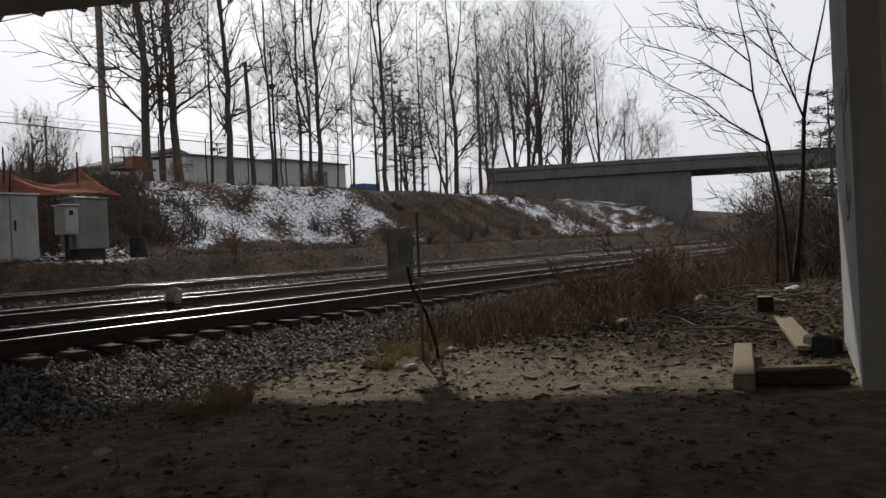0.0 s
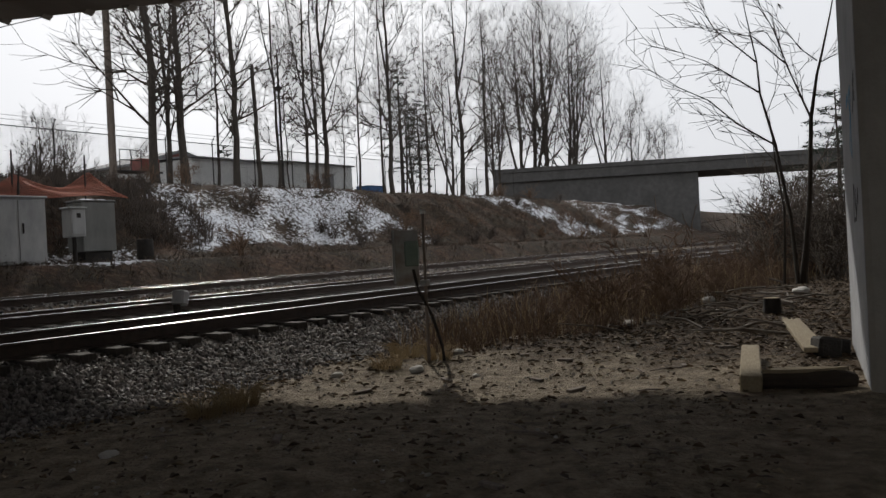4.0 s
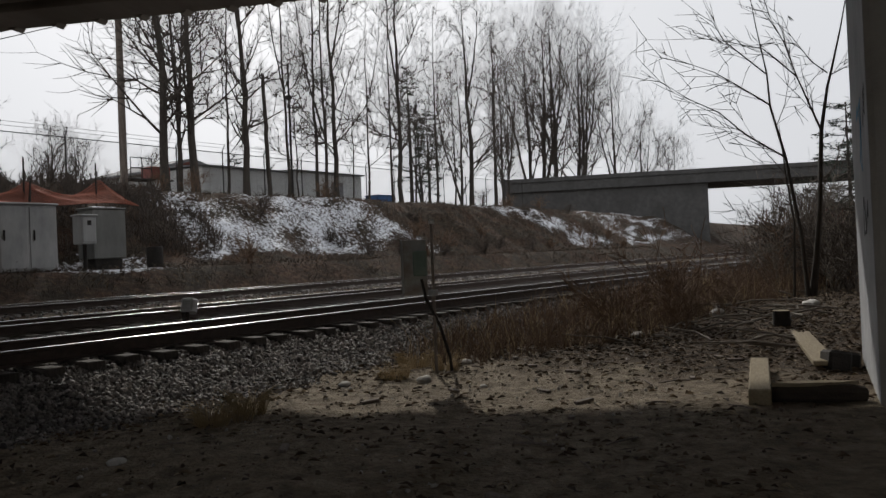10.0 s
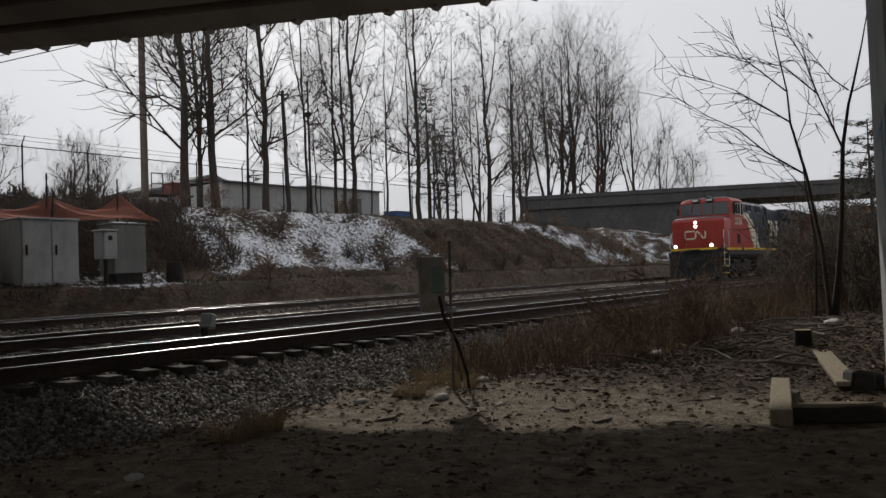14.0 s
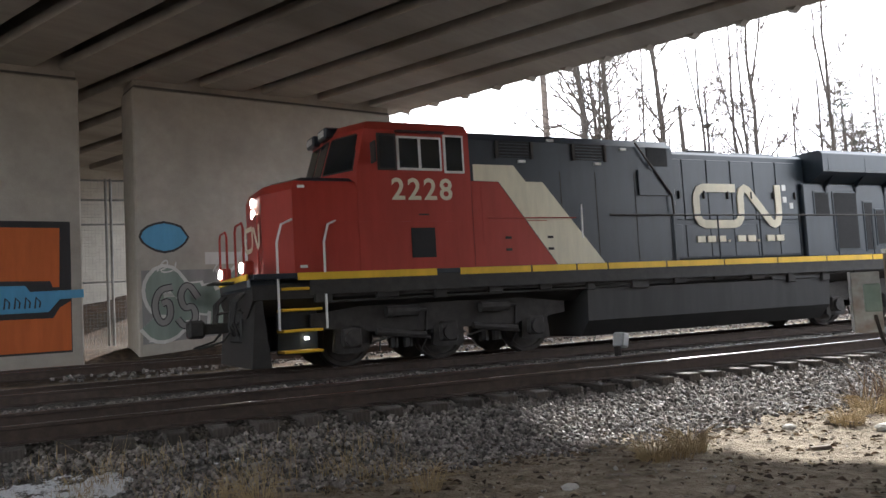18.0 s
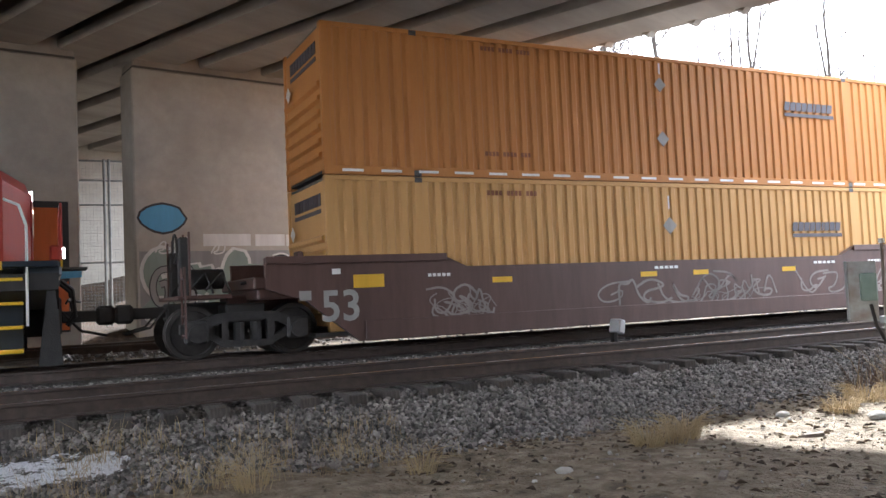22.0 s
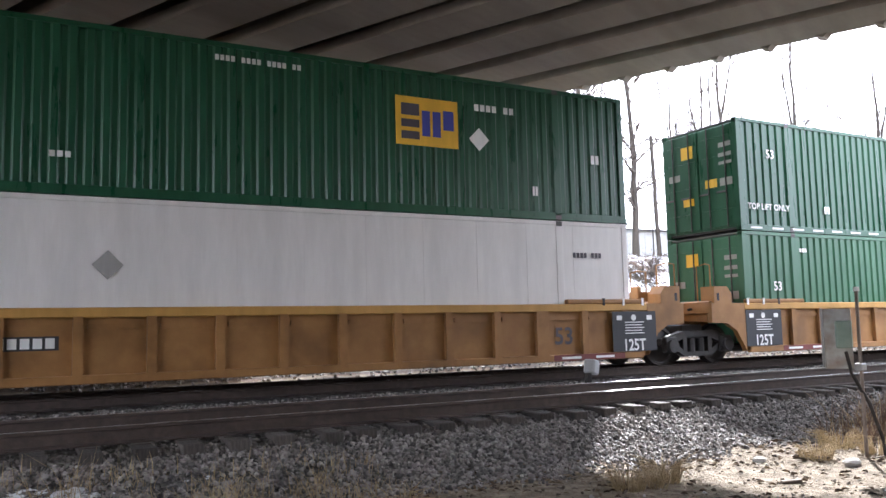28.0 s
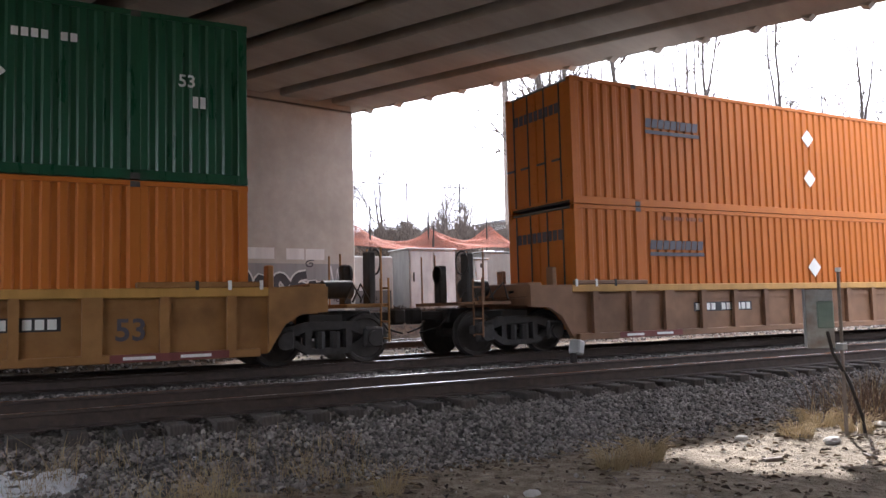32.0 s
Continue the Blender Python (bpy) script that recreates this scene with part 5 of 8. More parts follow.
# ---- well cars ----
def squiggle(parent, x, z, w, h, y, seed, material, name="graffiti_tag"):
    """A loose chalk-coloured tag: one looping stroke, a few millimetres thick."""
    rng = random.Random(seed)
    for stroke_no in range(3):
        pts, n = [], 70
        p1, p2, p3 = rng.uniform(0, 6), rng.uniform(0, 6), rng.uniform(0, 6)
        turns, hh, zz = rng.uniform(2.5, 5.5), h * rng.uniform(0.45, 0.95), z + h * rng.uniform(0.0, 0.15)
        for i in range(n):
            t = i / (n - 1)
            a = 2 * math.pi * turns * t
            pts.append((x + w * (0.06 + 0.88 * t) + 0.16 * math.sin(a + p1) + 0.07 * math.sin(2.3 * a + p2), zz + hh * (0.5 + 0.33 * math.cos(a + 0.6 * math.sin(a * 0.43 + p2)) + 0.14 * math.sin(0.37 * a + p3))))
        part(name, ribbon(pts, (0.012, 0.02, 0.009)[stroke_no], y - 0.006 - 0.001 * stroke_no, y - 0.002), material, parent, "chalky sprayed tag", smooth=0)


def sprayed(parent, x, z, w, h, y, order, thick, material, label="chalky sprayed letters"):
    """A row of loose sprayed strokes on a side wall."""
    rng = random.Random(int(x * 97) + len(order))
    step = w / len(order)
    for i, gl in enumerate(order):
        hh, oz = h * rng.uniform(0.85, 1.1), z + rng.uniform(-0.05, 0.08)
        lean, flip = rng.uniform(-0.3, 0.5), rng.random() < 0.5
        pts = round_off([(x + step * (i + (1 - u if flip else u) * 1.5 + lean * v), oz + (1 - v if rng.random() < 0.12 else v) * hh) for u, v in GLYPHS[gl]])
        part("graffiti_tag", ribbon(pts, thick * rng.uniform(0.8, 1.15), y - 0.004 - 0.001 * i, y - 0.001), material, parent, label, smooth=0)


def well_car(style, label, first, last, seed, panels=(False, False)):
    """One well; x = 0 is the leading end of its container, the trucks stand at both ends."""
    car = thing("well_car", label, "well car", "train of well cars")
    mt = MAROON if style == "maroon" else TAN if seed < 7 else TAN_SHADED
    A, B = -1.55, CL + 1.65
    x0, x1 = -0.3, CL + 0.3
    hw = 1.52
    rng = random.Random(seed)
    for s in (-1, 1):
        yo, yi = s * hw, s * (hw - 0.13)
        a, b = min(yo, yi), max(yo, yi)
        if style == "maroon":
            prof = [(x0 - 0.2, 0.95), (x0 - 0.9, 1.18), (x0 - 0.9, 1.72), (2.2, 1.72), (2.75, 1.48), (CL - 2.75, 1.48), (CL - 2.2, 1.72), (x1 + 0.9, 1.72), (x1 + 0.9, 1.18), (x1 + 0.2, 0.95), (x1 - 0.8, 0.17), (x0 + 0.8, 0.17)]
            side = part("side_wall", Geo().prism(prof, a, b), mt, car)
            part("lower_flange", Geo().box(x0 + 0.9, x1 - 0.9, min(yo, yo + s * 0.03), max(yo, yo + s * 0.03), 0.17, 0.54, 0.012), mt, side)
            part("top_chord", Geo().box(x0 - 0.9, 2.3, min(yo, yo + s * 0.05), max(yo, yo + s * 0.05), 1.6, 1.74, 0.01), mt, side)
            part("top_chord", Geo().box(CL - 2.3, x1 + 0.9, min(yo, yo + s * 0.05), max(yo, yo + s * 0.05), 1.6, 1.74, 0.01), mt, side)
            if s < 0:
                for x in (0.4, 3.3, 7.0, 8.5, 11.3, 13.8, 15.6):
                    part("reflector", Geo().box(x, x + (0.6 if x in (0.4, 15.6) else 0.45), yo - 0.006, yo, 1.14, 1.14 + (0.24 if x in (0.4, 15.6) else 0.11)), MARK_YELLOW, side)
                side_text("stencil", "53", 0.78, 0.15, 0.80, -hw, CHALK if seed == 1 else WORN_TAG, side)
                for x, w in ((1.9, 0.5), (7.4, 0.7), (12.4, 0.8), (14.4, 0.6)):
                    for k in range(5):
                        part("writing_bar", Geo().box(x + k * w / 5, x + k * w / 5 + w / 7, yo - 0.005, yo, 1.30, 1.36), MARK_WHITE, side)
                for k, (x, w) in enumerate(((2.0, 1.3), (5.6, 2.6), (8.3, 2.3), (11.6, 1.7), (14.4, 1.3))):
                    if seed == 2 and k in (1, 2, 3):
                        continue
                    sprayed(side, x + rng.uniform(-0.3, 0.3), 0.55, w, 0.62, yo, rng.sample(range(5), 3 + (w > 2)), 0.024, FAINT_TAG)
                    if (seed + k) % 2:
                        squiggle(side, x, 0.35, w, 0.8, yo, seed * 10 + k, FAINT_TAG)
                if seed == 2:
                    for k in range(6):
                        cx, wr = 9.35 + k * 0.62, random.Random(70 + k)
                        blob = [(cx + 0.36 * math.cos(a * 0.45) * wr.uniform(0.75, 1.2), 0.85 + 0.55 * math.sin(a * 0.45) * wr.uniform(0.8, 1.1)) for a in range(14)]
                        part("worn_patch", Geo().prism(blob, yo - 0.003 - 0.0008 * k, yo - 0.0005), WORN_TAG, side, "large worn sprayed shape", smooth=0)
                    sprayed(side, 9.1, 0.35, 3.4, 0.95, yo - 0.008, (3, 1, 0, 4, 2), 0.02, CHALK)
                    side_text("stencil", "C", 0.30, 6.5, 1.02, -hw, MARK_WHITE, side)
                for x, w, order in {2: ((12.95, 2.2, (2, 1, 3)),), 3: ((6.6, 2.3, (2, 3, 1)), (12.3, 1.8, (1, 2)))}.get(seed, ()):
                    sprayed(side, x, 0.42, w, 0.95, yo - 0.006, order, 0.028, MARK_WHITE, "bold white sprayed outline")
                for x in (x1 - 0.25, x1 - 0.75, 0.0):
                    part("notice", Geo().box(x, x + 0.16, yo - 0.006, yo, 1.40, 1.50), MARK_WHITE, side)
                for k in range(3):
                    part("writing_bar", Geo().box(15.55, 16.05 - 0.1 * k, yo - 0.006, yo, 1.06 - k * 0.07, 1.08 - k * 0.07), MARK_WHITE, side)
                part("notice", Geo().box(-0.62, -0.40, yo - 0.006, yo, 0.95, 1.12), CHALK, side)
        else:
            part("side_wall", Geo().box(x0, x1, min(s * (hw - 0.10), s * (hw - 0.14)), max(s * (hw - 0.10), s * (hw - 0.14)), 0.28, 1.36), mt, car)
            side = part("top_chord", Geo().box(x0, x1, a, b, 1.28, 1.44, 0.015), TAN_TOP, car)
            part("bottom_chord", Geo().box(x0 + 0.15, x1 - 0.15, a, b, 0.24, 0.38, 0.015), mt, car)
            for k, x in enumerate(np.linspace(0.35, CL - 0.35, 15)):
                wdt = 0.075 if k not in (2, 12) else 0.15
                part("side_post", Geo().prism([(x - wdt, 0.36), (x - wdt, 1.30), (x + wdt, 1.30), (x + wdt, 0.36)], a, b), mt, car)
                if k < 14:
                    part("stiffener", Geo().box(x + 0.14, x + 0.95, min(s * (hw - 0.1), s * (hw - 0.06)), max(s * (hw - 0.1), s * (hw - 0.06)), 1.10, 1.18), mt, car)
            for e0, e1 in ((x0 - 1.1, x0 + 0.05), (x1 - 0.05, x1 + 1.1)):
                d = -1 if e0 < 0 else 1
                base = x0 if d < 0 else x1
                prof = [(base, 0.3), (base, 1.44), (base + d * 1.1, 1.44), (base + d * 1.1, 0.98), (base + d * 0.62, 0.96), (base + d * 0.3, 0.78), (base + d * 0.12, 0.5)]
                part("end_arch", Geo().prism(prof, a, b), mt, car)
            for xx in (-0.2, CL - 1.9):
                part("top_bracket", Geo().box(xx, xx + 2.1, a, b, 1.44, 1.54, 0.02), mt, car)
            if s < 0:
                for xx in (1.0, CL - 2.3):
                    part("primer_patch", Geo().box(xx, xx + 1.9, yo - 0.004, yo, 0.25, 0.375), RUST_PATCH, car)
                    for q in (0.2, 1.1):
                        part("notice", Geo().box(xx + q, xx + q + 0.5, yo - 0.007, yo - 0.003, 0.285, 0.335), MARK_WHITE, car)
                side_text("stencil", "53", 0.50, 14.18, 0.75, -hw + 0.09, MARK_DARK, car)
                for end_x, show in ((-0.28, panels[0]), (CL - 0.72, panels[1])):
                    if show:
                        pn = part("stencil_panel", Geo().box(end_x, end_x + 1.25, yo - 0.006, yo, 0.39, 1.27), BLACK_PANEL, car)
                        side_text("stencil", "125T", 0.36, end_x + 0.6, 0.52, yo - 0.004, MARK_WHITE, pn, 0.85)
                        for k in range(5):
                            part("writing_bar", Geo().box(end_x + 0.35, end_x + 0.9 - 0.06 * (k % 2), yo - 0.011, yo - 0.005, 0.78 + 0.06 * k, 0.80 + 0.06 * k), MARK_WHITE, pn)
                        for k in (0.12, 0.98):
                            part("notice", Geo().box(end_x + k, end_x + k + 0.15, yo - 0.011, yo - 0.005, 1.08, 1.18), MARK_WHITE, pn)
                        part("roundel", Geo().tube([(end_x + 0.6, yo - 0.011, 1.13), (end_x + 0.6, yo - 0.005, 1.13)], 0.07, 10), MARK_WHITE, pn)
                xb = {4: 2.5, 6: CL - 5.0, 7: 3.4}.get(seed, 4.0)
                if seed == 5:
                    squiggle(car, 6.3, 0.55, 2.3, 0.45, yo + 0.09, 77, MARK_WHITE)
                    for q0, q1 in ((8.85, 9.5), (9.65, 10.3), (10.45, 11.1)):
                        part("logo_bar", Geo().box(q0, q1, yo + 0.088, yo + 0.094, 0.62, 1.0), MARK_RED, car)
                    continue
                pb = part("number_panel", Geo().box(xb, xb + 2.0, yo + 0.09, yo + 0.095, 0.78, 1.0), BLACK_PANEL, car)
                for k in range(11):
                    if k != 4:
                        part("writing_bar", Geo().box(xb + 0.06 + k * 0.175, xb + 0.19 + k * 0.175, yo + 0.084, yo + 0.091, 0.81, 0.97), MARK_WHITE, pb)
    part("well_floor", Geo().box(x0, x1, -1.38, 1.38, 0.28, 0.348), UNDER, car)
    for d, e in ((-1, x0), (1, x1)):
        part("end_platform", Geo().box(min(e, e + d * 1.0), max(e, e + d * 1.0), -1.3, 1.3, 1.0, 1.2, 0.03), mt, car)
        part("end_sill", Geo().box(min(e, e + d * 1.35), max(e, e + d * 1.35), -0.35, 0.35, 0.75, 1.1, 0.03), mt, car)
        part("cross_beam", Geo().box(min(e + d * 0.75, e + d * 1.1), max(e + d * 0.75, e + d * 1.1), -1.45, 1.45, 1.18, 1.5 if style != "maroon" else 1.4, 0.03), mt, car)
        for y in (-1.0, 1.0):
            part("guide_post", Geo().box(min(e + d * 0.1, e + d * 0.22), max(e + d * 0.1, e + d * 0.22), y - 0.12, y + 0.12, 1.2, 1.85, 0.02), mt, car)
        part("brake_pipe", Geo().tube([(e, -0.9, 1.35), (e + d * 0.5, -0.95, 1.42), (e + d * 1.2, -0.85, 1.3)], 0.03, 6), UNDER, car)
    if style != "maroon":
        for d, e in ((-1, x0), (1, x1)):
            for s in () if (first if d < 0 else last) == "coupled" else (-1, 1):
                y0, y1 = min(s * 1.1, s * hw), max(s * 1.1, s * hw)
                post = part("end_post", Geo().prism([(e + d * 0.42, 1.44), (e + d * 0.42, 1.66), (e + d * 0.56, 1.84), (e + d * 1.0, 1.84), (e + d * 1.0, 1.44)], y0, y1), mt, car)
                part("post_slot", Geo().box(min(e + d * 0.84, e + d * 0.92), max(e + d * 0.84, e + d * 0.92), min(s * hw, s * (hw + 0.004)), max(s * hw, s * (hw + 0.004)), 1.5, 1.68), UNDER, post)
                part("hand_rail", Geo().tube([(e + d * 0.98, s * 1.4, 1.84), (e + d * 0.98, s * 1.4, 2.35), (e + d * 0.9, s * 1.2, 2.4), (e + d * 0.9, s * 0.9, 2.35), (e + d * 0.9, s * 0.9, 1.5)], 0.018, 6), mt, car)
            for k in range(3):
                part("chord_strap", Geo().box(min(e - d * (0.1 + k * 0.55), e - d * (0.16 + k * 0.55)), max(e - d * (0.1 + k * 0.55), e - d * (0.16 + k * 0.55)), -hw - 0.006, -hw + 0.02, 1.40, 1.56), MARK_WHITE if k < 2 else UNDER, car)
    for end, xx in ((first, A), (last, B)):
        d = -1 if xx < 0 else 1
        if end == "coupled":
            truck(car, xx + (0.1 if d < 0 else -0.1), (-0.89, 0.89), 0.46, False)
            ce = xx + d * 1.15
            part("end_ladder", ladder_geo(xx + d * 1.0), mt, car)
            part("draft_sill", Geo().box(min(xx, ce), max(xx, ce), -0.3, 0.3, 0.68, 1.0, 0.03), UNDER, car)
            part("crossover_step", Geo().box(min(xx + d * 0.2, xx + d * 1.1), max(xx + d * 0.2, xx + d * 1.1), -1.3, 1.3, 1.05, 1.12, 0.01), mt, car)
            part("hand_brake", Geo().tube([(xx + d * 0.95, 0.45, 1.75), (xx + d * 1.0, 0.45, 1.75)], 0.2, 14).box(xx + d * 0.9 - 0.1, xx + d * 0.9 + 0.1, 0.33, 0.57, 1.1, 1.95, 0.03), UNDER, car)
            coupler(car, ce, d)
            part("brake_wheel", Geo().tube([(xx + d * 1.05, -0.75 + 0.25 * math.cos(a * 0.3927), 1.95 + 0.25 * math.sin(a * 0.3927)) for a in range(17)], 0.02, 6), UNDER, car)
            part("brake_stand", Geo().box(min(xx + d * 0.84, xx + d * 1.0), max(xx + d * 0.84, xx + d * 1.0), -0.9, -0.6, 1.1, 2.15, 0.03), UNDER, car)
            part("air_tank", Geo().tube([(xx + d * 0.1, -0.2, 1.42), (xx + d * 0.14, -0.2, 1.42), (xx + d * 0.75, -0.2, 1.42), (xx + d * 0.8, -0.2, 1.42)], [0.1, 0.19, 0.19, 0.1], 12), UNDER, car)
            for k in range(3):
                part("air_hose", Geo().tube([(xx + d * (0.2 + 0.25 * k), -1.2 + 0.2 * k, 1.15), (xx + d * (0.35 + 0.25 * k), -1.25 + 0.2 * k, 1.5), (xx + d * (0.6 + 0.25 * k), -1.1 + 0.2 * k, 1.2)], 0.022, 6), UNDER, car)
            for y in (-1.35, -0.7, 0.7, 1.35):
                part("end_handhold", Geo().tube([(xx + d * 0.9, y, 1.1), (xx + d * 0.9, y, 2.2)], 0.02, 6), mt, car)
        elif end == "truck":
            truck(car, xx - (0 if d < 0 else 0.0), (-0.89, 0.89), 0.46, False)
    return car


def ladder_geo(x):
    g = Geo()
    for y in (-1.46, -1.1):
        g.tube([(x, y, 0.4), (x, y, 1.6)], 0.02, 6)
    for z in np.arange(0.45, 1.6, 0.32):
        g.tube([(x, -1.46, z), (x, -1.1, z)], 0.018, 6)
    return g


MOVERS = []           # (thing, distance behind the leading coupler, turned)
loco_a = locomotive("locomotive", "red and dark slate freight locomotive with a cream slash, leading", "2228", False)
MOVERS.append((loco_a, 0.0, False))
loco_b = locomotive("locomotive", "red and dark slate freight locomotive coupled back to front", "2307", True)
MOVERS.append((loco_b, 43.85, True))
S1 = (("name", 12.0, 1.75), ("grey_diamond", 8.05, 2.25, 0.17), ("grey_diamond", 8.05, 1.0, 0.18), ("bars", 8.03, 2.5, 0.05, 0.25, MARK_WHITE), ("bars", 3.4, 2.62, 1.2, 0.09, MARK_FADED), ("bars", 3.4, 0.45, 1.1, 0.09, MARK_FADED))
S2 = (("name", 12.0, 1.75), ("diamond", 8.05, 1.55, 0.26), ("bars", 3.4, 2.62, 1.2, 0.09, MARK_FADED), ("bars", 8.03, 2.2, 0.05, 0.3, MARK_WHITE))
S2A = (("name", 12.0, 1.62), ("grey_diamond", 8.1, 1.92, 0.2), ("bars", 3.4, 2.55, 1.2, 0.1, MARK_FADED), ("bars", 8.08, 2.3, 0.05, 0.3, MARK_WHITE))
S6 = (("name", 12.0, 1.75), ("diamond", 8.05, 2.1, 0.24), ("diamond", 8.05, 1.0, 0.24), ("bars", 3.4, 2.62, 1.2, 0.09, MARK_FADED))
S3 = (("name", 2.2, 1.75), ("diamond", 8.1, 2.1, 0.24), ("diamond", 8.1, 1.0, 0.24), ("bars", 14.5, 2.3, 0.8, 0.09, MARK_FADED))
S4 = (("name", 2.2, 1.75), ("diamond", 8.1, 1.5, 0.26), ("bars", 2.6, 2.6, 1.4, 0.09, MARK_FADED))
G1 = (("text", "53", 0.3, 15.1, 2.0, MARK_WHITE), ("text", "TOP LIFT ONLY", 0.19, 15.15, 0.62, MARK_WHITE), ("badge", 10.45, 1.35), ("diamond", 12.8, 1.75, 0.24), ("text", "53", 0.32, 1.2, 2.0, MARK_WHITE), ("text", "TOP LIFT ONLY", 0.22, 1.05, 0.62, MARK_WHITE), ("bars", 6.6, 2.55, 1.6, 0.1, MARK_WHITE), ("bars", 12.6, 2.3, 1.1, 0.14, MARK_WHITE), ("bars", 3.2, 0.55, 0.25, 0.2, MARK_WHITE), ("bars", 15.3, 0.9, 0.3, 0.22, MARK_WHITE))
G2 = (("badge", 10.4, 1.35), ("diamond", 12.3, 1.6, 0.24), ("text", "53", 0.32, 1.2, 1.95, MARK_WHITE), ("bars", 6.9, 2.55, 1.6, 0.1, MARK_WHITE), ("bars", 12.2, 2.2, 1.0, 0.14, MARK_WHITE), ("bars", 3.1, 0.6, 0.3, 0.25, MARK_WHITE), ("bars", 4.3, 0.6, 0.35, 0.1, MARK_WHITE), ("bars", 13.6, 0.5, 0.15, 0.2, MARK_WHITE), ("bars", 15.2, 1.3, 0.25, 0.2, MARK_WHITE))
G3 = (("badge", 7.45, 0.95), ("diamond", 12.4, 1.62, 0.26), ("text", "53", 0.32, 1.2, 1.5, MARK_WHITE), ("bars", 8.1, 2.45, 1.5, 0.1, MARK_WHITE), ("bars", 12.4, 2.2, 1.0, 0.14, MARK_WHITE), ("bars", 2.1, 2.4, 0.3, 0.1, MARK_WHITE))
G4 = (("text", "53", 0.3, 15.1, 1.75, MARK_WHITE), ("badge", 7.3, 1.35), ("diamond", 12.1, 1.6, 0.24), ("text", "53", 0.32, 1.2, 1.95, MARK_WHITE), ("bars", 6.9, 2.55, 1.6, 0.1, MARK_WHITE), ("bars", 12.4, 2.2, 1.0, 0.14, MARK_WHITE), ("bars", 3.1, 0.6, 0.3, 0.25, MARK_WHITE), ("bars", 4.3, 0.6, 0.35, 0.1, MARK_WHITE), ("bars", 15.2, 1.3, 0.25, 0.2, MARK_WHITE))
S5 = (("name", 1.95, 1.75), ("diamond", 7.78, 1.95, 0.24), ("bars", 2.6, 2.6, 1.4, 0.09, MARK_FADED))
WB = (("grey_diamond", 5.2, 1.78, 0.24), ("bars", 0.7, 1.95, 0.9, 0.11, MARK_DARK), ("bars", 0.25, 1.72, 1.8, 0.11, MARK_DARK), ("bars", 14.6, 2.1, 0.8, 0.11, MARK_DARK))
CONSIST = [
    (47.8, "maroon", "coupled", "plain", ("faded orange container with dark name bars, upper of two", ORANGE_FADED_HAZY, "ribs", False, S1, True), ("pale amber container standing in the maroon well", AMBER, "ribs", False, S2A, False)),
    (67.35, "maroon", "truck", "plain", ("sun-faded orange container on another of its kind", ORANGE_FADED_HAZY, "ribs", False, S1, True), ("orange container standing in the maroon well", ORANGE, "ribs", False, S2, False)),
    (86.8, "maroon", "truck", "coupled", ("bright orange container on another of its kind", ORANGE, "ribs", False, S6, True), ("bright orange container standing in the maroon well", ORANGE, "ribs", False, S2, False)),
    (110.85, "yellow", "coupled", "panel", ("dark green container stacked on a white one", GREEN, "doors", False, G2, False), ("dusty white smooth-sided container standing in the yellow well", WHITE_BOX, "doors", True, WB, False)),
    (130.7, "yellow", "truck_panel", "panel", ("dark green container stacked on a lighter green one", GREEN, "doors", False, G1, True), ("mid-green container standing in the yellow well", GREEN_LIGHT, "doors", False, G3, False)),
    (150.85, "yellow", "truck_panel", "coupled", ("dark green container stacked on an orange one", GREEN, "doors", False, G4, False), ("orange container standing in the yellow well under a green one", ORANGE, "ribs", False, S5, False)),
    (174.3, "yellow", "coupled", "truck", ("orange container on another of its kind, in the last yellow well", ORANGE, "doors", False, S3, False), ("orange container standing in the last yellow well", ORANGE, "doors", False, S4, False)),
]
for i, (off, style, first, last, top, low) in enumerate(CONSIST):
    fe, le = first, last
    lab = "maroon well car with sprayed tags carrying two containers" if style == "maroon" else "rusty yellow ribbed well car carrying two containers"
    car = well_car(style, lab, "truck" if fe == "truck_panel" else fe, le, i + 1, (fe == "truck_panel", le == "panel"))
    MOVERS.append((car, off, False))
    for z, spec in ((0.355, low), (3.26, top)):
        c = container(*spec)
        c["lift"] = z
        MOVERS.append((c, off, False))

# ---- bare trees, brush and weeds ----
def stems_mesh(name, segs, material, n=3):
    """Many tapered twigs as one mesh: rows of (p0, p1, r0, r1)."""
    a = np.array([s[0] for s in segs], float)
    b = np.array([s[1] for s in segs], float)
    r0 = np.array([s[2] for s in segs], float)[:, None, None]
    r1 = np.array([s[3] for s in segs], float)[:, None, None]
    d = b - a
    d /= np.linalg.norm(d, axis=1, keepdims=True) + 1e-9
    h = np.where(np.abs(d[:, 2:3]) < 0.9, np.array([[0, 0, 1.0]]), np.array([[1.0, 0, 0]]))
    u = np.cross(d, h)
    u /= np.linalg.norm(u, axis=1, keepdims=True)
    w = np.cross(d, u)
    ang = np.arange(n) * 2 * np.pi / n
    ring = np.cos(ang)[None, :, None] * u[:, None, :] + np.sin(ang)[None, :, None] * w[:, None, :]
    v = np.concatenate([a[:, None, :] + r0 * ring, b[:, None, :] + r1 * ring], 1).reshape(-1, 3)
    k = np.arange(len(segs))[:, None, None] * 2 * n
    i = np.arange(n)
    f = np.stack([i, (i + 1) % n, n + (i + 1) % n, n + i], -1)[None] + k
    me = bpy.data.meshes.new(name)
    me.from_pydata(v.tolist(), [], f.reshape(-1, 4).tolist())
    me.shade_smooth()
    me.materials.append(material)
    return me


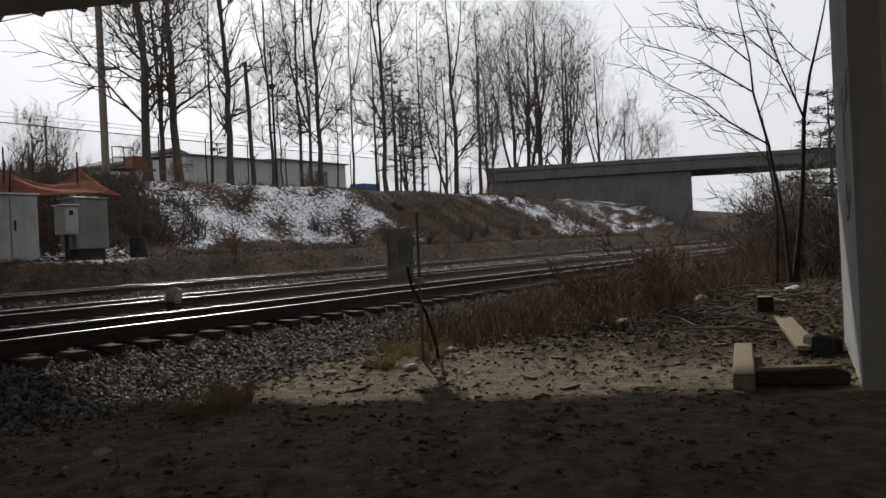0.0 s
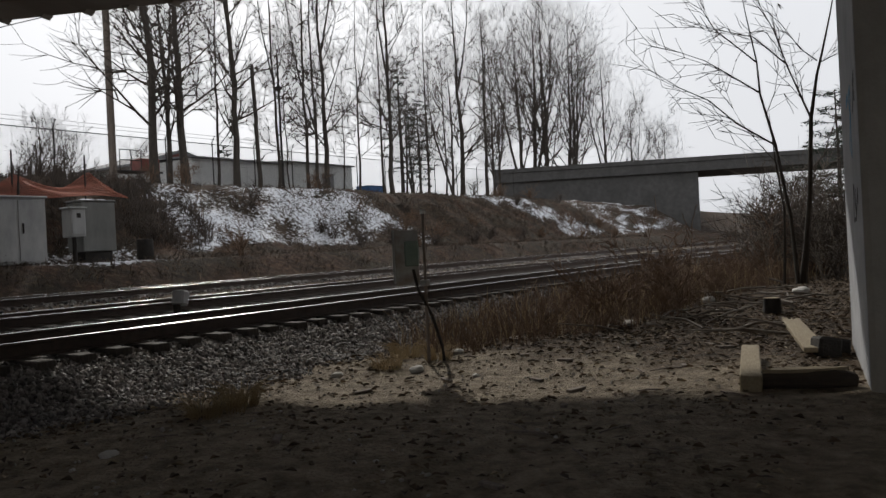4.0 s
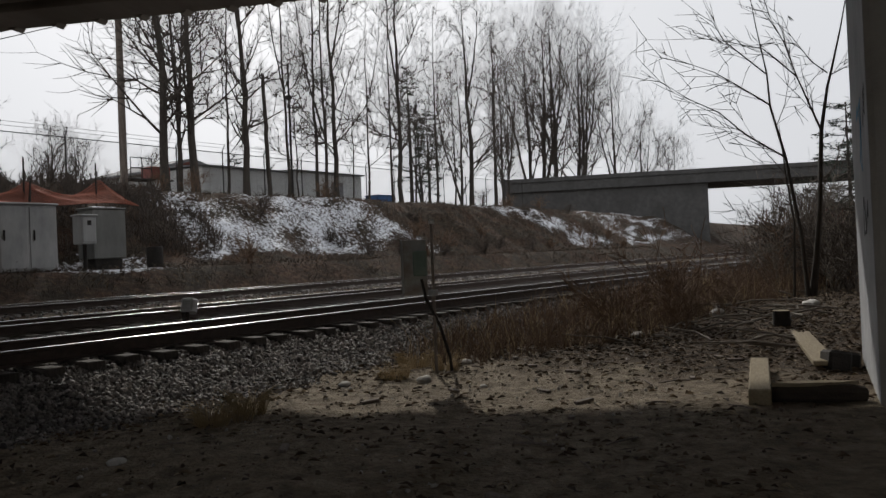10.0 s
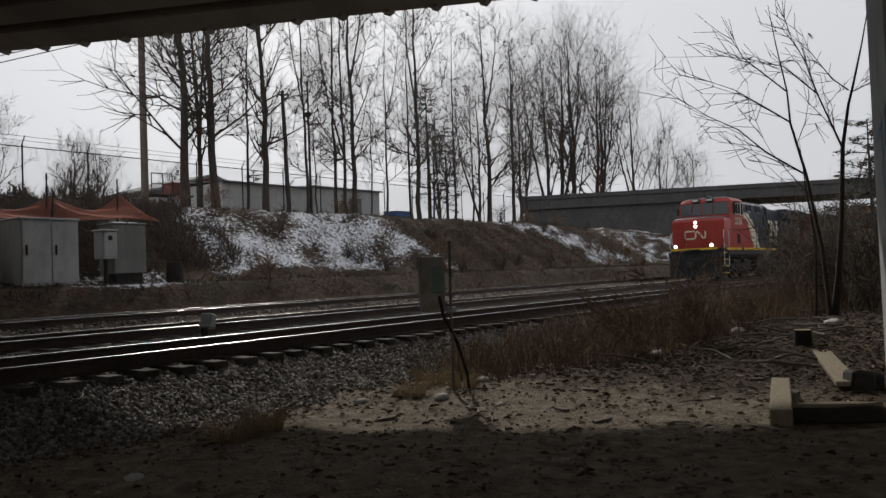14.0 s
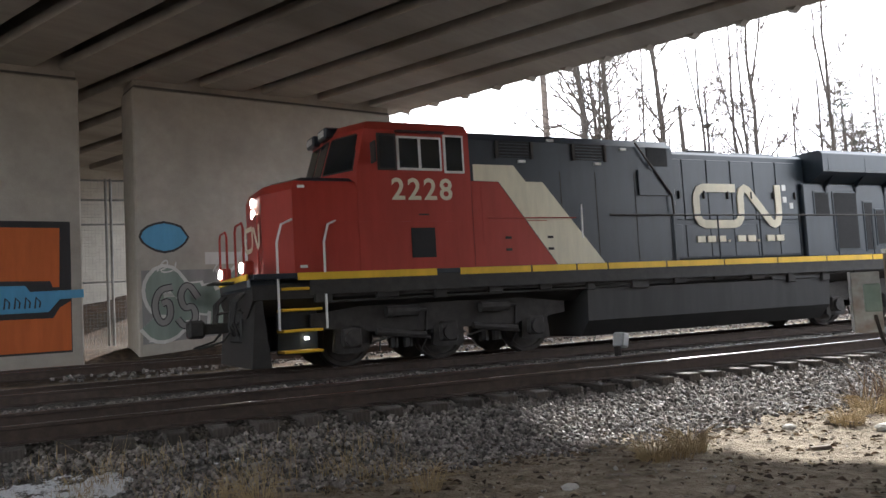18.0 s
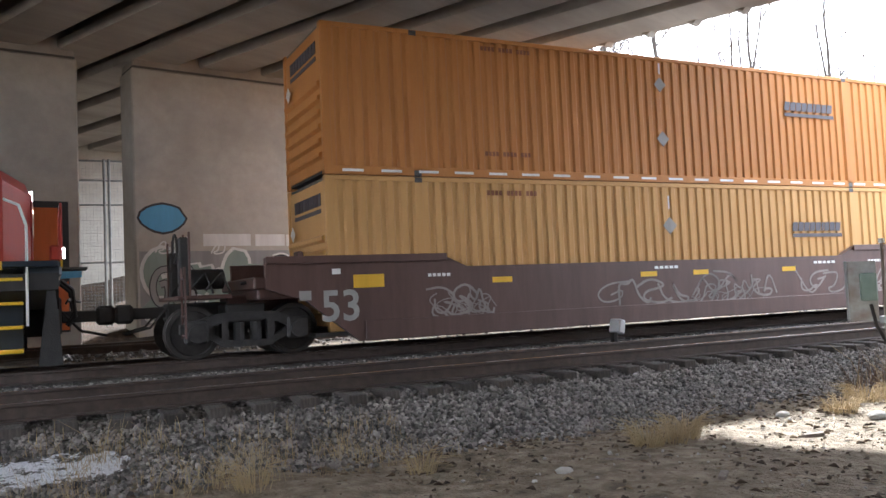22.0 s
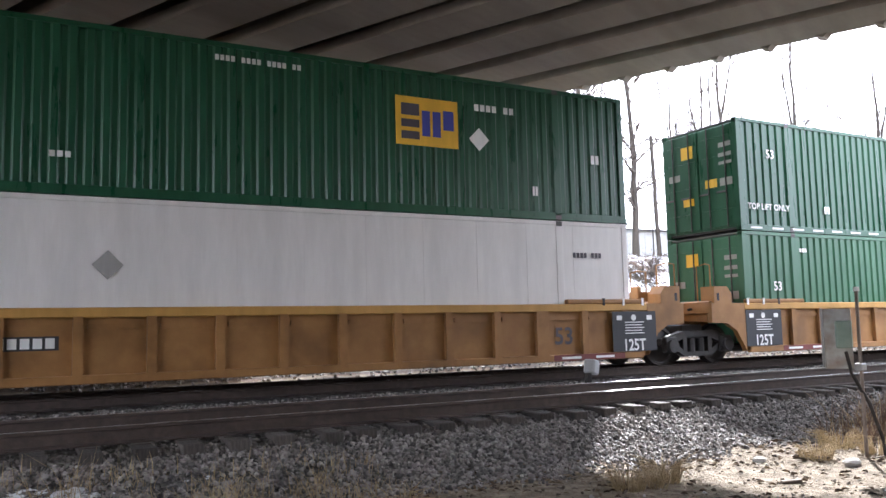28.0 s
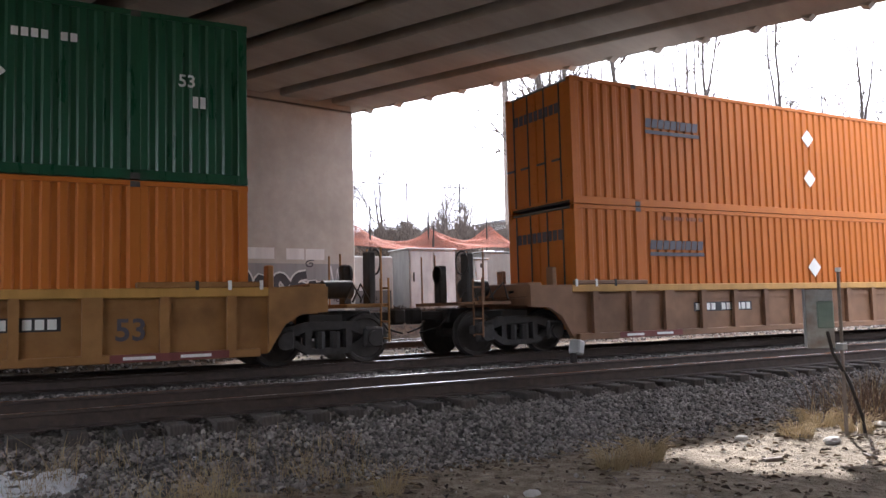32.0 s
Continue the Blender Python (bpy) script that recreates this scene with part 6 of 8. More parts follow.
def grow(rng, segs, p, d, length, r, level, droop=0.0, wild=0.22, split=(4, 6), upward=0.25):
    """One limb in short bends, with limbs of its own."""
    n = 4 if level > 1 else 3
    step = length / n
    (px, py, pz), (dx, dy, dz) = p, d
    kids = []
    for i in range(n):
        dx, dy, dz = dx + rng.uniform(-wild, wild), dy + rng.uniform(-wild, wild), dz + rng.uniform(-wild, wild) * 0.6 + upward * 0.3 - droop
        q = math.sqrt(dx * dx + dy * dy + dz * dz)
        dx, dy, dz = dx / q, dy / q, dz / q
        qx, qy, qz = px + dx * step, py + dy * step, pz + dz * step
        r2 = r * (1 - 0.72 * (i + 1) / n) + 0.003
        segs.append(((px, py, pz), (qx, qy, qz), r * (1 - 0.72 * i / n) + 0.003, r2))
        kids.append(((qx, qy, qz), (dx, dy, dz), r2))
        px, py, pz = qx, qy, qz
    if level <= 0:
        return
    for k in range(rng.randint(*split)):
        q, dd, rr = kids[rng.randint(0, n - 1)]
        a = rng.uniform(0, 2 * math.pi)
        side = Vector(dd).cross((math.cos(a), math.sin(a), 0.3)).normalized()
        t = rng.uniform(0.45, 0.85)
        nd = (Vector(dd) * (1 - t * 0.45) + side * t).normalized()
        grow(rng, segs, q, tuple(nd), length * rng.uniform(0.40, 0.66), max(0.0065, rr * 0.72), level - 1, droop, wild, split, upward)


def bare_tree(label, x, y, h, r, seed, fork=0.0, start=0.2, limbs=24, reach=0.3, level=2, snapped=False, mats=(BARK, TWIG), z=None, lean=(0, 0), upward=0.5, steep=(0.5, 1.3), group="bare trees on the bank"):
    """A leafless tree: a tapering trunk, rising limbs with a haze of twigs, and where fork is given a second leader."""
    rng = random.Random(seed)
    z = float(ground_z(x, y)) - 0.15 if z is None else z
    tree = thing("tree", label, "tree", group, pose(x, y, z))
    n = 12

    def leader(p, d, ln, r0):
        pts, rad = [p], [r0 * 1.15]
        wx, wy = 0.0, 0.0
        for i in range(1, n + 1):
            t = i / n
            wx, wy = wx + rng.uniform(-0.006, 0.006) * ln, wy + rng.uniform(-0.006, 0.006) * ln
            bend = t * (1 - 0.45 * t)
            pts.append((p[0] + wx + d[0] * bend * ln, p[1] + wy + d[1] * bend * ln, p[2] + ln * t))
            rad.append(r0 * (1 - 0.18 * t) if snapped else max(0.012, r0 * (1 - t) ** 0.85))
        return pts, rad

    lines = [leader((0, 0, 0), lean, h, r)]
    if fork:
        j = int(fork * n)
        a = rng.uniform(0, 2 * math.pi)
        lines.append(leader(lines[0][0][j], (0.3 * math.cos(a), 0.3 * math.sin(a)), h * (1 - fork) * 0.95, lines[0][1][j] * 0.8))
    trunk, segs = Geo(), []
    for pts, rad in lines:
        trunk.tube(pts, rad, 8)
    for k in range(limbs):
        pts, rad = lines[k % len(lines)] if k > limbs * 0.25 else lines[0]
        lo = start if pts is lines[0][0] else 0.12
        t = lo + (1 - lo) * (k + rng.uniform(0, 1)) / limbs * 0.97
        j = min(n - 1, int(t * n))
        u = t * n - j
        p = tuple(pts[j][i] * (1 - u) + pts[j + 1][i] * u for i in range(3))
        a = rng.uniform(0, 2 * math.pi)
        d = Vector((math.cos(a), math.sin(a), rng.uniform(*steep))).normalized()
        ln = h * reach * (1.15 - t * 0.85) * rng.uniform(0.6, 1.2)
        grow(rng, segs, p, tuple(d), ln, min(rad[j] * 0.55, max(0.016, r * 0.40 * (1.1 - t))), level, upward=upward, wild=0.17, split=(5, 7))
    part("trunk", trunk, mats[0], tree)
    part("crown", stems_mesh("crown", segs, mats[1]), None, tree, "bare branching twigs")
    return tree


# trees along the top of the bank
for i, (x, y, h, r, fork, limbs) in enumerate((
        (24.5, 33.2, 17, 0.23, 0.42, 30), (25.9, 34.0, 14, 0.14, 0.25, 20), (25.8, 32.6, 18, 0.21, 0.0, 28), (29.1, 34.2, 14, 0.085, 0, 18),
        (29.3, 33.0, 17, 0.19, 0.38, 28), (33.3, 34.0, 16, 0.10, 0.45, 18), (35.3, 35.2, 10, 0.055, 0, 12), (35.3, 33.6, 17, 0.11, 0, 20), (35.5, 33.0, 15, 0.11, 0.3, 20), (38.0, 34.6, 18, 0.17, 0.5, 26),
        (40.5, 35.5, 10, 0.06, 0, 12), (40.9, 34.5, 14, 0.085, 0.5, 18), (44.1, 35.0, 16, 0.10, 0, 20), (43.8, 34.0, 19, 0.17, 0.42, 28), (48.0, 36.0, 9, 0.09, 0.4, 16), (49.3, 35.0, 15, 0.11, 0, 20),
        (53.9, 36.5, 13, 0.09, 0, 16), (55.5, 36.0, 18, 0.22, 0.5, 24), (59.2, 36.0, 17, 0.18, 0.45, 24), (63.0, 37.0, 14, 0.12, 0.4, 18))):
    bare_tree("tall leafless tree with a dark trunk on the bank", x, y, h, r, 100 + i, fork, start=0.16, limbs=limbs + 2, reach=0.21 if r < 0.13 else 0.26, steep=(0.25, 1.1), upward=0.3)
bare_tree("broken dead trunk with a snapped top on the bank", 30.9, 33.0, 6.9, 0.125, 140, limbs=4, reach=0.07, level=1, snapped=True)
# the rounded clump past the far bridge
for i, (x, y, h, r) in enumerate(((96, 57, 25, 0.3), (96, 52.6, 27, 0.38), (98, 51.6, 29, 0.42), (96, 49.1, 29, 0.4), (97, 46.4, 26, 0.36), (96, 44.9, 24, 0.34), (97, 41.1, 20, 0.28), (98, 38, 14, 0.2), (96, 33.2, 11, 0.14), (90, 60, 23, 0.3), (84, 62, 20, 0.24))):
    bare_tree("broad leafless tree beyond the far bridge", x, y, h, r * 0.85, 160 + i, 0.2, start=0.14, limbs=20, reach=0.46, steep=(1.1, 2.4), upward=0.35, group="bare trees beyond the far bridge")
# low trees far behind the fence
for i, (x, y, h) in enumerate(((28, 60, 9.5), (24, 58, 7.0), (34, 60, 8.0), (37, 62, 7.5), (20, 62, 8.5), (41, 58, 6), (31, 56, 5), (14, 60, 9), (8, 64, 10), (17, 55, 6), (11, 57, 7))):
    bare_tree("small spreading leafless tree behind the fence", x, y, h, 0.17, 190 + i, 0.3, start=0.2, limbs=20, reach=0.5, steep=(0.5, 1.5), group="bare trees behind the fence")


def pine(label, x, y, h, seed, z=None, low=0.3, sparse=0.7, width=0.2):
    """A conifer: straight trunk, drooping boughs and tufts of needles with gaps between."""
    rng = random.Random(seed)
    z = float(ground_z(x, y)) - 0.1 if z is None else z
    tree = thing("pine_tree", label, "tree", "evergreens", pose(x, y, z))
    part("trunk", Geo().tube([(0, 0, 0), (0.05, 0, h * 0.5), (0, 0.03, h)], [h * 0.016, h * 0.011, 0.02], 7), BARK, tree)
    segs, need = [], []
    for k in range(int(34 * sparse)):
        t = low + (1 - low) * k / (34 * sparse) + rng.uniform(-0.02, 0.02)
        a = k * 2.4 + rng.uniform(-0.4, 0.4)
        ln = h * width * (1.15 - t) * rng.uniform(0.6, 1.3) + 0.25
        p = np.array([0, 0, h * t])
        d = np.array([math.cos(a), math.sin(a), rng.uniform(-0.1, 0.35)])
        q = p + d * ln
        segs.append((p, q, 0.03, 0.008))
        for j in range(int(22 + ln * 14)):
            u = rng.uniform(0.3, 1.05)
            c = p + d * ln * u + np.array([rng.uniform(-1, 1), rng.uniform(-1, 1), rng.uniform(-0.6, 0.6)]) * 0.16 * (0.6 + ln * 0.3)
            e = c + np.array([rng.uniform(-1, 1), rng.uniform(-1, 1), rng.uniform(-0.4, 0.7)]) * 0.22
            need.append((c, e, 0.022, 0.006))
    part("bough", stems_mesh("bough", segs, BARK), None, tree)
    part("needles", stems_mesh("needles", need, NEEDLES), None, tree, "dark green needle tufts")
    return tree


pine("thin dark pine with sparse boughs among bare trees", 47.8, 36.2, 10.5, 11, low=0.2, sparse=1.3, width=0.2)
pine("thin dark pine leaning among bare trees", 51.8, 37.5, 8.5, 12, low=0.2, sparse=1.2, width=0.2)
for i, (x, y, h) in enumerate(((38, 44, 4.2), (42, 45, 3.6))):
    pine("small evergreen behind the shed", x, y, h, 14 + i, low=0.1, sparse=1.0, width=0.3)
for i, (x, y, h) in enumerate(((37, 5.6, 7.0), (41, 4.0, 8.0), (35, 3.2, 6.0), (46, 6.0, 8.5))):
    pine("dark evergreen behind the bare shrubs", x, y, h, 20 + i, low=0.05, sparse=1.5, width=0.36)


def shrub(label, x, y, h, seed, mats, stems=7, spread=0.5, level=2, name="shrub", group="bare shrubs beside the track", r=0.02, z=None, droop=0.03):
    rng = random.Random(seed)
    z = float(ground_z(x, y)) - 0.05 if z is None else z
    sh = thing(name, label, "shrub", group, pose(x, y, z))
    segs = []
    for k in range(stems):
        a = rng.uniform(0, 2 * math.pi)
        t = rng.uniform(0.05, spread)
        grow(rng, segs, (rng.uniform(-0.15, 0.15), rng.uniform(-0.15, 0.15), 0), (math.cos(a) * t, math.sin(a) * t, 1.0), h * rng.uniform(0.6, 1.0), r, level, droop=droop, wild=0.2, split=(3, 5), upward=0.15)
    part("branching", stems_mesh("branching", segs, mats), None, sh)
    return sh


# the two-stemmed sapling beside the near pier, with its long arching limbs
sap = thing("sapling", "slender leafless sapling with arching limbs beside the pier", "tree", "", pose(20.5, 4.05, 0))
rng = random.Random(5)
segs = []
SAP_Z = float(ground_z(20.5, 4.05)) - 0.1
part("trunk", Geo().tube([(0, 0, SAP_Z), (0.02, -0.12, 0.4), (0, -0.26, 1.66), (0.02, -0.36, 3.4), (0.05, -0.52, 4.36), (0.05, -0.64, 4.8), (0.1, -0.85, 5.7), (0.1, -1.1, 6.9)], [0.10, 0.068, 0.054, 0.046, 0.032, 0.028, 0.018, 0.007], 8), BARK, sap)
part("trunk", Geo().tube([(-0.1, 0.05, SAP_Z), (-0.08, 0.1, 0.2), (-0.1, 0.15, 1.1), (-0.05, 0.42, 2.85), (0, 0.72, 4.1), (0, 0.76, 4.87), (0, 0.96, 6.05), (0.05, 1.1, 7.0)], [0.06, 0.05, 0.044, 0.035, 0.027, 0.02, 0.013, 0.006], 7), BARK, sap)
part("trunk", Geo().tube([(-0.3, 0.32, SAP_Z), (-0.3, 0.24, 1.3), (-0.25, 0.4, 2.5), (-0.2, 0.5, 3.6)], [0.032, 0.025, 0.018, 0.006], 6), BARK, sap)
# long limbs: where each leaves its stem, then how it arches outwards and up
for start, arch, r in (((0.02, -0.36, 3.4), ((0.2, 0.55), (0.25, 0.7), (0.24, 0.86), (0.33, 0.75)), 0.042), ((-0.05, 0.42, 2.85), ((0.85, 0.62), (0.62, 0.63), (0.7, 0.42), (0.72, 0.56)), 0.032),
                       ((0, 0.74, 4.14), ((0.72, 0.57), (0.52, 0.4), (0.95, 0.49)), 0.03), ((0, 0.78, 4.87), ((0.9, 0.93), (0.4, 0.8)), 0.026), ((0.05, 0.09, 4.68), ((0.75, 0.81), (0.8, 0.32), (0.7, 0.24)), 0.024),
                       ((0.05, -0.6, 4.63), ((-0.48, 0.21), (-0.3, 0.4)), 0.02), ((0.05, -0.54, 4.68), ((0.33, 0.32), (0.46, 0.75), (0.2, 0.6)), 0.022), ((-0.05, 0.3, 2.3), ((0.4, 0.5), (0.5, 0.7), (0.3, 0.6)), 0.018),
                       ((0, -0.3, 2.2), ((-0.3, 0.35), (-0.2, 0.5)), 0.022), ((0.0, 0.6, 3.6), ((-0.2, 0.5), (-0.1, 0.6), (0.1, 0.7)), 0.016)):
    p = start
    for k, (dy, dz) in enumerate(arch):
        q = (p[0] + rng.uniform(-0.1, 0.1), p[1] + dy, p[2] + dz)
        segs.append((p, q, 0.85 * r * (1 - 0.8 * k / len(arch)), 0.85 * r * (1 - 0.8 * (k + 1) / len(arch))))
        for j in range(3):
            u = rng.uniform(0.1, 1.0)
            b = tuple(p[i] * (1 - u) + q[i] * u for i in range(3))
            grow(rng, segs, b, (rng.uniform(-0.4, 0.4), dy * 1.2 + rng.uniform(-0.25, 0.25), abs(dz) * 0.6 + rng.uniform(-0.3, 0.45)), rng.uniform(0.5, 1.5), r * 0.22, 1, wild=0.10, split=(1, 3), upward=0.05)
        p = q
part("crown", stems_mesh("crown", segs, TWIG), None, sap, "fine arching twigs")

# brush on the near verge
rng = random.Random(31)
for i in range(20):
    x, y = rng.uniform(19, 40), 0
    y = rng.uniform(2.2, 4.0 + (x - 19) * 0.22)
    shrub("tangled bare shrub on the near verge", x, y, rng.uniform(1.4, 2.8), 300 + i, TWIG, stems=9, spread=0.7)
for i in range(20):
    x = rng.uniform(23, 40)
    shrub("tall tangled bare thicket between the verge and the track", x, min(8.4, rng.uniform(0.15, 0.225) * x), rng.uniform(1.7, 3.2), 400 + i, (TWIG, PALE_TWIG)[i % 2], stems=6, spread=0.55, r=0.016)
for i in range(26):
    x = rng.uniform(21, 32)
    shrub("tangled bare bush at the edge of the verge", x, rng.uniform(0.155, 0.25) * x, rng.uniform(1.0, 2.4), 450 + i, (TWIG, RED_BRUSH, PALE_TWIG)[i % 3], stems=6, spread=0.6, r=0.012)
for i in range(14):
    x = rng.uniform(12.5, 23)
    shrub("thin bare rust-brown shrub among weeds", x, rng.uniform(4.8, 6.6), rng.uniform(0.6, 1.25), 330 + i, RED_BRUSH, stems=5, spread=0.7, r=0.007)
for i in range(34):
    x = rng.uniform(17.5, 62)
    shrub("low dark bush on the far bank", x, rng.uniform(23.2, 27.5) if i < 20 else rng.uniform(27.5, 33), rng.uniform(0.45, 1.2), 350 + i, RED_BRUSH if i % 2 else TWIG, stems=10, spread=0.9, group="low bushes on the bank", r=0.02)


def blades(name, label, category, n, place, height, material, seed, width=0.006, lean=0.45, bend=True):
    """A field of dry stalks, too many to count, as one object."""
    rng = np.random.RandomState(seed)
    xy = place(rng, n)
    n = len(xy)
    z = ground_z(xy[:, 0], xy[:, 1]) - 0.02
    base = np.column_stack([xy, z])
    a = rng.uniform(0, 2 * np.pi, n)
    h = height[0] + (height[1] - height[0]) * rng.beta(1.6, 2.4, n)
    h *= np.clip(0.7 + 0.9 * wave_noise(xy[:, 0], xy[:, 1], seed + 70, 1.3), 0.25, 1.35)
    t = rng.uniform(0, lean, n) * h
    tip = base + np.column_stack([np.cos(a) * t, np.sin(a) * t, h])
    mid = base + np.column_stack([np.cos(a) * t * 0.35, np.sin(a) * t * 0.35, h * 0.6])
    segs = [(base[i], mid[i], width, width * 0.8) for i in range(n)] + [(mid[i], tip[i], width * 0.8, width * 0.25) for i in range(n)]
    ob = new(name, stems_mesh(name, segs, material))
    return tagged(ob, label, category, kind="stuff")


def in_patch(x0, x1, y0, y1, clump=1.5, seed=1, keep=0.0):
    def place(rng, n):
        x, y = rng.uniform(x0, x1, n * 2), rng.uniform(y0, y1, n * 2)
        ok = wave_noise(x, y, seed, clump) + rng.uniform(-0.3, 0.3, n * 2) > keep
        return np.column_stack([x, y])[ok][:n]
    return place


def weeds_place(rng, n):
    x, y = rng.uniform(9.5, 30, n * 3), rng.uniform(3.4, 9.6, n * 3)
    lo = np.interp(x, [9.5, 12, 16, 30], [6.4, 5.4, 4.8, 3.8])
    hi = np.interp(x, [9.5, 12, 16, 30], [7.6, 8.4, 8.9, 9.2])
    ok = (y > lo + 0.3 * wave_noise(x, y, 41, 1.0)) & (y < hi + 0.3 * wave_noise(x, y, 42, 1.2))
    return np.column_stack([x, y])[ok][:n]


blades("dry_weeds", "rust-brown dead weeds along the near verge", "weeds", 9000, weeds_place, (0.1, 0.9), RED_BRUSH, 1, 0.0065, 1.0)
blades("pale_weeds", "straw-coloured dead stalks among the brown weeds", "weeds", 1500, weeds_place, (0.2, 0.8), DRY_GRASS, 2, 0.006, 0.8)
blades("bank_grass", "matted dead grass on the far bank", "grass", 26000, in_patch(6, 62, 20.9, 35, 3.0, 6, -0.25), (0.05, 0.3), BANK_MAT, 3, 0.014, 1.9)
blades("bank_straw", "straw-coloured dead grass on the far bank", "grass", 2600, in_patch(12, 62, 21.5, 35, 2.0, 7, 0.1), (0.08, 0.35), RED_BRUSH, 4, 0.012, 1.4)
blades("brown_brush_heap", "rust-coloured dead brush on top of the bank", "brush", 7000, in_patch(9, 22.5, 26.0, 33.5, 3.0, 8, -0.3), (0.3, 1.0), TWIG, 5, 0.016, 0.8)
blades("verge_stalks", "dry stalks between snow patches beside the near track", "weeds", 2200, in_patch(-2.5, 3.6, 7.0, 8.9, 0.9, 9, 0.0), (0.05, 0.36), DRY_GRASS, 6, 0.003, 0.9)
blades("track_stalks", "single dry stalks at the edge of the ballast", "weeds", 26, in_patch(-1, 3.2, 8.6, 9.2, 0.9, 10, -0.5), (0.2, 0.5), DRY_GRASS, 7, 0.006, 0.2)


def tuft(label, x, y, n, seed, r=0.2, h=(0.05, 0.33)):
    rng = np.random.RandomState(seed)
    z = float(ground_z(x, y)) - 0.02
    segs = []
    for i in range(n):
        a, q = rng.uniform(0, 2 * np.pi), r * math.sqrt(rng.uniform(0, 1)) * 0.6
        b = np.array([q * math.cos(a), q * math.sin(a), 0])
        hh = rng.uniform(*h)
        mid = b + np.array([math.cos(a), math.sin(a), 0]) * 0.25 * hh + np.array([0, 0, hh * 0.7])
        tip = mid + np.array([math.cos(a), math.sin(a), 0]) * rng.uniform(0.2, 0.8) * hh + np.array([0, 0, hh * rng.uniform(-0.2, 0.35)])
        segs += [(b, mid, 0.005, 0.004), (mid, tip, 0.004, 0.0015)]
    t = thing("grass_tuft", label, "grass tuft", "dry grass tufts", pose(x, y, z))
    part("foliage", stems_mesh("foliage", segs, DRY_GRASS), None, t)


for i, (x, y, n, r) in enumerate(((5.3, 6.4, 130, 0.24), (5.95, 6.6, 140, 0.26), (5.6, 6.4, 40, 0.24), (3.05, 6.75, 50, 0.2), (1.6, 6.9, 60, 0.26), (8.3, 6.6, 120, 0.28), (9.1, 6.9, 150, 0.32), (9.0, 6.3, 100, 0.28))):
    tuft("straw-coloured grass tuft at the edge of the ballast", x, y, n, 60 + i, r)

# ---- ballast stones, ties ----
def scatter_stones(name, label, category, n, place, size, material, seed, sink=0.3):
    rng = np.random.RandomState(seed)
    t = (1 + 5 ** 0.5) / 2
    ico = np.array([(-1, t, 0), (1, t, 0), (-1, -t, 0), (1, -t, 0), (0, -1, t), (0, 1, t), (0, -1, -t), (0, 1, -t), (t, 0, -1), (t, 0, 1), (-t, 0, -1), (-t, 0, 1)]) / 1.9
    f = np.array([(0,11,5),(0,5,1),(0,1,7),(0,7,10),(0,10,11),(1,5,9),(5,11,4),(11,10,2),(10,7,6),(7,1,8),(3,9,4),(3,4,2),(3,2,6),(3,6,8),(3,8,9),(4,9,5),(2,4,11),(6,2,10),(8,6,7),(9,8,1)])
    xy = place(rng, n)
    n = len(xy)
    r = size[0] + (size[1] - size[0]) * rng.beta(1.5, 3, n)
    shape = rng.uniform(0.65, 1.3, (n, 12, 1)) * rng.uniform(0.6, 1.15, (n, 1, 3)) * r[:, None, None]
    v = ico[None] * shape
    a = rng.uniform(0, 2 * np.pi, n)
    b = rng.uniform(0, 2 * np.pi, n)
    ca, sa, cb, sb = np.cos(a)[:, None], np.sin(a)[:, None], np.cos(b)[:, None], np.sin(b)[:, None]
    x, y, z = v[..., 0], v[..., 1] * cb - v[..., 2] * sb, v[..., 1] * sb + v[..., 2] * cb
    v = np.stack([x * ca - y * sa, x * sa + y * ca, z], -1)
    v += np.column_stack([xy, ground_z(xy[:, 0], xy[:, 1]) + r * (1 - sink) * 0.6])[:, None, :]
    ff = (f[None] + np.arange(n)[:, None, None] * 12).reshape(-1, 3)
    me = bpy.data.meshes.new(name)
    me.from_pydata(v.reshape(-1, 3).tolist(), [], ff.tolist())
    me.materials.append(material)
    return tagged(new(name, me), label, category, kind="stuff")


def stone_tone(name):
    m = surf(name, (0.135, 0.120, 0.108), (0.26, 0.236, 0.215), 12.0, 0.7, c3=(0.10, 0.095, 0.092), bump=0.35, bscale=80, grime=0.7)
    n, l = m.node_tree.nodes, m.node_tree.links
    p = n["Principled BSDF"]
    src = p.inputs["Base Color"].links[0].from_socket
    geo, mr, hsv = n.new("ShaderNodeNewGeometry"), n.new("ShaderNodeMapRange"), n.new("ShaderNodeHueSaturation")
    mr.inputs["To Min"].default_value, mr.inputs["To Max"].default_value = 0.30, 2.0
    l.new(geo.outputs["Random Per Island"], mr.inputs["Value"])
    l.new(mr.outputs[0], hsv.inputs["Value"])
    l.new(src, hsv.inputs["Color"])
    l.new(hsv.outputs[0], p.inputs["Base Color"])
    return m


LOOSE_STONE = stone_tone("loose_ballast_stone")


def ballast_place(rng, n):
    x = -3 + 27 * rng.beta(1.2, 1.7, n * 2)
    y = rng.uniform(7.0, 9.62, n * 2)
    ok = y > 7.5 + 0.35 * wave_noise(x, y, 50, 1.2) + rng.uniform(-0.3, 0.5, n * 2)
    # snow covers the stones at the foot of the slope
    under = np.exp(-((x + 0.1) / 1.1) ** 4 - ((y - 8.45) / 0.42) ** 4) + np.exp(-((x - 1.75) / 0.5) ** 4 - ((y - 8.6) / 0.13) ** 4)
    ok &= under + 0.5 * wave_noise(x, y, 22, 1.5) + rng.uniform(-0.15, 0.15, n * 2) < 0.55
    return np.column_stack([x, y])[ok][:n]


